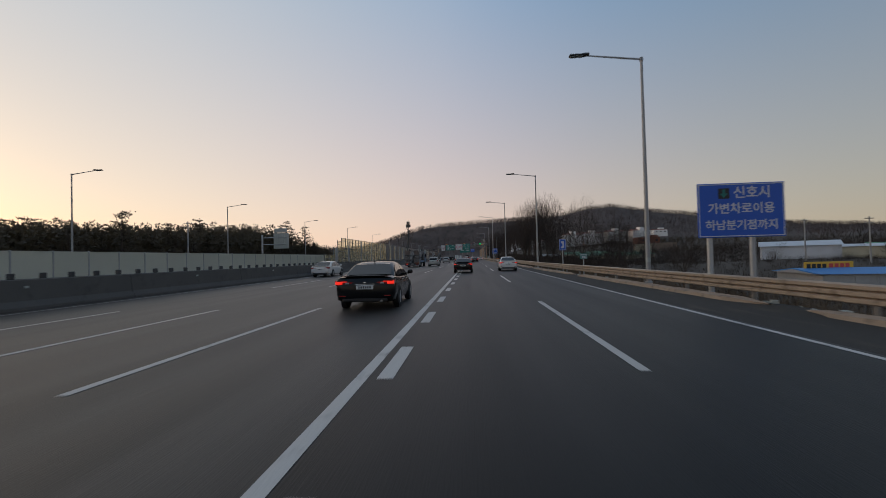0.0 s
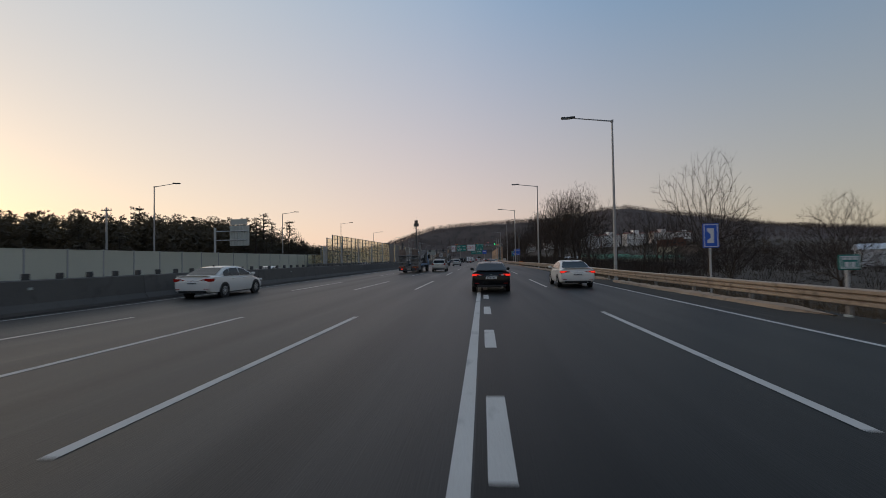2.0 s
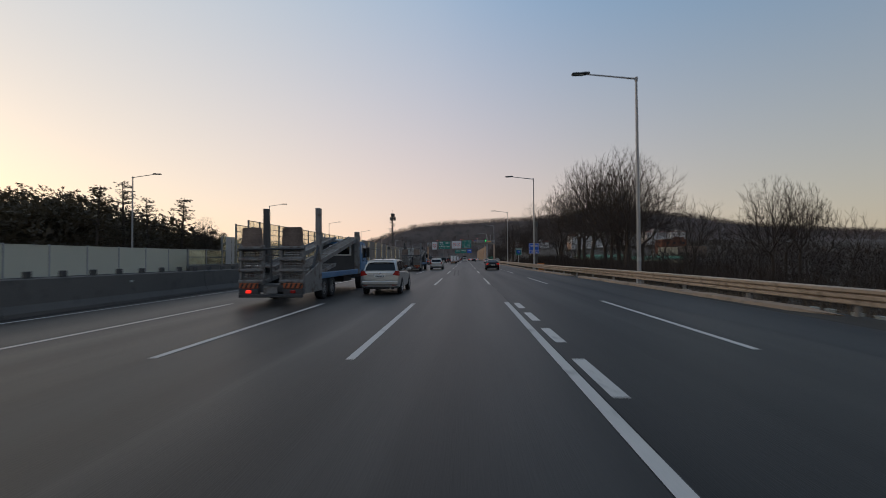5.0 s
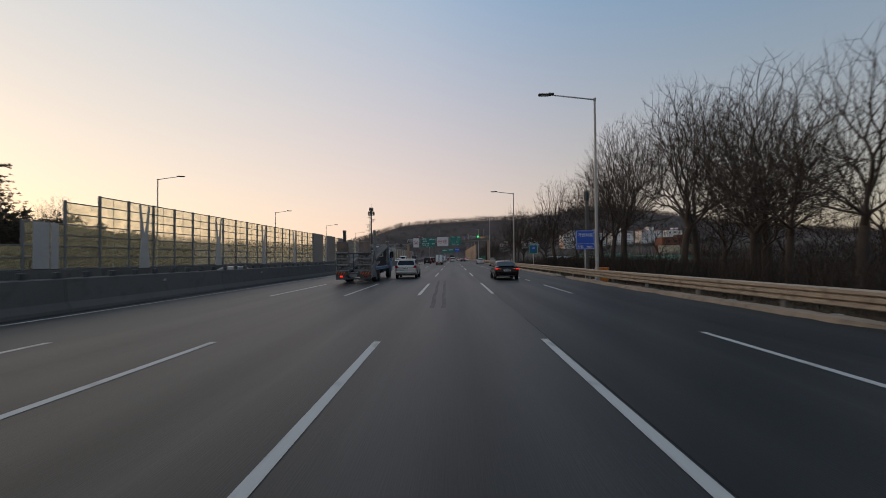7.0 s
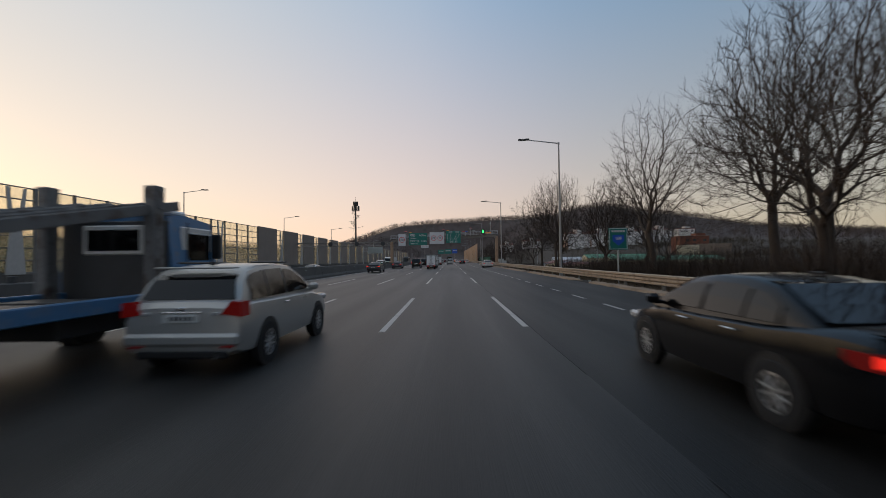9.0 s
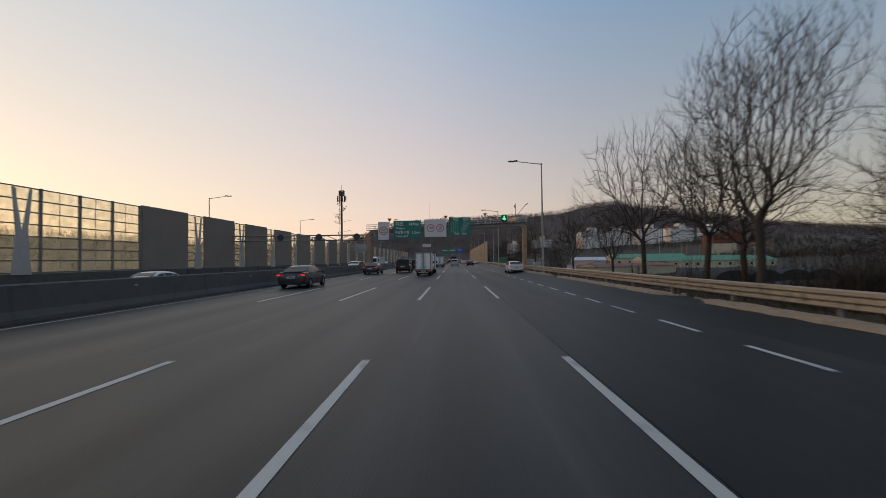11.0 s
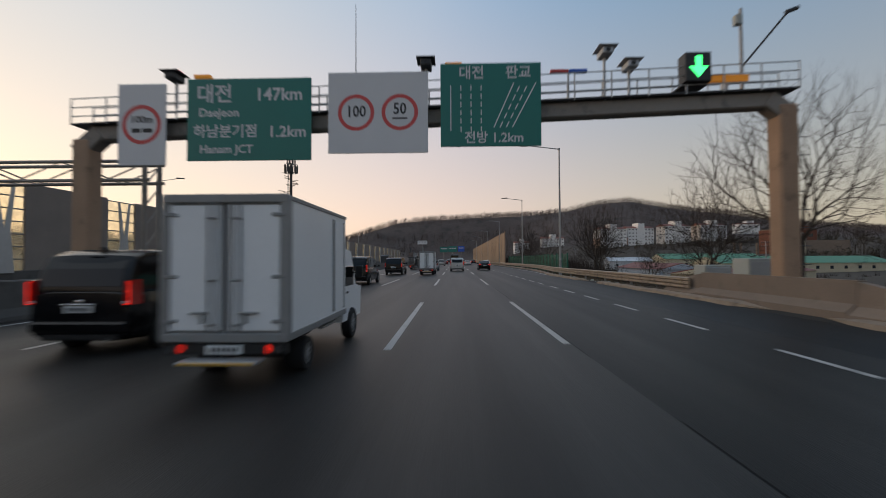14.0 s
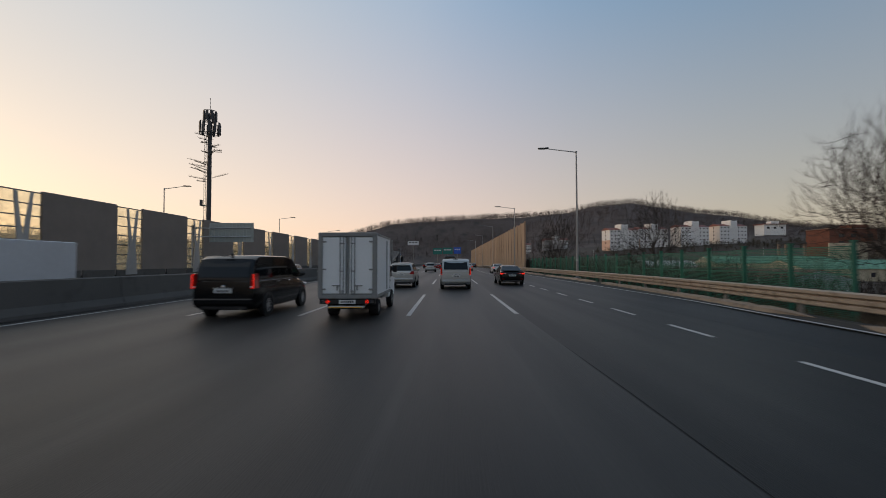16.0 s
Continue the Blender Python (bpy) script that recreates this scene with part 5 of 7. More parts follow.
brush("dead_grass", 5200, verge, "dead grass and weeds behind the guard rail", M["drygrass"], 0.2, 0.75, 7, 0.012)
brush("thicket", 4200, lambda r: (11.0 + abs(r.gauss(0, 11)), r.gauss(131, 17)), "dense brown thicket under the roadside trees", M["twig"], 0.6, 3.4, 22, 0.025, 0.6)
brush("bramble_bank", 1500, lambda r: (19 + abs(r.gauss(0, 9)), r.triangular(154, 206, 178)), "dark brown brambles on the bank", M["twig"], 0.5, 1.7, 20, 0.02, 0.6)
brush("bank_thicket", 1300, lambda r: (lambda x: (x, 148 + (x + 2) * r.uniform(0.45, 1.12)))(r.uniform(14, 42)), "dark brown thicket at the end of the tree row", M["twig"], 0.8, 3.4, 22, 0.022, 0.6)
brush("field_scrub", 2600, lambda r: (r.uniform(12, 95), r.uniform(0, 130)), "brown scrub on the low field", M["twig"], 0.5, 1.8, 8, 0.03, 0.8)
brush("scrub_edge", 1100, lambda r: (r.uniform(10.5, 26), r.uniform(160, 300)), "thin scrub along the verge", M["twig"], 0.3, 1.2, 9, 0.015, 0.7)
brush("low_field_scrub", 2600, lambda r: (12 + abs(r.gauss(0, 30)), r.triangular(235, 450, 310)), "dark brown scrub behind the mesh fence", M["twig"], 0.4, 1.5, 16, 0.04, 0.7)
brush("fence_thicket", 2600, lambda r: (11.8 + abs(r.gauss(0, 3.0)), r.triangular(244, 350, 285)), "dark thicket and brambles close behind the fence", M["twig"], 1.2, 3.8, 18, 0.03, 0.7)
# ---- buildings on the right ----
M.update(
    palewall=mat("pale_cream_render", (0.74, 0.66, 0.58), 0.85, var=0.1, scale=0.3, fine=6, bump=0.05),
    whitewall=mat("white_render", (0.78, 0.77, 0.75), 0.85, var=0.1, scale=0.3, fine=6, bump=0.05, dirt=(0.6, 0.58, 0.55), dirt_at=0.62),
    pinkwall=mat("peach_render", (0.62, 0.42, 0.32), 0.85, var=0.1, scale=0.3, fine=6, bump=0.05),
    cream=mat("cream_sheet_wall", (0.55, 0.48, 0.34), 0.8, var=0.12, scale=0.4, fine=8, bump=0.05, dirt=(0.38, 0.33, 0.24)),
    greenroof=mat("green_sheet_roof", (0.10, 0.27, 0.165), 0.6, var=0.15, scale=0.25, fine=10, bump=0.05, dirt=(0.12, 0.19, 0.14)),
    redroof=mat("red_sheet_roof", (0.21, 0.07, 0.054), 0.65, var=0.2, scale=0.3, fine=10, bump=0.05, dirt=(0.14, 0.06, 0.05)),
    brickwall=mat("red_brick_wall", (0.17, 0.066, 0.042), 0.9, var=0.2, scale=0.4, fine=9, bump=0.1),
    bluewall=mat("pale_blue_sheet_wall", (0.40, 0.45, 0.52), 0.75, var=0.12, scale=0.4, fine=8, bump=0.05, dirt=(0.3, 0.33, 0.36)),
    window=glassy("window_glass", (0.03, 0.035, 0.045), 0.08),
    tarp=mat("blue_tarpaulin", (0.03, 0.19, 0.48), 0.5, var=0.15, scale=0.5, fine=4, bump=0.2),
    darktarp=mat("dark_shade_cloth", (0.02, 0.025, 0.03), 0.8, var=0.2, scale=0.5),
    sheet=mat("white_plastic_sheet", (0.55, 0.57, 0.6), 0.4, var=0.12, scale=0.5, fine=6, bump=0.05),
)


def panes(parent, spots, w, h, facing="-y"):
    bm = B()
    box(bm, (0, 0, 0), (w, 0.12, h), 0.01)
    me = mesh_of(bm, M["window"], "window")
    for x, y, z, turn in spots:
        part("window", me, None, parent, at=pose(x, y, z, 0, 0, turn))


def apartment(at, w, d, floors, label, rz=0.0, gable="pinkwall"):
    t = thing("apartment_block", label, "apartment building", at, rz, group="white apartment blocks under the hill")
    h = floors * 2.9
    bm = B(); box(bm, (w / 2, d / 2, h / 2 - 3), (w, d, h + 6)); part("wall", bm, M["whitewall"], t)
    bm = B(); slab(bm, [(-0.05, -6), (-0.05, h * (0.45 if gable == "pinkwall" else 1.0)), (0.0, h * (0.45 if gable == "pinkwall" else 1.0)), (0.0, -6)], 0.0, d); part("end_wall", bm, M[gable], t, "peach painted end wall")
    bm = B()
    v = [bm.verts.new(p) for p in ((-0.4, -0.4, h), (w + 0.4, -0.4, h), (w + 0.4, d + 0.4, h), (-0.4, d + 0.4, h), (-0.4, d / 2, h + 2.1), (w + 0.4, d / 2, h + 2.1))]
    for f in ((0, 1, 5, 4), (2, 3, 4, 5), (0, 4, 3), (1, 2, 5), (0, 3, 2, 1)):
        bm.faces.new([v[k] for k in f])
    part("roof", bm, M["redroof"], t)
    bm = B(); slab(bm, [(w * 0.38, h - 2), (w * 0.38, h + 4.6), (w * 0.5, h + 3.9), (w * 0.62, h + 4.4), (w * 0.62, h - 2)], -0.5, d * 0.7)
    tower = part("stair_tower", bm, M["whitewall"], t)
    spots = [(w * (k + 0.5) / 8, -0.03, fl * 2.9 + 1.6, 0) for fl in range(floors) for k in range(8) if k not in (3, 4)]
    panes(t, spots, 1.15, 0.85)
    panes(t, [(-0.08, d * q, fl * 2.9 + 1.6, 90) for fl in range(1, floors) for q in (0.5,)], 1.3, 1.2)
    return t


for i in range(4):
    x, y = (123, 150, 178, 213)[i], 570 + (i % 2) * 8
    apartment((x, y, 12.6 + i * 1.2), 24, 13, 5, "white five-storey apartment block with a peach end wall", 8, "pinkwall" if i in (0, 1) else "palewall")
apartment((88, 640, 11), 22, 12, 4, "white low apartment block below the hill", gable="whitewall")
apartment((62, 655, 10), 16, 12, 3, "white low apartment block below the hill", gable="whitewall")


def shed(name, at, w, d, eave, ridge_h, wall, roof, label, rz=0.0, wins=0, along="x", category="shed"):
    """A low building with a pitched roof; its ridge runs along x or y."""
    t = thing(name, label, category, at, rz)
    bm = B(); box(bm, (w / 2, d / 2, eave / 2 - 0.4), (w, d, eave + 0.8), 0.02); part("wall", bm, wall, t)
    bm = B()
    if along == "x":
        q = [(-0.4, -0.4, eave), (w + 0.4, -0.4, eave), (w + 0.4, d + 0.4, eave), (-0.4, d + 0.4, eave), (-0.4, d / 2, ridge_h), (w + 0.4, d / 2, ridge_h)]
        fs = ((0, 1, 5, 4), (2, 3, 4, 5), (0, 4, 3), (1, 2, 5), (0, 3, 2, 1))
    else:
        q = [(-0.4, -0.4, eave), (w + 0.4, -0.4, eave), (w + 0.4, d + 0.4, eave), (-0.4, d + 0.4, eave), (w / 2, -0.4, ridge_h), (w / 2, d + 0.4, ridge_h)]
        fs = ((0, 1, 4), (1, 2, 5, 4), (2, 3, 5), (3, 0, 4, 5), (0, 3, 2, 1))
    v = [bm.verts.new(p) for p in q]
    for f in fs:
        bm.faces.new([v[k] for k in f])
    part("roof", bm, roof, t)
    bm = B()
    if along == "y":
        slab(bm, [(0.15, eave - 0.05), (w - 0.15, eave - 0.05), (w / 2, ridge_h - 0.12)], -0.43, -0.41)
    else:
        q = [(-0.43, 0.15, eave - 0.05), (-0.43, d - 0.15, eave - 0.05), (-0.43, d / 2, ridge_h - 0.12)]
        lo_, hi_ = [bm.verts.new(p) for p in q], [bm.verts.new((p[0] + 0.02, p[1], p[2])) for p in q]
        bm.faces.new(lo_), bm.faces.new(hi_[::-1])
        for k in range(3):
            bm.faces.new((lo_[k], lo_[(k + 1) % 3], hi_[(k + 1) % 3], hi_[k]))
    part("gable", bm, wall, t)
    if wins:
        panes(t, [(w * (k + 0.5) / wins, -0.03, eave * 0.55, 0) for k in range(wins)], 1.1, 1.0)
        panes(t, [(-0.03, d * (k + 0.5) / 3, eave * 0.55, 90) for k in range(3)], 1.1, 1.0)
    bm = B(); box(bm, (w * 0.15, -0.05, 1.1), (1.1, 0.08, 2.2), 0.01); part("door", bm, M["galv"], t)
    return t


def low(x, y):
    return ground_z(x, y) - 0.1


t = shed("workshop", (82, 336, low(84, 338)), 62, 14, 3.2, 5.5, M["cream"], M["greenroof"], "long cream workshop with a green sheet roof", 8, 12, category="workshop")
words("OTTO", 1.5, M["signblack"], t, (7.5, -0.05, 2.2))
shed("workshop", (77, 362, low(80, 364)), 36, 12, 4.4, 6.5, M["cream"], M["greenroof"], "cream workshop with a green sheet roof set further back", 0, 7, category="workshop")
shed("workshop", (60, 372, low(62, 374)), 16, 9, 3.6, 5.2, M["sheet"], M["sheet"], "pale workshop with a white sheet roof", -6, 3, category="workshop")
shed("storehouse", (40.3, 289, low(44, 291)), 9, 25, 2.75, 4.05, M["bluewall"], M["redroof"], "low storehouse, dull red sheet roof and pale blue gable", -2, 0, "y")
shed("storehouse", (31.6, 266.8, low(34, 268)), 7.6, 37, 2.7, 3.5, M["cream"], M["redroof"], "long low storehouse, dull red sheet roof and cream gable", -55, 0, "y")
shed("storehouse", (92, 118, low(94, 120)), 16, 7, 3.0, 3.7, M["cream"], M["sheet"], "pale storehouse beyond the field", -20, 0)
shed("storehouse", (112, 126, low(114, 130)), 18, 8, 3.2, 4.2, M["sheet"], M["greenroof"], "pale storehouse with a green roof beyond the field", -20, 0)
shed("storehouse", (74, 113, low(76, 115)), 15, 7, 3.4, 4.6, M["sheet"], M["sheet"], "pale storehouse beyond the field", -30, 0)
t = shed("blue_shelter", (34.0, 42.3, low(40, 44)), 20, 9, 2.45, 2.9, M["galv"], M["tarp"], "low shelter covered with a bright blue tarpaulin", -12, 0)
t = thing("advert_board", "yellow advertising board above the blue shelter", "sign", (37.5, 46.1, low(38, 46)))
bm = B(); box(bm, (0, 0, 2.85), (4.7, 0.12, 1.3), 0.03); part("face", bm, M["signyellow"], t)
for k in (-1.9, 1.9):
    bm = B(); tube(bm, (k, 0.15, 0), (k, 0.15, 3.3), 0.08, n=8); part("post", bm, M["galv"], t)
bars(t, M["signblack"], -2.15, 3.05, 4, 0.39, 0.47, 0.11, -0.065); bars(t, M["signred"], 0.0, 3.05, 4, 0.41, 0.5, 0.11, -0.065); bars(t, M["signred"], -1.2, 2.45, 2, 1.05, 0.22, 0.22, -0.065)
for k in range(4):
    x, y = 52 + k * 9.0, 232 + k * 4.0
    t = thing("hoop_house", "dark cloth covered hoop greenhouse on the low field", "greenhouse", (x, y, low(x, y)), -8, group="hoop greenhouses")
    bm = B()
    slab(bm, [(3.4 * math.cos(a), 2.3 * math.sin(a)) for a in np.linspace(0, math.pi, 13)], 0, 22)
    part("cover", bm, M["darktarp"], t, smooth=True)
    for q in range(6):
        bm = B()
        for s in range(10):
            a0, a1 = math.pi * s / 10, math.pi * (s + 1) / 10
            tube(bm, (3.45 * math.cos(a0), q * 4.3 + 0.2, 2.35 * math.sin(a0)), (3.45 * math.cos(a1), q * 4.3 + 0.2, 2.35 * math.sin(a1)), 0.04, n=4, caps=False)
        part("hoop", bm, M["darksteel"], t)
t = thing("brick_building", "red brick block with a flat roof on a rise", "building", (158.3, 417, 5.4))
bm = B(); box(bm, (10, 6, 4.5), (20, 12, 12), 0.05); part("wall", bm, M["brickwall"], t)
bm = B(); box(bm, (16, 6, 11.3), (7, 6, 2.4), 0.05); part("roof_house", bm, M["brickwall"], t)
bm = B(); box(bm, (10, 6, 10.6), (20.4, 12.4, 0.25), 0.03); part("parapet", bm, M["pinkconc"], t)
panes(t, [(5, -0.03, 7.6, 0), (10, -0.03, 7.6, 0), (17, -0.03, 7.6, 0), (5, -0.03, 4.4, 0), (10, -0.03, 4.4, 0)], 2.2, 1.6)
t = thing("retaining_wall", "cream and grey concrete retaining wall below the brick block", "wall", (152.5, 411, 2.4))
for k in range(5):
    bm = B(); box(bm, (1.6 + k * 3.1, 0, 3.6), (3.06, 0.5, 7.2), 0.03); part("wall_bay", bm, M["cream"], t)
bm = B(); box(bm, (28, 4, 4.0), (24, 0.5, 8.0), 0.03); part("grey_wing", bm, M["pinkconc"], t)
t = thing("concrete_portal", "pale concrete portal frame beside the retaining wall", "portal", (142.5, 424.5, 2.9))
bm = B(); box(bm, (6, 0, 7.2), (12.6, 0.9, 0.9), 0.05); part("beam", bm, M["concrete"], t)
for k in (0.2, 3.4, 11.6):
    bm = B(); box(bm, (k, 0, 3.4), (0.9, 0.8, 6.8), 0.05); part("post", bm, M["pinkconc"], t)
t = thing("white_villa", "white stepped house on the hillside", "house", (229, 552, 23.5))
bm = B(); box(bm, (8, 5, 2), (16, 10, 8), 0.05); part("wall", bm, M["whitewall"], t)
bm = B(); box(bm, (8, 5, 6.3), (17.5, 11.5, 0.5), 0.05); part("roof", bm, M["redroof"], t)
bm = B(); box(bm, (10, 5, 7.6), (6, 5, 2.2), 0.05); part("upper_storey", bm, M["whitewall"], t)
panes(t, [(3, -0.03, 3.6, 0), (8, -0.03, 3.6, 0), (13, -0.03, 3.6, 0)], 1.8, 1.4)

# ---- utility poles ----
def utility_pole(at, h=9.0, label="grey concrete utility pole with crossarms"):
    t = thing("utility_pole", label, "utility pole", at, group="utility poles")
    bm = B(); tube(bm, (0, 0, -0.3), (0, 0, h), 0.17, 0.1, 10); part("pole", bm, M["pole"], t, smooth=True)
    for z in (h - 0.4, h - 1.3):
        bm = B(); box(bm, (0, 0, z), (1.8, 0.09, 0.1)); part("crossarm", bm, M["darksteel"], t)
        for k in (-0.75, -0.3, 0.3, 0.75):
            bm = B(); tube(bm, (k, 0, z + 0.05), (k, 0, z + 0.25), 0.05, n=6); part("insulator", bm, M["noise"], t)
    return t


up0 = utility_pole((78, 88, low(78, 88)))
for x, y in ((92, 92), (72, 96), (-58, 40), (-50, 75), (70, 300), (100, 296), (48, 262), (140, 430), (60, 420)):
    copy_thing(up0, pose(x, y, low(x, y), 0, 0, rn.uniform(-20, 20)))

t = thing("concrete_post", "short weathered concrete post beside the lane sign", "post", (8.35, 118.6, -0.2))
bm = B(); tube(bm, (0, 0, 0), (0, 0, 7.0), 0.16, 0.12, 10); part("shaft", bm, M["concrete"], t, smooth=True)
bm = B(); tube(bm, (0, 0, 6.2), (0, 0, 6.9), 0.2, 0.2, 10); part("clamp", bm, M["darksteel"], t)

# ---- green mesh fence behind the rail ----
fence = thing("mesh_fence", "green wire mesh fence on green posts", "fence", kind="structure")
bm = B(); box(bm, (0, 0, 1.38), (0.16, 0.09, 2.76), 0.015); box(bm, (0, 0, 2.77), (0.19, 0.13, 0.04))
fp = mesh_of(bm, M["fence"], "post")
fv, ff = [], []


def wire(a, b, w):
    n = len(fv)
    a, b = Vector(a), Vector(b)
    s = Vector((0, 0, w)) if abs(b.z - a.z) < abs(b.y - a.y) else Vector((0, w, 0))
    fv.extend([tuple(a - s), tuple(a + s), tuple(b + s), tuple(b - s)])
    ff.append((n, n + 1, n + 2, n + 3))


for k in range(40):
    wire((0, 0, 0.15 + k * 0.063), (0, 2.5, 0.15 + k * 0.063), 0.0085)
for k in range(42):
    wire((0, k * 0.06, 0.15), (0, k * 0.06, 2.6), 0.007)
for z in (0.15, 0.9, 1.7, 2.6):
    wire((0, 0, z), (0, 2.5, z), 0.014)
fpanel = raw_mesh("wire_panel", fv, ff, M["fence"])
for k in range(23):
    y = 246.8 + k * 2.5
    x = max(rail_x(y) + 1.6, 10.4)
    part("post", fp, None, fence, at=pose(x, y, -0.4))
    part("wire_panel", fpanel, None, fence, at=pose(x, y, -0.4))
# white boxes and cabinets at the gantry foot
for x, y, w, h in ((9.9, 209.5, 1.0, 1.5), (10.2, 216.5, 1.3, 1.9), (10.0, 219.2, 1.2, 1.6)):
    t = thing("control_cabinet", "grey steel control cabinet beside the gantry foot", "cabinet", (x, y, -0.3))
    bm = B(); box(bm, (0, 0, h / 2 + 0.1), (w, w * 0.8, h), 0.03); part("body", bm, M["noise"], t)
    bm = B(); box(bm, (0, -w * 0.41, h / 2 + 0.1), (w * 0.86, 0.03, h * 0.86), 0.01); part("door", bm, M["galv"], t)
    bm = B(); box(bm, (0, 0, 0.05), (w * 1.1, w * 0.9, 0.12), 0.01); part("plinth", bm, M["concrete"], t)

# orange grit box and pale rubble along the rail
M["orangebox"] = mat("orange_plastic", (0.62, 0.19, 0.02), 0.5, var=0.15, scale=3, bump=0.05)
t = thing("grit_box", "small orange plastic grit box behind the guard rail", "box", (8.4, 115.6, 0.0))
bm = B(); box(bm, (0, 0, 0.45), (0.75, 0.6, 0.9), 0.05); part("body", bm, M["orangebox"], t)
bm = B(); box(bm, (0, -0.02, 0.94), (0.8, 0.66, 0.1), 0.03); part("lid", bm, M["orangebox"], t)
rs = random.Random(33)
sv2, sf2 = [], []
for k in range(260):
    y = rs.uniform(5, 260)
    x, z = rail_x(y) + rs.uniform(-0.12, 0.35), shoulder_z(y) - 0.03
    r = rs.uniform(0.03, 0.12)
    n = len(sv2)
    sv2 += [(x + r * rs.uniform(0.7, 1.2) * math.cos(a), y + 1.5 * r * math.sin(a), z + q * r) for q in (0.0, 0.9) for a in (0.3, 1.9, 3.4, 4.9)]
    sf2 += [(n, n + 1, n + 5, n + 4), (n + 1, n + 2, n + 6, n + 5), (n + 2, n + 3, n + 7, n + 6), (n + 3, n, n + 4, n + 7), (n + 4, n + 5, n + 6, n + 7)]
tagged(new("rubble", raw_mesh("rubble", sv2, sf2, M["noise"])), "pale stones and litter under the guard rail", "rubble", kind="stuff")
# ---- vehicles ----
def paint_mat(name, base, rough=0.16, metal=0.0, coat=0.12, spec=0.4):
    return mat(name, base, rough, metal, var=0.05, scale=1.2, fine=60, bump=0.0, coat=coat, spec=spec)


M.update(
    black=paint_mat("black_car_paint", (0.005, 0.005, 0.006), coat=0.0, spec=0.32),
    white=paint_mat("white_car_paint", (0.70, 0.68, 0.64)),
    silver=paint_mat("silver_car_paint", (0.42, 0.42, 0.41), 0.32, 0.5),
    grey=paint_mat("slate_car_paint", (0.055, 0.062, 0.072), 0.28, 0.4),
    red=paint_mat("red_car_paint", (0.25, 0.02, 0.02)),
    orange=paint_mat("orange_taxi_paint", (0.62, 0.20, 0.03)),
    bluetruck=mat("blue_truck_paint", (0.06, 0.17, 0.32), 0.45, 0.0, var=0.2, scale=1.5, fine=20, bump=0.05, dirt=(0.16, 0.19, 0.22), dirt_at=0.56),
    tint=glassy("tinted_car_glass", (0.004, 0.0045, 0.005), 0.05, spec=0.36),
    chrome=mat("chrome", (0.75, 0.75, 0.75), 0.15, 1.0, var=0.05, bump=0),
    tyre=mat("tyre_rubber", (0.013, 0.013, 0.014), 0.85, var=0.2, scale=6, fine=40, bump=0.2),
    rim=mat("alloy_rim", (0.48, 0.48, 0.48), 0.35, 0.8, var=0.1, scale=4, bump=0),
    trim=mat("black_plastic_trim", (0.012, 0.012, 0.013), 0.55, var=0.15, scale=3, bump=0.05),
    taillamp=mat("red_tail_lamp", (0.16, 0.006, 0.005), 0.15, var=0.1, bump=0, emit=(1.0, 0.02, 0.01), power=0.025),
    brakelamp=mat("lit_brake_lamp", (0.6, 0.03, 0.02), 0.2, var=0.1, bump=0, emit=(1.0, 0.028, 0.014), power=0.95),
    headlamp=mat("clear_lamp", (0.5, 0.5, 0.5), 0.1, 0.2, var=0.05, bump=0),
    plate=mat("white_number_plate", (0.6, 0.61, 0.6), 0.45, var=0.05, bump=0),
    stepsteel=mat("bright_step_steel", (0.55, 0.55, 0.54), 0.4, 0.5, var=0.15, scale=4, bump=0.05),
    hazard=mat("dull_orange_board", (0.40, 0.10, 0.03), 0.6, var=0.25, scale=3, bump=0.05, dirt=(0.2, 0.1, 0.06)),
    galvbed=mat("worn_galvanised_deck", (0.20, 0.195, 0.19), 0.65, 0.3, var=0.35, scale=1.5, fine=15, bump=0.1, dirt=(0.085, 0.058, 0.042), dirt_at=0.5),
    framegrey=mat("dull_grey_door_frame", (0.25, 0.25, 0.245), 0.5, 0.1, var=0.15, scale=3, fine=25, bump=0.05),
    boxwhite=mat("white_box_body", (0.82, 0.83, 0.83), 0.4, var=0.05, scale=0.6, fine=15, bump=0.02, dirt=(0.62, 0.63, 0.63), dirt_at=0.68),
)
TWIST = {}


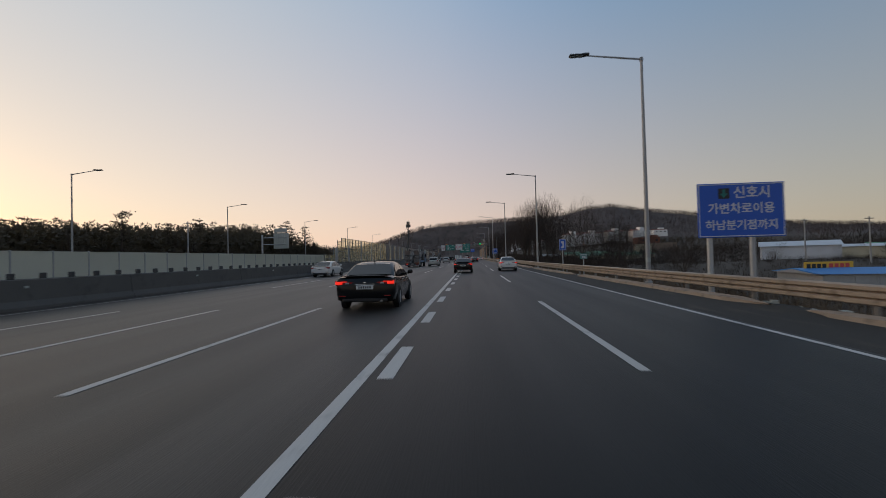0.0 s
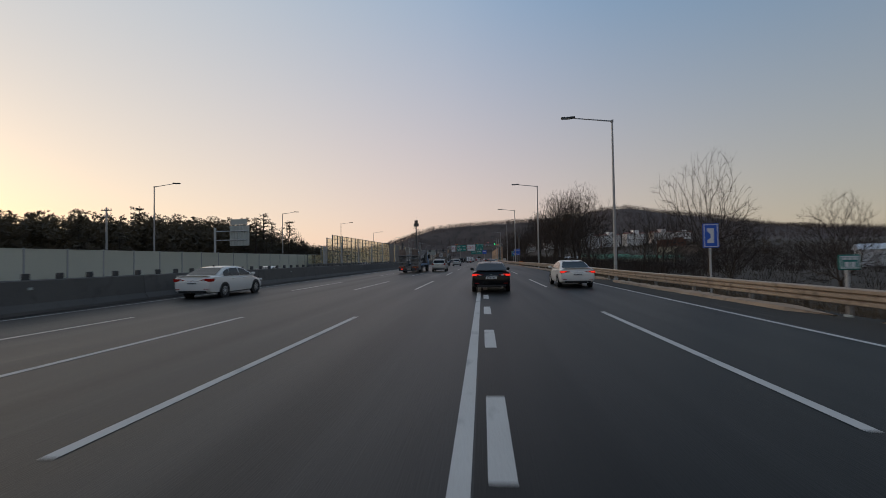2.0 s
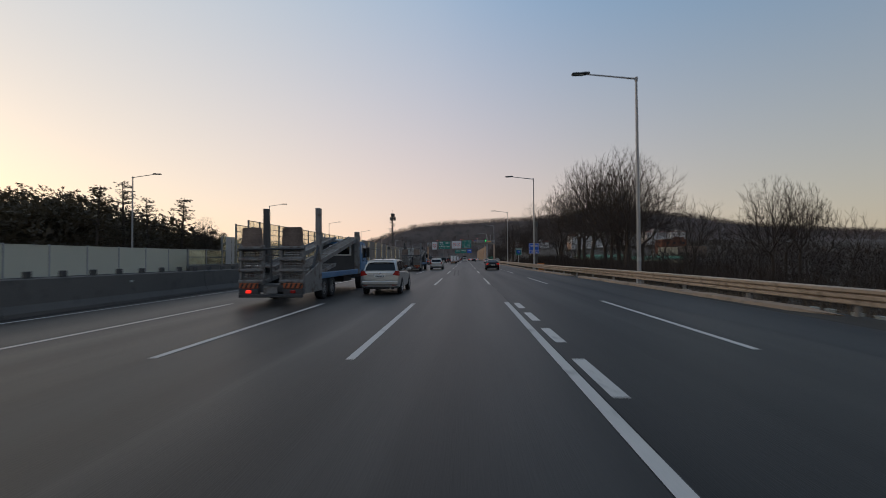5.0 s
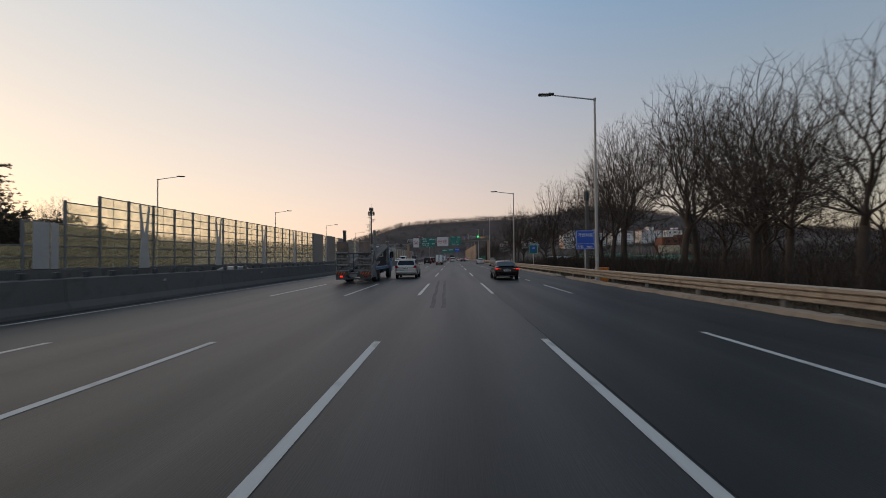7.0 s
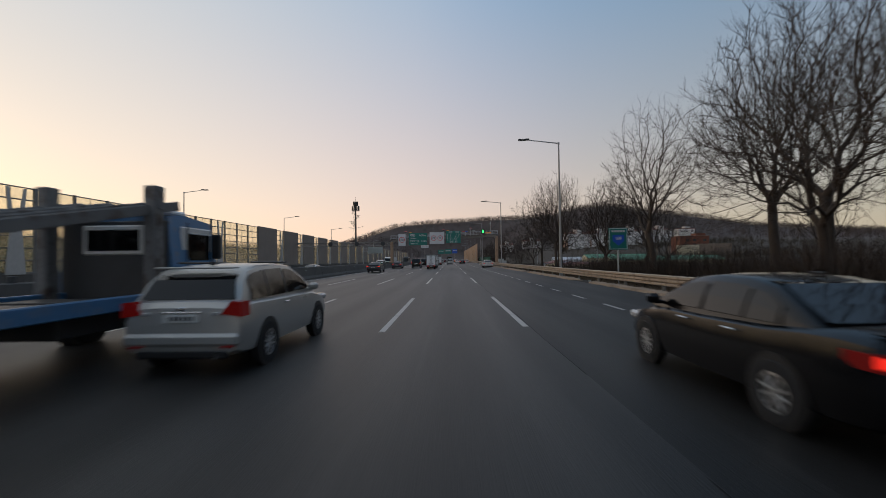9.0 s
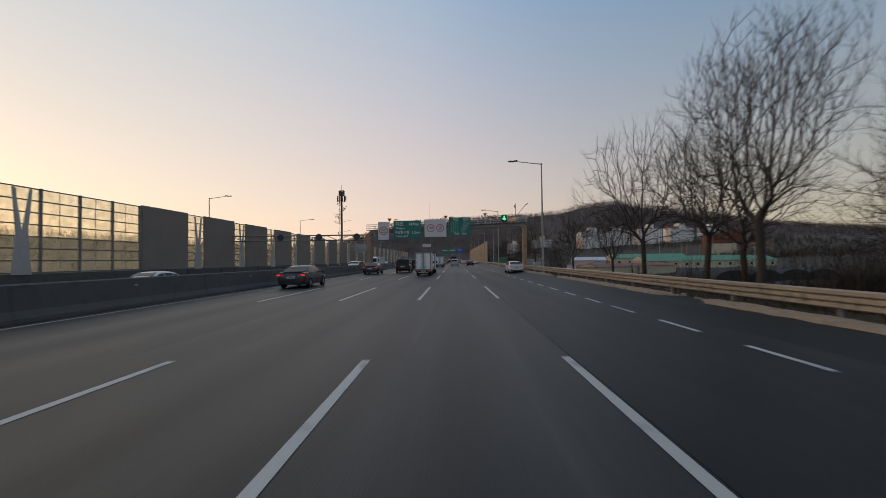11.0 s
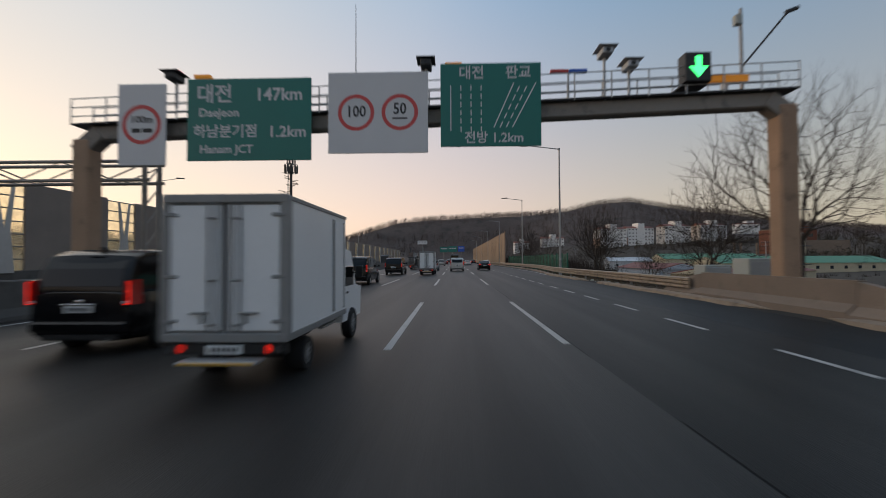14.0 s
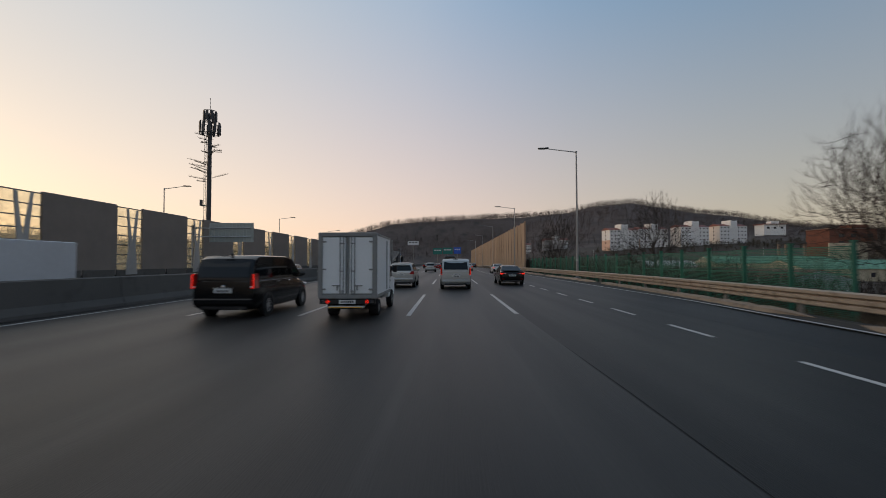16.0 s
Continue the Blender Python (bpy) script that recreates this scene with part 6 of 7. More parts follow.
def wheel(parent, x, y, r, w, side, rim="rim"):
    key = (r, w, rim)
    if key not in TWIST:
        bm = B()
        prof = [(0.62, -0.5), (0.93, -0.5), (1.0, -0.36), (1.0, 0.36), (0.93, 0.5), (0.62, 0.5)]
        n = 26
        rings = [[bm.verts.new((q * w, r * p * math.cos(2 * math.pi * k / n), r * p * math.sin(2 * math.pi * k / n))) for k in range(n)] for p, q in prof]
        for a, b in zip(rings, rings[1:] + rings[:1]):
            for k in range(n):
                bm.faces.new((a[k], a[(k + 1) % n], b[(k + 1) % n], b[k]))
        ty = mesh_of(bm, M["tyre"], "tyre", True)
        bm = B()
        tube(bm, (-0.1 * w, 0, 0), (0.24 * w, 0, 0), r * 0.63, n=24)
        tube(bm, (0.2 * w, 0, 0), (0.46 * w, 0, 0), r * 0.17, n=12)
        for k in range(10):
            box(bm, (0.37 * w, 0, r * 0.36), (0.16 * w, r * 0.09, r * 0.44), 0.005, pose(0, 0, 0, k * 36, 0, 0))
        lip = [[bm.verts.new((q * w, r * p * math.cos(2 * math.pi * k / n), r * p * math.sin(2 * math.pi * k / n))) for k in range(n)] for p, q in ((0.64, 0.44), (0.55, 0.47), (0.54, 0.36), (0.64, 0.36))]
        for a, b in zip(lip, lip[1:] + lip[:1]):
            for k in range(n):
                bm.faces.new((a[k], a[(k + 1) % n], b[(k + 1) % n], b[k]))
        ri = mesh_of(bm, M[rim], "rim")
        TWIST[key] = (ty, ri)
    ty, ri = TWIST[key]
    t = part("wheel", ty, None, parent, "black tyre on a metal wheel", at=pose(x, y, r, 0, 0, 0 if side > 0 else 180))
    part("rim", ri, None, t)
    return t


def loft(bm, rings, cap=True):
    n = len(rings[0])
    vs = [[bm.verts.new(p) for p in ring] for ring in rings]
    for a, b in zip(vs, vs[1:]):
        for k in range(n):
            bm.faces.new((a[k], a[(k + 1) % n], b[(k + 1) % n], b[k]))
    if cap:
        bm.faces.new(vs[0]), bm.faces.new(vs[-1][::-1])


def hull_ring(y, hw, zb, zt):
    h = zt - zb
    half = [(0.0, zb), (0.80, zb), (0.95, zb + 0.05 * h + 0.02), (0.992, zb + 0.30 * h), (1.0, zb + 0.52 * h), (0.985, zb + 0.74 * h), (0.95, zb + 0.92 * h), (0.86, zb + 0.99 * h), (0.5, zt + 0.015), (0.0, zt + 0.02)]
    return [(hw * a, y, z) for a, z in half] + [(-hw * a, y, z) for a, z in half[-2:0:-1]]


SEDAN = dict(L=4.85, W=1.86, H=1.475, r=0.335, wy=(1.06, 3.86), belt=0.98,
             hull=[(0.0, 0.74, 0.40, 0.72), (0.03, 0.84, 0.33, 0.93), (0.10, 0.90, 0.28, 1.03), (0.35, 0.925, 0.24, 1.06), (0.75, 0.93, 0.22, 1.05), (1.3, 0.93, 0.20, 1.0), (2.4, 0.93, 0.20, 0.97), (3.3, 0.93, 0.20, 0.97), (3.8, 0.92, 0.20, 0.92), (4.35, 0.89, 0.22, 0.80), (4.7, 0.78, 0.27, 0.66), (4.85, 0.56, 0.36, 0.52)],
             top=[(0.62, 1.03), (0.95, 1.20), (1.35, 1.38), (1.8, 1.46), (2.4, 1.475), (2.9, 1.43), (3.35, 1.22), (3.8, 0.97)],
             lamp=[(0.52, 0.80), (0.90, 0.79), (0.915, 0.93), (0.62, 0.92), (0.36, 0.87)], lz=(0.80, 0.93), plate=0.72)
SUV = dict(L=4.73, W=1.845, H=1.68, r=0.36, wy=(0.95, 3.67), belt=1.08,
           hull=[(0.0, 0.78, 0.44, 0.78), (0.03, 0.86, 0.36, 1.02), (0.12, 0.905, 0.32, 1.10), (0.5, 0.92, 0.28, 1.12), (1.4, 0.92, 0.26, 1.10), (2.6, 0.92, 0.26, 1.08), (3.4, 0.92, 0.26, 1.06), (3.9, 0.9, 0.27, 0.98), (4.4, 0.86, 0.30, 0.86), (4.65, 0.74, 0.36, 0.72), (4.73, 0.55, 0.42, 0.6)],
           top=[(0.16, 1.10), (0.36, 1.42), (0.62, 1.60), (1.1, 1.665), (1.9, 1.68), (2.5, 1.64), (3.0, 1.42), (3.55, 1.06)],
           lamp=[(0.60, 0.94), (0.90, 0.90), (0.89, 1.12), (0.74, 1.13)], lz=(0.9, 1.12), plate=0.88)
VAN = dict(L=5.12, W=1.92, H=1.93, r=0.345, wy=(1.0, 4.2), belt=1.18,
           hull=[(0.0, 0.84, 0.42, 0.80), (0.03, 0.91, 0.32, 1.12), (0.12, 0.95, 0.28, 1.2), (0.6, 0.96, 0.25, 1.2), (2.0, 0.96, 0.24, 1.2), (3.4, 0.96, 0.24, 1.18), (4.1, 0.95, 0.25, 1.08), (4.7, 0.9, 0.28, 0.9), (5.0, 0.78, 0.34, 0.72), (5.12, 0.6, 0.42, 0.58)],
           top=[(0.06, 1.2), (0.16, 1.55), (0.3, 1.8), (0.55, 1.9), (1.5, 1.93), (2.9, 1.92), (3.4, 1.84), (3.9, 1.5), (4.35, 1.1)],
           lamp=[(0.835, 0.92), (0.957, 0.92), (0.935, 1.37), (0.875, 1.36), (0.845, 1.26)], lz=(0.92, 1.38), plate=0.84)


def car(name, label, at, spec, colour, category="car", rz=0.0, lit=True, rim="rim", detail=True):
    s = spec
    t = thing(name, label, category, at, rz, group="traffic on the expressway")
    W, H, belt = s["W"] / 2, s["H"], s["belt"]
    bm = B()
    loft(bm, [hull_ring(y, hw * W / (0.93 if s is SEDAN else 0.92 if s is SUV else 0.96), zb, zt) for y, hw, zb, zt in s["hull"]])
    body = part("body", bm, colour, t, smooth=True)
    # cabin shell
    hb, hr = W * 0.90, W * (0.66 if s is SEDAN else 0.72 if s is SUV else 0.87)

    def half(z):
        k = (z - belt) / (H - belt)
        return hb + (hr - hb) * min(max(k, 0), 1) ** 1.25
    rings = []
    for y, z in s["top"]:
        h2 = half(z)
        zz = max(z, belt + 0.03)
        rings.append([(-hb, y, belt - 0.06), (-half((belt + zz) / 2), y, (belt + zz) / 2), (-h2, y, zz - 0.03), (-h2 * 0.9, y, zz), (-h2 * 0.45, y, zz + 0.018), (h2 * 0.45, y, zz + 0.018), (h2 * 0.9, y, zz), (h2, y, zz - 0.03), (half((belt + zz) / 2), y, (belt + zz) / 2), (hb, y, belt - 0.06)])
    bm = B(); loft(bm, rings)
    part("cabin", bm, colour, t, smooth=True)

    def glass(nm, quads, off):
        bm = B()
        for q in quads:
            vs = [Vector(p) for p in q]
            n = (vs[1] - vs[0]).cross(vs[2] - vs[0]).normalized()
            if n.dot(off) < 0:
                n = -n
            bm.faces.new([bm.verts.new(v + n * 0.012) for v in vs])
        bmesh.ops.remove_doubles(bm, verts=bm.verts, dist=0.02)
        return part(nm, bm, M["tint"], t, "dark tinted glass")
    tp = s["top"]
    nback = 3 if s is SEDAN else 2
    rw = []
    for (ya, za), (yb, zb) in zip(tp[:nback], tp[1:nback + 1]):
        za2, zb2 = za + (0.03 if ya == tp[0][0] else 0), zb - (0.05 if yb == tp[nback][0] else 0)
        rw.append([(-half(za) * 0.88, ya, za2 + 0.018), (half(za) * 0.88, ya, za2 + 0.018), (half(zb) * 0.86, yb, zb2 + 0.018), (-half(zb) * 0.86, yb, zb2 + 0.018)])
    glass("rear_window", rw, Vector((0, -1, 0.6)))
    fw = []
    for (ya, za), (yb, zb) in zip(tp[-3:-1], tp[-2:]):
        fw.append([(-half(za) * 0.88, ya, za), (half(za) * 0.88, ya, za), (half(zb) * 0.9, yb, zb + 0.03), (-half(zb) * 0.9, yb, zb + 0.03)])
    glass("windscreen", fw, Vector((0, 1, 0.6)))

    def top_at(y):
        return lerp(y, [p[0] for p in tp], [p[1] for p in tp])
    cuts = {1.475: (1.12, 1.62, 2.42, 2.5, 3.42), 1.68: (0.5, 1.15, 1.95, 2.03, 3.18), 1.93: (0.3, 1.55, 1.63, 2.85, 2.93, 4.0)}[H]
    pairs = [(cuts[0], cuts[1]), (cuts[1] + 0.05, cuts[2]), (cuts[3], cuts[4])] if H < 1.9 else [(cuts[0], cuts[1]), (cuts[2], cuts[3]), (cuts[4], cuts[5])]
    for sgn in (-1, 1):
        for ya, yb in pairs:
            qs = []
            ys = np.linspace(ya, yb, 5)
            for y0, y1 in zip(ys[:-1], ys[1:]):
                z0, z1 = max(top_at(y0) - 0.09, belt + 0.05), max(top_at(y1) - 0.09, belt + 0.05)
                zl = belt + 0.035
                mid0, mid1 = (zl + z0) / 2, (zl + z1) / 2
                qs.append([(sgn * half(zl), y0, zl), (sgn * half(zl), y1, zl), (sgn * half(mid1), y1, mid1), (sgn * half(mid0), y0, mid0)])
                qs.append([(sgn * half(mid0), y0, mid0), (sgn * half(mid1), y1, mid1), (sgn * half(z1), y1, z1), (sgn * half(z0), y0, z0)])
            glass("side_window", qs, Vector((sgn, 0, 0.2)))
        # wheels, mirrors, handles; dark discs paint the shade of wheel wells that aren't cut
        for wy in s["wy"]:
            bm = B(); tube(bm, (sgn * (W - 0.13), wy, s["r"] + 0.01), (sgn * (W + 0.004), wy, s["r"] + 0.01), s["r"] * 1.17, n=28)
            part("wheel_arch", bm, M["trim"], t)
            wheel(t, sgn * (W - 0.085), wy, s["r"], 0.21, sgn, rim)
        bm = B(); box(bm, (sgn * (W + 0.07), tp[-2][0] + 0.1, belt + 0.09), (0.2, 0.14, 0.15), 0.045); box(bm, (sgn * (W - 0.06), tp[-2][0] + 0.12, belt + 0.03), (0.2, 0.07, 0.05), 0.01)
        part("mirror", bm, colour if s is not VAN else M["trim"], t)
        if detail:
            for y in (1.75, 2.75):
                bm = B(); box(bm, (sgn * (W + 0.005), y, belt - 0.11), (0.035, 0.2, 0.03), 0.01)
                part("door_handle", bm, M["chrome"] if colour is not M["white"] else colour, t)
        # lamps at the tail
        bm = B(); slab(bm, [(sgn * x * W / (0.93 if s is SEDAN else 0.92 if s is SUV else 0.96), z) for x, z in s["lamp"]], -0.005 if s is not SEDAN else 0.015, 0.3)
        lamp = part("tail_lamp", bm, M["taillamp"], t, "lit red tail lamp" if lit else "red tail lamp")
        if lit:
            yf = -0.012 if s is not SEDAN else 0.008
            k = W / (0.93 if s is SEDAN else 0.92 if s is SUV else 0.96)
            if s is VAN:
                strips = [((0.905, 1.335), (0.05, 0.018)), ((0.934, 1.14), (0.018, 0.38)), ((0.892, 0.94), (0.09, 0.02)), ((0.91, 1.16), (0.04, 0.014))]
            elif s is SUV:
                strips = [((0.82, 0.98), (0.12, 0.1)), ((0.84, 1.08), (0.08, 0.04))]
            else:
                strips = [((0.80, 0.855), (0.22, 0.075)), ((0.66, 0.895), (0.2, 0.02)), ((0.88, 0.9), (0.05, 0.03))]
            for (cx, cz), (wx, hz) in strips:
                bm = B(); box(bm, (sgn * cx * k, yf, cz), (wx, 0.02, hz), 0.006)
                part("lit_segment", bm, M["brakelamp"], lamp)
        if detail:
            bm = B(); box(bm, (sgn * W * 0.58 if H < 1.9 else sgn * W * 0.9, -0.012 if s is not SEDAN else 0.008, s["lz"][0] + 0.05), (0.12 if H < 1.9 else 0.08, 0.02, 0.05), 0.008)
            part("reverse_lens", bm, M["headlamp"], lamp)
            bm = B(); box(bm, (sgn * W * 0.74, 0.0, 0.46), (0.2, 0.04, 0.028), 0.008); part("reflector", bm, M["taillamp"], t)
    bm = B(); box(bm, (0, -0.002, s["plate"]), (0.53, 0.03, 0.12), 0.006); pl = part("number_plate", bm, M["plate"], t)
    bars(pl, M["signblack"], -0.19, s["plate"], 6, 0.042, 0.065, 0.026, -0.019)
    bm = B(); box(bm, (0, 0.05, 0.34), (W * 1.5, 0.1, 0.13), 0.03); part("valance", bm, M["trim"], t)
    if detail:
        bm = B(); tube(bm, (W * 0.55, 0.0, 0.31), (W * 0.55, 0.14, 0.31), 0.042, n=12); part("exhaust", bm, M["chrome"], t)
        bm = B(); bmesh.ops.create_uvsphere(bm, u_segments=14, v_segments=6, radius=1, matrix=Matrix.Translation((0, 0.005 if s is not SEDAN else 0.028, s["plate"] + 0.14)) @ Matrix.Diagonal((0.065, 0.012, 0.035, 1))); part("badge", bm, M["chrome"], t)
        bm = B(); box(bm, (0, tp[2][0] + 0.25, H + 0.02), (0.05, 0.13, 0.07), 0.015); part("fin_antenna", bm, M["trim"], t)
        bm = B(); box(bm, (0, -0.004 if s is not SEDAN else 0.02, s["plate"] + 0.09), (0.62, 0.03, 0.022), 0.006); part("trim_strip", bm, M["chrome"], t)
    if s is SEDAN and detail:
        bm = B(); box(bm, (0, 0.10, 1.065), (W * 1.62, 0.2, 0.028), 0.012); part("boot_lip", bm, colour, t)
    if s is VAN:
        bm = B(); box(bm, (0, 0.0, 0.52), (W * 1.86, 0.1, 0.2), 0.04); part("bumper", bm, colour, t)
        bm = B(); box(bm, (0.12, 0.14, 1.33), (0.5, 0.02, 0.02), 0.005); part("wiper", bm, M["trim"], t)
        bm = B(); box(bm, (0, 0.2, 1.9), (0.3, 0.04, 0.03), 0.01); part("high_brake_lamp", bm, M["trim"], t)
    if s is SUV:
        bm = B(); box(bm, (0, 0.0, 0.56), (W * 1.9, 0.1, 0.2), 0.05); part("bumper", bm, colour, t)
        bm = B(); box(bm, (0, 0.42, 1.63), (W * 1.3, 0.26, 0.03), 0.01); part("roof_spoiler", bm, colour, t)
        for sgn in (-1, 1):
            bm = B(); tube(bm, (sgn * W * 0.66, 0.9, 1.71), (sgn * W * 0.66, 2.5, 1.7), 0.018, n=6); part("roof_rail", bm, M["trim"], t)
    for sgn in (-1, 1):
        fy = s["L"]
        bm = B(); box(bm, (sgn * W * 0.72, fy - 0.28, 0.68 if H < 1.6 else 0.84), (0.34, 0.34, 0.14), 0.04); part("headlamp", bm, M["headlamp"], t)
    return t


car("sedan", "glossy black fastback sedan with red tail lamps lit", (0.6, 42.6, 0), SEDAN, M["black"])
car("sedan", "white sedan with bright red tail lamps beside the guard rail", (5.3, 45.5, 0), SEDAN, M["white"], rz=-1)
car("sedan", "white sedan in the lane beside the median", (-13.0, 40.2, 0), SEDAN, M["white"], lit=False)
silver_suv = car("sport_utility", "silver sport utility car with dark rear glass", (-5.9, 122.0, 0), SUV, M["silver"], lit=False)
copy_thing(silver_suv, pose(-5.6, 78.3, 0))
car("sedan", "slate grey fastback sedan beside the median", (-12.5, 175.0, 0), SEDAN, M["grey"])
car("sedan", "silver-white sedan in the exit lane", (5.6, 200.0, 0), SEDAN, M["white"])
car("sedan", "slate grey sedan short of the gantry beside the median", (-12.5, 201.0, 0), SEDAN, M["grey"])
car("sedan", "black sedan with tail lamps lit beside the signal lane line", (2.3, 119.0, 0), SEDAN, M["black"])
car("sedan", "glossy black fastback sedan braking beside the solid line", (-1.8, 13.0, 0), SEDAN, M["black"], rz=1.5)
car("minivan", "silver minivan with tall red tail lamps", (-1.82, 260.2, 0), VAN, M["silver"], "van")
car("sedan", "black sedan with tail lamps lit in the signal lane", (2.5, 265.5, 0), SEDAN, M["black"])
black_van = car("minivan", "black minivan with bright red tail lamps", (-9.0, 246.0, 0), VAN, M["black"], "van")
for y in (206.0, 227.0):
    copy_thing(black_van, pose(-9.0, y, 0))
car("sport_utility", "silver sport utility car beyond the gantry", (-5.5, 262.0, 0), SUV, M["silver"], lit=False)
car("sport_utility", "silver sport utility car far ahead", (-5.6, 309, 0), SUV, M["silver"], lit=False, detail=False)
car("sedan", "white sedan with tail lamps lit far ahead", (1.7, 322, 0), SEDAN, M["white"], detail=False)
car("sedan", "dark red sedan far ahead", (-5.2, 342, 0), SEDAN, M["red"], detail=False)
car("sedan", "white sedan far ahead beside the median", (-12.4, 332, 0), SEDAN, M["white"], detail=False)
car("sedan", "black sedan far ahead in the second lane", (-8.8, 356, 0), SEDAN, M["black"], detail=False)
car("taxi", "orange taxi with tail lamps lit far ahead", (1.6, 362, 0), SEDAN, M["orange"], detail=False)
car("sport_utility", "black sport utility car far ahead", (-1.8, 392, 0), SUV, M["black"], detail=False)
car("sedan", "white sedan far ahead in the exit lane", (5.4, 300, 0), SEDAN, M["white"], detail=False)
for x, y, sp, c, lab in ((-9.0, 404, SEDAN, "white", "white sedan in the far queue"), (-5.3, 418, SUV, "black", "black car in the far queue"), (-12.6, 348, SEDAN, "silver", "silver sedan beside the median far ahead"), (-12.7, 430, SEDAN, "grey", "grey sedan in the far queue"), (-1.9, 446, SEDAN, "white", "white sedan in the far queue"), (1.8, 410, SUV, "silver", "silver car in the far queue"), (5.6, 372, SEDAN, "black", "black sedan in the exit lane far ahead"), (-5.5, 460, VAN, "white", "white van in the far queue")):
    car("queued_car", lab, (x, y, 0), sp, M[c], detail=False)
for x, y, sp, c, lab in ((-20.5, 64, SEDAN, "white", "white sedan on the opposite carriageway"), (-20.0, 97, SEDAN, "silver", "silver car on the opposite carriageway"), (-19.0, 121, SEDAN, "grey", "grey sedan on the opposite carriageway"), (-20.5, 176, SEDAN, "white", "white sedan on the opposite carriageway"), (-22.9, 275, SEDAN, "silver", "silver sedan on the opposite carriageway"), (-19.0, 224, VAN, "white", "white van on the opposite carriageway"), (-26, 300, SUV, "white", "white car on the opposite carriageway")):
    car("oncoming_car", lab, (x, y, -0.25), sp, M[c], rz=180, lit=False, detail=False)


# ---- small white box truck ----
def box_truck(at, rz=0.0, label="white box truck with grey framed rear doors", detail=True):
    t = thing("box_truck", label, "truck", at, rz, group="traffic on the expressway")
    w, z0, z1, L = 1.74, 0.64, 2.58, 2.95
    bm = B(); box(bm, (0, L / 2 + 0.05, (z0 + z1) / 2), (w, L, z1 - z0), 0.015); part("cargo_box", bm, M["boxwhite"], t)
    for sgn in (-1, 1):
        bm = B(); box(bm, (sgn * (w / 2 - 0.045), 0.0, (z0 + z1) / 2), (0.13, 0.12, z1 - z0 + 0.02), 0.012); part("corner_post", bm, M["framegrey"], t)
        bm = B(); box(bm, (sgn * (w / 2 + 0.002), L / 2 + 0.05, z0 + 0.03), (0.03, L, 0.1), 0.006); part("sill_rail", bm, M["framegrey"], t)
        bm = B(); box(bm, (sgn * (w / 2 + 0.002), L / 2 + 0.05, z1 - 0.02), (0.03, L, 0.06), 0.006); part("top_rail", bm, M["framegrey"], t)
        door = None
        bm = B(); box(bm, (sgn * 0.41, -0.02, (z0 + z1) / 2), (0.69, 0.04, z1 - z0 - 0.24), 0.01); door = part("rear_door", bm, M["boxwhite"], t)
        bm = B(); box(bm, (sgn * 0.395, -0.002, (z0 + z1) / 2 + 0.02), (0.76, 0.03, z1 - z0 - 0.14), 0.01); part("door_frame", bm, M["framegrey"], t)
        for k in (0.12, 0.22):
            bm = B(); tube(bm, (sgn * k, -0.055, z0 + 0.1), (sgn * k, -0.055, z1 - 0.08), 0.014, n=8); part("lock_rod", bm, M["framegrey"], door)
        for z in (z0 + 0.25, z0 + 0.85, z1 - 0.25):
            bm = B(); box(bm, (sgn * 0.75, -0.05, z), (0.2, 0.03, 0.05), 0.01); part("hinge", bm, M["framegrey"], door)
            bm = B(); box(bm, (sgn * 0.17, -0.055, z - 0.05), (0.15, 0.03, 0.03), 0.006); part("rod_guide", bm, M["framegrey"], door)
        bm = B(); box(bm, (sgn * 0.33, -0.06, z0 + 0.36), (0.26, 0.03, 0.035), 0.006); box(bm, (sgn * 0.3, -0.06, z0 + 0.29), (0.04, 0.03, 0.14), 0.006); part("latch", bm, M["framegrey"], door)
        bm = B(); box(bm, (sgn * 0.45, -0.03, z1 - 0.03), (0.26, 0.04, 0.035), 0.006); part("marker_lamp", bm, M["taillamp"], t)
        bm = B(); tube(bm, (sgn * 0.6, -0.03, z0 - 0.12), (sgn * 0.6, 0.05, z0 - 0.12), 0.062, n=16); part("tail_lamp", bm, M["brakelamp"], t, "round lit red tail lamp")
        bm = B(); tube(bm, (sgn * 0.75, -0.03, z0 - 0.12), (sgn * 0.75, 0.05, z0 - 0.12), 0.058, n=16); part("reverse_lamp", bm, M["headlamp"], t)
        wheel(t, sgn * 0.66, 0.95, 0.265, 0.3, sgn, "framegrey")
        wheel(t, sgn * 0.76, 3.75, 0.33, 0.2, sgn, "framegrey")
        bm = B(); box(bm, (sgn * 0.94, 3.95, 1.45), (0.16, 0.08, 0.26), 0.02); box(bm, (sgn * 0.84, 3.95, 1.42), (0.16, 0.03, 0.03)); part("mirror", bm, M["trim"], t)
        bm = B(); box(bm, (sgn * 0.81, 3.55, 1.36), (0.03, 0.7, 0.42), 0.012, None); part("side_window", bm, M["tint"], t)
        bm = B(); box(bm, (sgn * 0.83, 3.32, 1.02), (0.02, 0.16, 0.04), 0.006); part("door_handle", bm, M["trim"], t)
        bm = B(); box(bm, (sgn * 0.7, 2.3, 0.5), (0.1, 0.8, 0.04), 0.01); part("side_guard", bm, M["galv"], t)
    bm = B(); box(bm, (0, 0.0, z0 + 0.03), (w - 0.01, 0.13, 0.12), 0.012); part("threshold", bm, M["framegrey"], t)
    bm = B(); box(bm, (0, 0.0, z1 - 0.03), (w - 0.01, 0.13, 0.12), 0.012); part("header", bm, M["framegrey"], t)
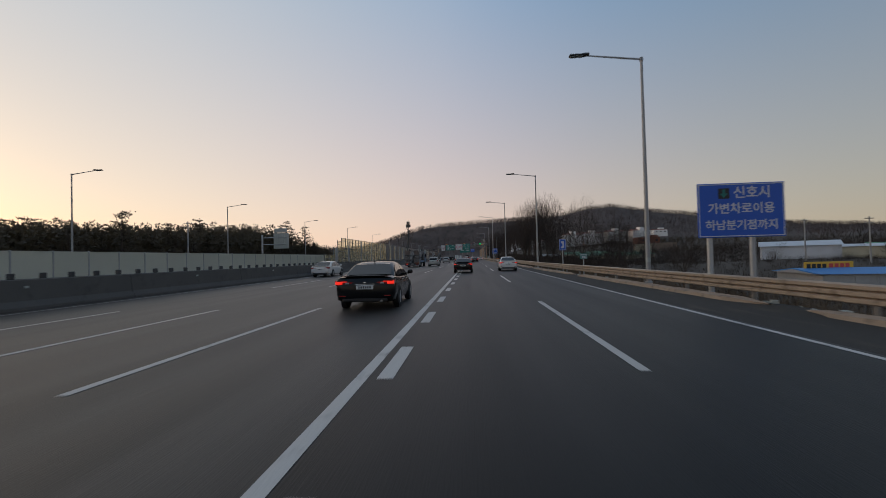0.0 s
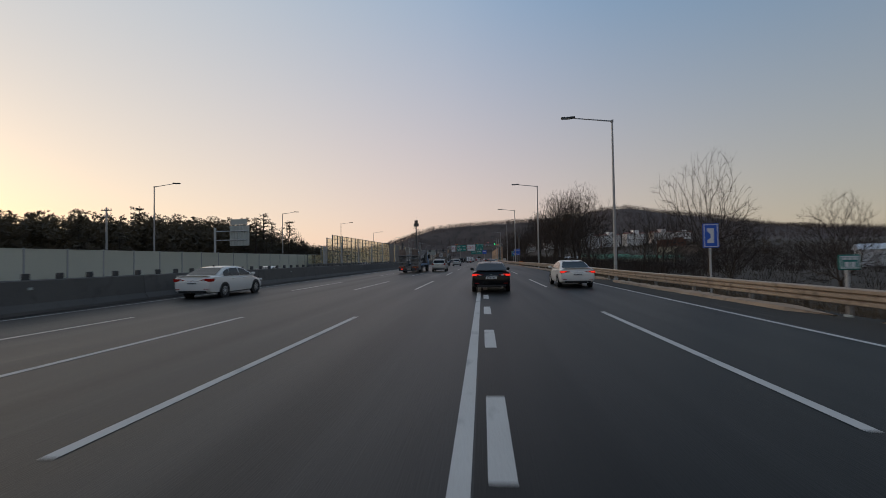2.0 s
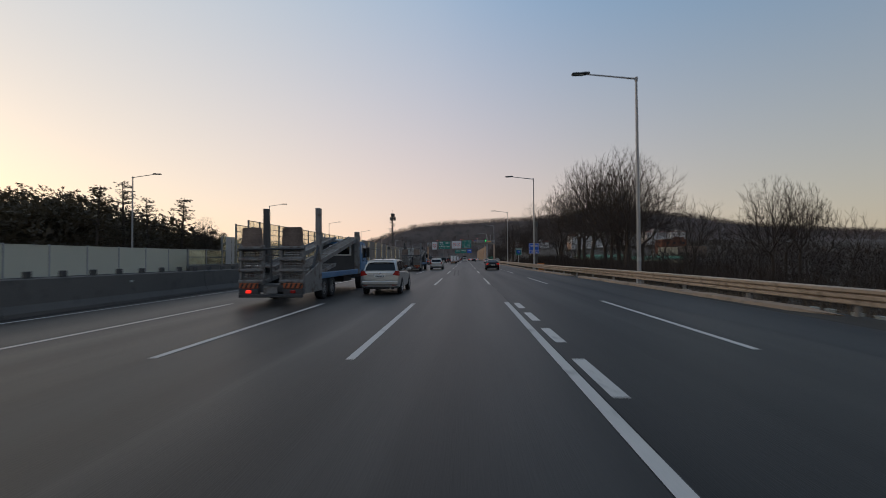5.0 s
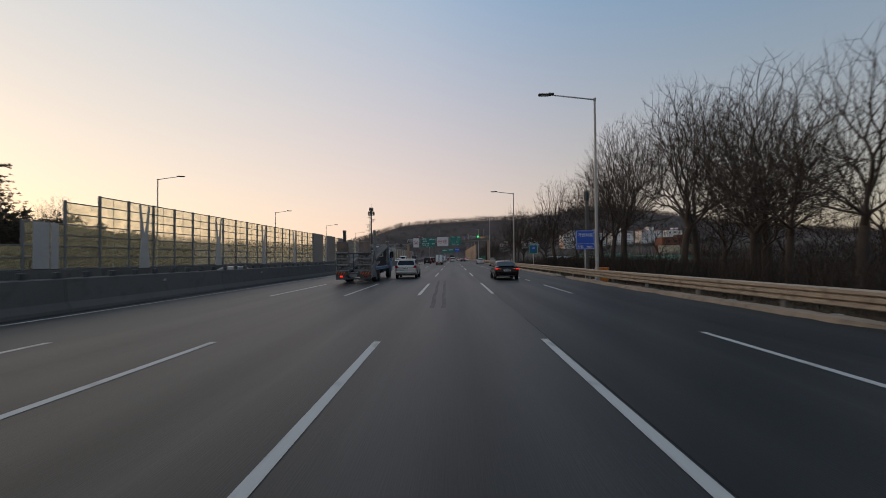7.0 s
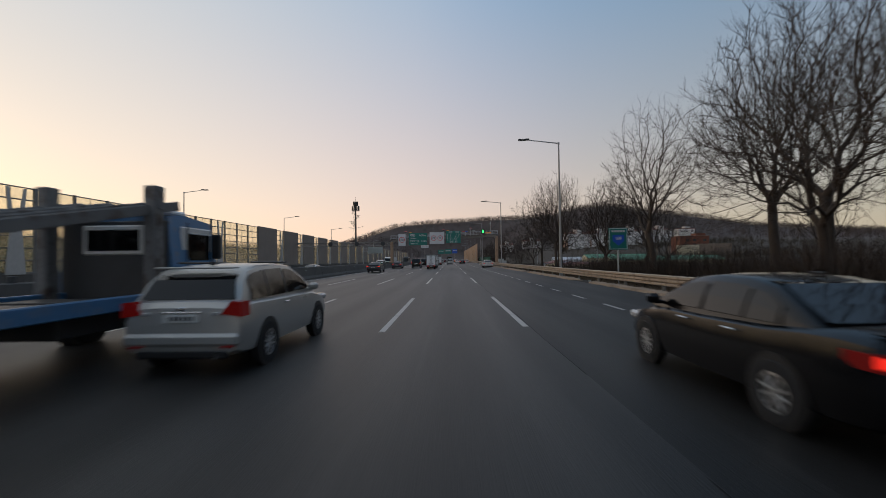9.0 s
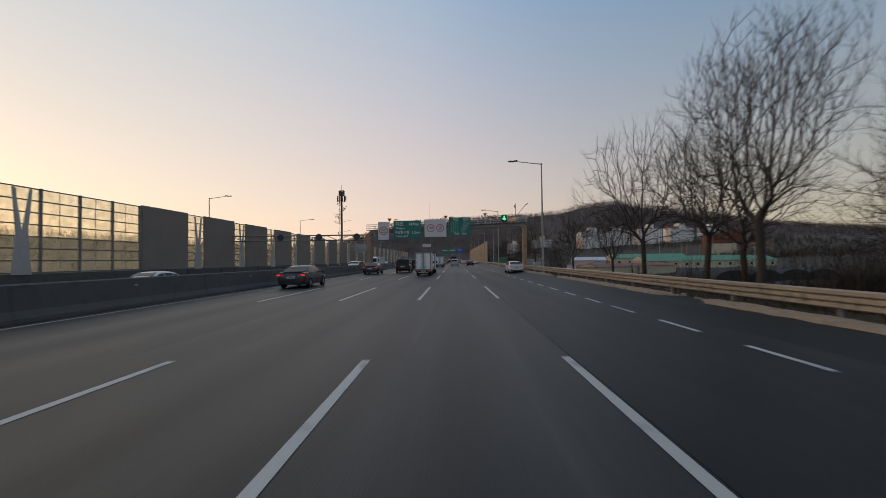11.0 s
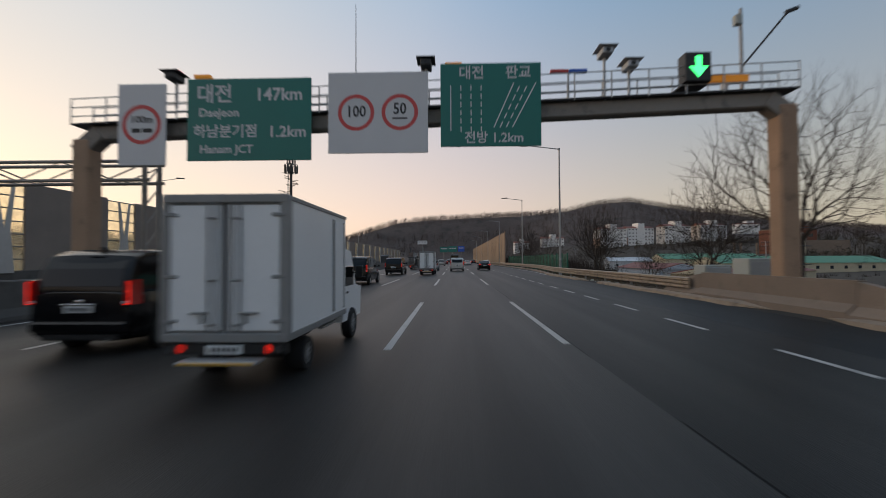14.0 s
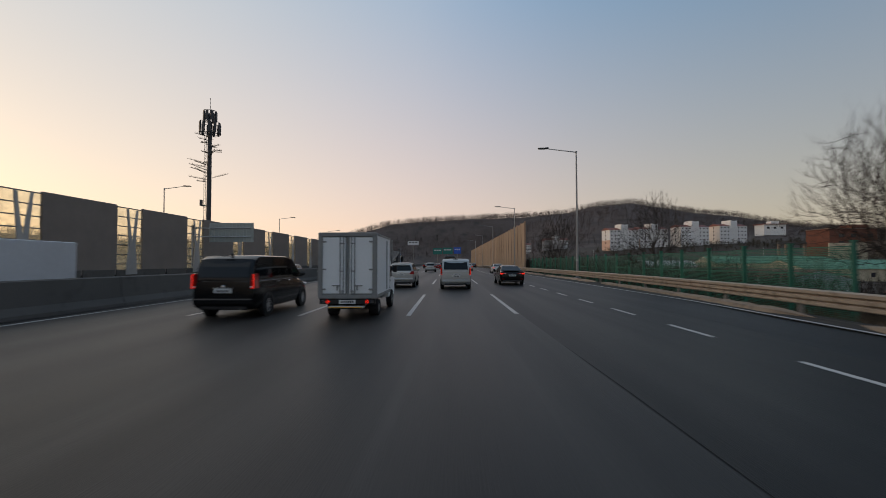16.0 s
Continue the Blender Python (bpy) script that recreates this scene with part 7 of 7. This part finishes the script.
    # side door
    bm = B(); box(bm, (w / 2 + 0.012, 2.45, (z0 + z1) / 2), (0.02, 0.62, z1 - z0 - 0.3), 0.006); sd_ = part("side_door", bm, M["boxwhite"], t)
    for y in (2.1, 2.8):
        bm = B(); box(bm, (w / 2 + 0.016, y, (z0 + z1) / 2), (0.026, 0.05, z1 - z0 - 0.25), 0.006); part("door_jamb", bm, M["framegrey"], sd_)
    bm = B(); box(bm, (0, 1.7, z0 - 0.12), (0.95, 3.1, 0.2), 0.02); box(bm, (0, 0.95, 0.27), (1.1, 0.14, 0.14), 0.02); box(bm, (0, 2.0, 0.42), (0.7, 0.9, 0.2), 0.03); part("chassis", bm, M["trim"], t)
    bm = B(); box(bm, (0, 0.02, z0 - 0.12), (w * 0.98, 0.1, 0.16), 0.02); part("lamp_bar", bm, M["trim"], t)
    bm = B(); box(bm, (0, -0.12, z0 - 0.27), (1.06, 0.28, 0.05), 0.012); step = part("step_bumper", bm, M["stepsteel"], t, "bright steel step bumper")
    bm = B(); box(bm, (0, -0.262, z0 - 0.27), (1.0, 0.006, 0.03)); part("stripe", bm, M["signyellow"], step, "yellow reflective stripe")
    bm = B(); box(bm, (0, -0.04, z0 - 0.13), (0.5, 0.03, 0.12), 0.006); pl = part("number_plate", bm, M["plate"], t)
    bars(pl, M["signblack"], -0.18, z0 - 0.13, 6, 0.04, 0.065, 0.026, -0.058)
    bm = B(); loft(bm, [[(-0.8, y, 0.42), (0.8, y, 0.42), (0.82, y, 1.1), (0.74, y, zt), (-0.74, y, zt), (-0.82, y, 1.1)] for y, zt in ((3.05, 1.9), (3.5, 1.95), (4.0, 1.9), (4.45, 1.15), (4.7, 1.0))])
    part("cab", bm, M["boxwhite"], t, smooth=True)
    bm = B(); loft(bm, [[(-0.6, y, 1.93), (0.6, y, 1.93), (0.5, y, zt), (-0.5, y, zt)] for y, zt in ((3.1, 2.5), (3.5, 2.45), (3.8, 2.25), (4.0, 1.96))]); part("wind_deflector", bm, M["boxwhite"], t, smooth=True)
    return t


trk = box_truck((-5.3, 246.2, 0))
for y in (194.6, 204.2):
    copy_thing(trk, pose(-5.35, y, 0))


# ---- box lorry on the opposite carriageway ----
big = thing("freight_truck", "white box lorry on the opposite carriageway", "truck", (-20.0, 252.2, -0.25), 180, "traffic on the expressway")
bm = B(); box(bm, (0, 4.2, 1.85), (2.4, 8.2, 2.0), 0.03); part("cargo_box", bm, M["sheet"], big)
bm = B(); loft(bm, [[(-1.15, y, 0.6), (1.15, y, 0.6), (1.15, y, 1.6), (1.05, y, zt), (-1.05, y, zt), (-1.15, y, 1.6)] for y, zt in ((8.5, 2.75), (9.4, 2.8), (10.0, 2.6), (10.3, 1.6))]); part("cab", bm, M["white"], big, smooth=True)
bm = B(); box(bm, (0, 0, 0), (1.86, 0.03, 0.82), 0.01, pose(0, 10.18, 2.1, 16, 0, 0)); part("windscreen", bm, M["tint"], big)
bm = B(); box(bm, (0, 10.29, 0.78), (2.2, 0.16, 0.36), 0.05); part("bumper", bm, M["trim"], big)
bm = B(); box(bm, (0, 10.3, 1.3), (1.5, 0.04, 0.34), 0.02); part("grille", bm, M["trim"], big)
for sgn in (-1, 1):
    bm = B(); box(bm, (sgn * 0.85, 10.37, 0.82), (0.34, 0.06, 0.16), 0.02); part("headlamp", bm, M["headlamp"], big)
    bm = B(); box(bm, (sgn * 1.3, 10.0, 2.1), (0.12, 0.16, 0.6), 0.03); part("mirror", bm, M["trim"], big)
    bm = B(); box(bm, (sgn * 1.12, 9.3, 2.05), (0.03, 0.8, 0.6), 0.01); part("side_window", bm, M["tint"], big)
bm = B(); box(bm, (0, 4.5, 0.85), (1.0, 8.8, 0.3), 0.02); part("chassis", bm, M["trim"], big)
for y in (1.6, 2.8, 9.0):
    for sgn in (-1, 1):
        wheel(big, sgn * 1.05, y, 0.48, 0.3, sgn)


# ---- motor coach, far ahead and opposite ----
def coach(at, rz, label, colour):
    t = thing("motor_coach", label, "bus", at, rz, "traffic on the expressway")
    bm = B(); loft(bm, [[(-1.22, y, zb), (1.22, y, zb), (1.24, y, 1.6), (1.2, y, zt - 0.15), (1.0, y, zt), (-1.0, y, zt), (-1.2, y, zt - 0.15), (-1.24, y, 1.6)] for y, zb, zt in ((0, 0.5, 3.1), (0.2, 0.38, 3.25), (10.9, 0.38, 3.25), (11.4, 0.45, 2.9))])
    part("body", bm, colour, t, smooth=True)
    bm = B(); box(bm, (0, -0.01, 2.45), (2.1, 0.06, 0.85), 0.03); part("rear_window", bm, M["tint"], t)
    for sgn in (-1, 1):
        for k in range(6):
            bm = B(); box(bm, (sgn * 1.215, 1.6 + k * 1.62, 2.25), (0.06, 1.5, 0.85), 0.02); part("side_window", bm, M["tint"], t)
        for y in (2.6, 8.6):
            wheel(t, sgn * 1.1, y, 0.5, 0.3, sgn)
        bm = B(); box(bm, (sgn * 1.0, -0.02, 1.1), (0.2, 0.05, 0.5), 0.01); part("tail_lamp", bm, M["taillamp"], t)
    bm = B(); box(bm, (0, 0.0, 0.62), (2.4, 0.12, 0.3), 0.03); part("bumper", bm, M["trim"], t)
    return t


coach((-2.1, 330, 0), 0, "blue-grey motor coach far ahead", M["grey"])
coach((-24.2, 345, 0), 180, "dark motor coach on the opposite carriageway", M["grey"])


# ---- car carrier ----
cc = thing("car_carrier", "empty car carrier lorry with worn ramps and blue chassis", "truck", (-8.85, 115.5, 0), 0, "traffic on the expressway")
for sgn in (-1, 1):
    bm = B(); box(bm, (sgn * 1.1, 5.6, 1.0), (0.16, 7.0, 0.26), 0.02); part("chassis_rail", bm, M["bluetruck"], cc, "blue painted chassis rail")
    bm = B(); box(bm, (sgn * 1.12, 2.0, 2.35), (0.2, 0.26, 3.0), 0.02); part("tall_post", bm, M["galvbed"] if sgn > 0 else M["darksteel"], cc)
    bm = B(); box(bm, (sgn * 1.08, 8.6, 2.05), (0.24, 0.3, 2.4), 0.02)
    for k in range(5):
        box(bm, (sgn * 1.21, 8.6, 1.3 + k * 0.4), (0.03, 0.16, 0.22), 0.0)
    part("front_post", bm, M["galvbed"], cc)
    # ramps standing up at the tail: pierced bands between solid ribs, a rusty flap on top
    cx = sgn * 0.78
    bm = B()
    for x in (-0.42, 0.42):
        box(bm, (cx + x, 0.1, 1.5), (0.1, 0.16, 1.5), 0.015)
    for k in range(4):
        box(bm, (cx, 0.06, 0.88 + k * 0.42), (0.94, 0.2, 0.11), 0.02)
        if k < 3:
            box(bm, (cx, 0.12, 1.09 + k * 0.42), (0.78, 0.03, 0.035))
            box(bm, (cx, 0.12, 1.0 + k * 0.42), (0.78, 0.03, 0.05))
            box(bm, (cx, 0.12, 1.19 + k * 0.42), (0.78, 0.03, 0.07))
            for q in range(8):
                box(bm, (cx - 0.35 + q * 0.1, 0.12, 1.09 + k * 0.42), (0.045, 0.03, 0.3))
    rp = part("loading_ramp", bm, M["galvbed"], cc, "worn steel loading ramp folded up")
    bm = B(); slab(bm, [(cx - 0.42, 2.18), (cx + 0.42, 2.18), (cx + 0.38, 2.86), (cx + 0.33, 2.92), (cx - 0.33, 2.92), (cx - 0.38, 2.86)], 0.08, 0.13); part("ramp_flap", bm, M["rustflap"], rp, "rust-stained ramp flap")
    # beaver tail: dark lamp boxes and a sloping side plate ahead of them
    bm = B(); box(bm, (sgn * 0.85, 0.06, 0.5), (0.78, 0.2, 0.24), 0.03); part("lamp_box", bm, M["darksteel"], cc)
    bm = B(); slab(bm, [(sgn * 1.14, 0.4), (sgn * 1.2, 0.4), (sgn * 1.2, 1.0), (sgn * 1.14, 1.0)], 0.1, 2.2)
    for v in bm.verts:
        if v.co.y > 1 and v.co.z > 0.9:
            v.co.z = 1.65
    part("tail_side_plate", bm, M["galvbed"], cc)
    # sloping upper deck runners
    a, b = Vector((sgn * 0.72, 1.2, 1.35)), Vector((sgn * 0.72, 9.4, 2.95))
    tilt = math.degrees(math.atan2(b.z - a.z, b.y - a.y))
    bm = B()
    mm = Matrix.Translation((a + b) / 2) @ pose(0, 0, 0, tilt, 0, 0)
    ln = (b - a).length
    for x in (-0.33, 0.33):
        box(bm, (x, 0, 0), (0.06, ln, 0.2), 0.01, mm)
    for k in range(38):
        box(bm, (0, -ln / 2 + 0.11 + k * ln / 38, 0.03), (0.64, 0.09, 0.05), 0.0, mm)
    part("deck_runner", bm, M["galvbed"], cc, "galvanised ribbed deck runner")
    a, b = Vector((sgn * 0.72, 0.3, 0.85)), Vector((sgn * 0.72, 4.6, 1.45))
    tilt = math.degrees(math.atan2(b.z - a.z, b.y - a.y))
    mm = Matrix.Translation((a + b) / 2) @ pose(0, 0, 0, tilt, 0, 0)
    ln = (b - a).length
    bm = B()
    for x in (-0.33, 0.33):
        box(bm, (x, 0, 0), (0.06, ln, 0.16), 0.01, mm)
    for k in range(20):
        box(bm, (0, -ln / 2 + 0.11 + k * ln / 20, 0.03), (0.64, 0.09, 0.05), 0.0, mm)
    part("lower_runner", bm, M["galvbed"], cc)
    for y in (2.6, 3.7, 9.4):
        wheel(cc, sgn * 1.02, y, 0.46, 0.32, sgn, "galvbed")
    bm = B(); tube(bm, (sgn * 1.12, 1.0, 0.9), (sgn * 1.12, 2.0, 2.4), 0.06, n=8); part("lift_cylinder", bm, M["darksteel"], cc)
    bm = B(); box(bm, (sgn * 0.85, -0.02, 0.72), (0.72, 0.05, 0.2), 0.01); hb_ = part("hazard_board", bm, M["hazard"], cc, "dull orange and dark hazard board")
    bm = B()
    for k in range(4):
        slab(bm, [(sgn * 0.85 - 0.33 + k * 0.18, 0.63), (sgn * 0.85 - 0.25 + k * 0.18, 0.63), (sgn * 0.85 - 0.17 + k * 0.18, 0.81), (sgn * 0.85 - 0.25 + k * 0.18, 0.81)], -0.05, -0.046)
    part("stripes", bm, M["trim"], hb_)
    bm = B(); box(bm, (sgn * 0.85, -0.05, 0.5), (0.2, 0.05, 0.12), 0.02); part("tail_lamp", bm, M["brakelamp"] if sgn < 0 else M["taillamp"], cc)
    bm = B(); box(bm, (sgn * 1.25, 10.6, 2.1), (0.2, 0.12, 0.6), 0.03); part("mirror", bm, M["trim"], cc)
    bm = B(); box(bm, (sgn * 1.14, 10.02, 2.06), (0.06, 0.84, 0.62), 0.02, None); part("side_window", bm, M["tint"], cc)
bm = B(); box(bm, (0, 0.0, 0.34), (2.44, 0.16, 0.12), 0.02); part("under_run_bar", bm, M["darksteel"], cc)
bm = B(); tube(bm, (-1.26, 0.0, 2.1), (1.26, 0.0, 2.1), 0.05, n=8); box(bm, (0, 0.02, 1.5), (0.07, 0.07, 1.2), 0.01); box(bm, (0, 0.02, 1.86), (0.6, 0.06, 0.05), 0.01); part("ramp_lock_bar", bm, M["darksteel"], cc)
bm = B(); box(bm, (0, 0.5, 0.62), (2.2, 0.9, 0.3), 0.03); part("tail_frame", bm, M["darksteel"], cc)
bm = B(); box(bm, (0, -0.05, 0.56), (0.52, 0.04, 0.26), 0.01); part("number_plate", bm, M["galvbed"], cc, "worn plate")
for y in (3.2, 5.2, 7.2):
    bm = B(); box(bm, (0, y, 1.0), (2.2, 0.14, 0.16), 0.01); part("cross_member", bm, M["darksteel"], cc)
bm = B(); box(bm, (0, 6.2, 1.02), (2.2, 4.2, 0.06), 0.01); part("deck_plate", bm, M["darksteel"], cc)
bm = B(); box(bm, (0, 7.6, 0.7), (1.6, 1.6, 0.4), 0.03); part("fuel_tank", bm, M["darksteel"], cc)
bm = B(); loft(bm, [[(-1.18, y, 0.6), (1.18, y, 0.6), (1.18, y, 1.6), (1.08, y, zt), (-1.08, y, zt), (-1.18, y, 1.6)] for y, zt in ((9.0, 2.7), (9.6, 2.75), (10.6, 2.65), (10.95, 1.6))]); part("cab", bm, M["bluetruck"], cc, smooth=True)
# dark panel over the blue back: stands in for shade below the ramps
bm = B(); box(bm, (0, 8.97, 1.62), (2.24, 0.06, 1.95), 0.02); part("rear_wall", bm, M["darksteel"], cc, "back of the cab, coloured dark for the shade under the ramp")
bm = B(); box(bm, (0, 8.94, 2.2), (1.3, 0.06, 0.62), 0.03); part("rear_window_frame", bm, M["white"], cc)
bm = B(); box(bm, (0, 8.91, 2.2), (1.1, 0.04, 0.44), 0.02); part("rear_window", bm, M["tint"], cc)
for sgn in (-1, 1):
    bm = B(); box(bm, (sgn * 1.12, 9.95, 2.06), (0.05, 1.15, 0.9), 0.03); part("white_door_frame", bm, M["white"], cc)
bm = B(); box(bm, (0, 9.88, 1.2), (2.40, 1.7, 0.66), 0.05); part("blue_band", bm, M["bluetruck"], cc, "blue painted lower half of the cab")
bm = B(); box(bm, (0, 0, 0), (2.0, 0.03, 0.95), 0.01, pose(0, 10.82, 2.12, 18, 0, 0)); part("windscreen", bm, M["tint"], cc)
bm = B(); box(bm, (0, 10.9, 0.72), (2.36, 0.24, 0.42), 0.06); part("front_bumper", bm, M["white"], cc)
bm = B(); box(bm, (0, 9.6, 2.82), (1.7, 0.9, 0.12), 0.04); part("roof_vent", bm, M["white"], cc)
for sgn in (-1, 1):
    # dark disc for the shade of the uncut wheel well
    bm = B(); tube(bm, (sgn * 0.9, 9.4, 0.5), (sgn * 1.21, 9.4, 0.5), 0.58, n=24); part("wheel_arch", bm, M["trim"], cc)
    bm = B(); box(bm, (sgn * 1.185, 9.52, 1.85), (0.02, 0.02, 1.5)); box(bm, (sgn * 1.185, 10.5, 1.85), (0.02, 0.02, 1.5)); part("door_seam", bm, M["trim"], cc)
    bm = B(); box(bm, (sgn * 1.21, 9.68, 1.62), (0.03, 0.18, 0.05), 0.01); part("door_handle", bm, M["trim"], cc)
    bm = B(); box(bm, (sgn * 1.0, 10.98, 0.95), (0.3, 0.08, 0.18), 0.02); part("headlamp", bm, M["headlamp"], cc)
for y in (74.0, 272.0):
    copy_thing(cc, pose(-8.85, y, 0))
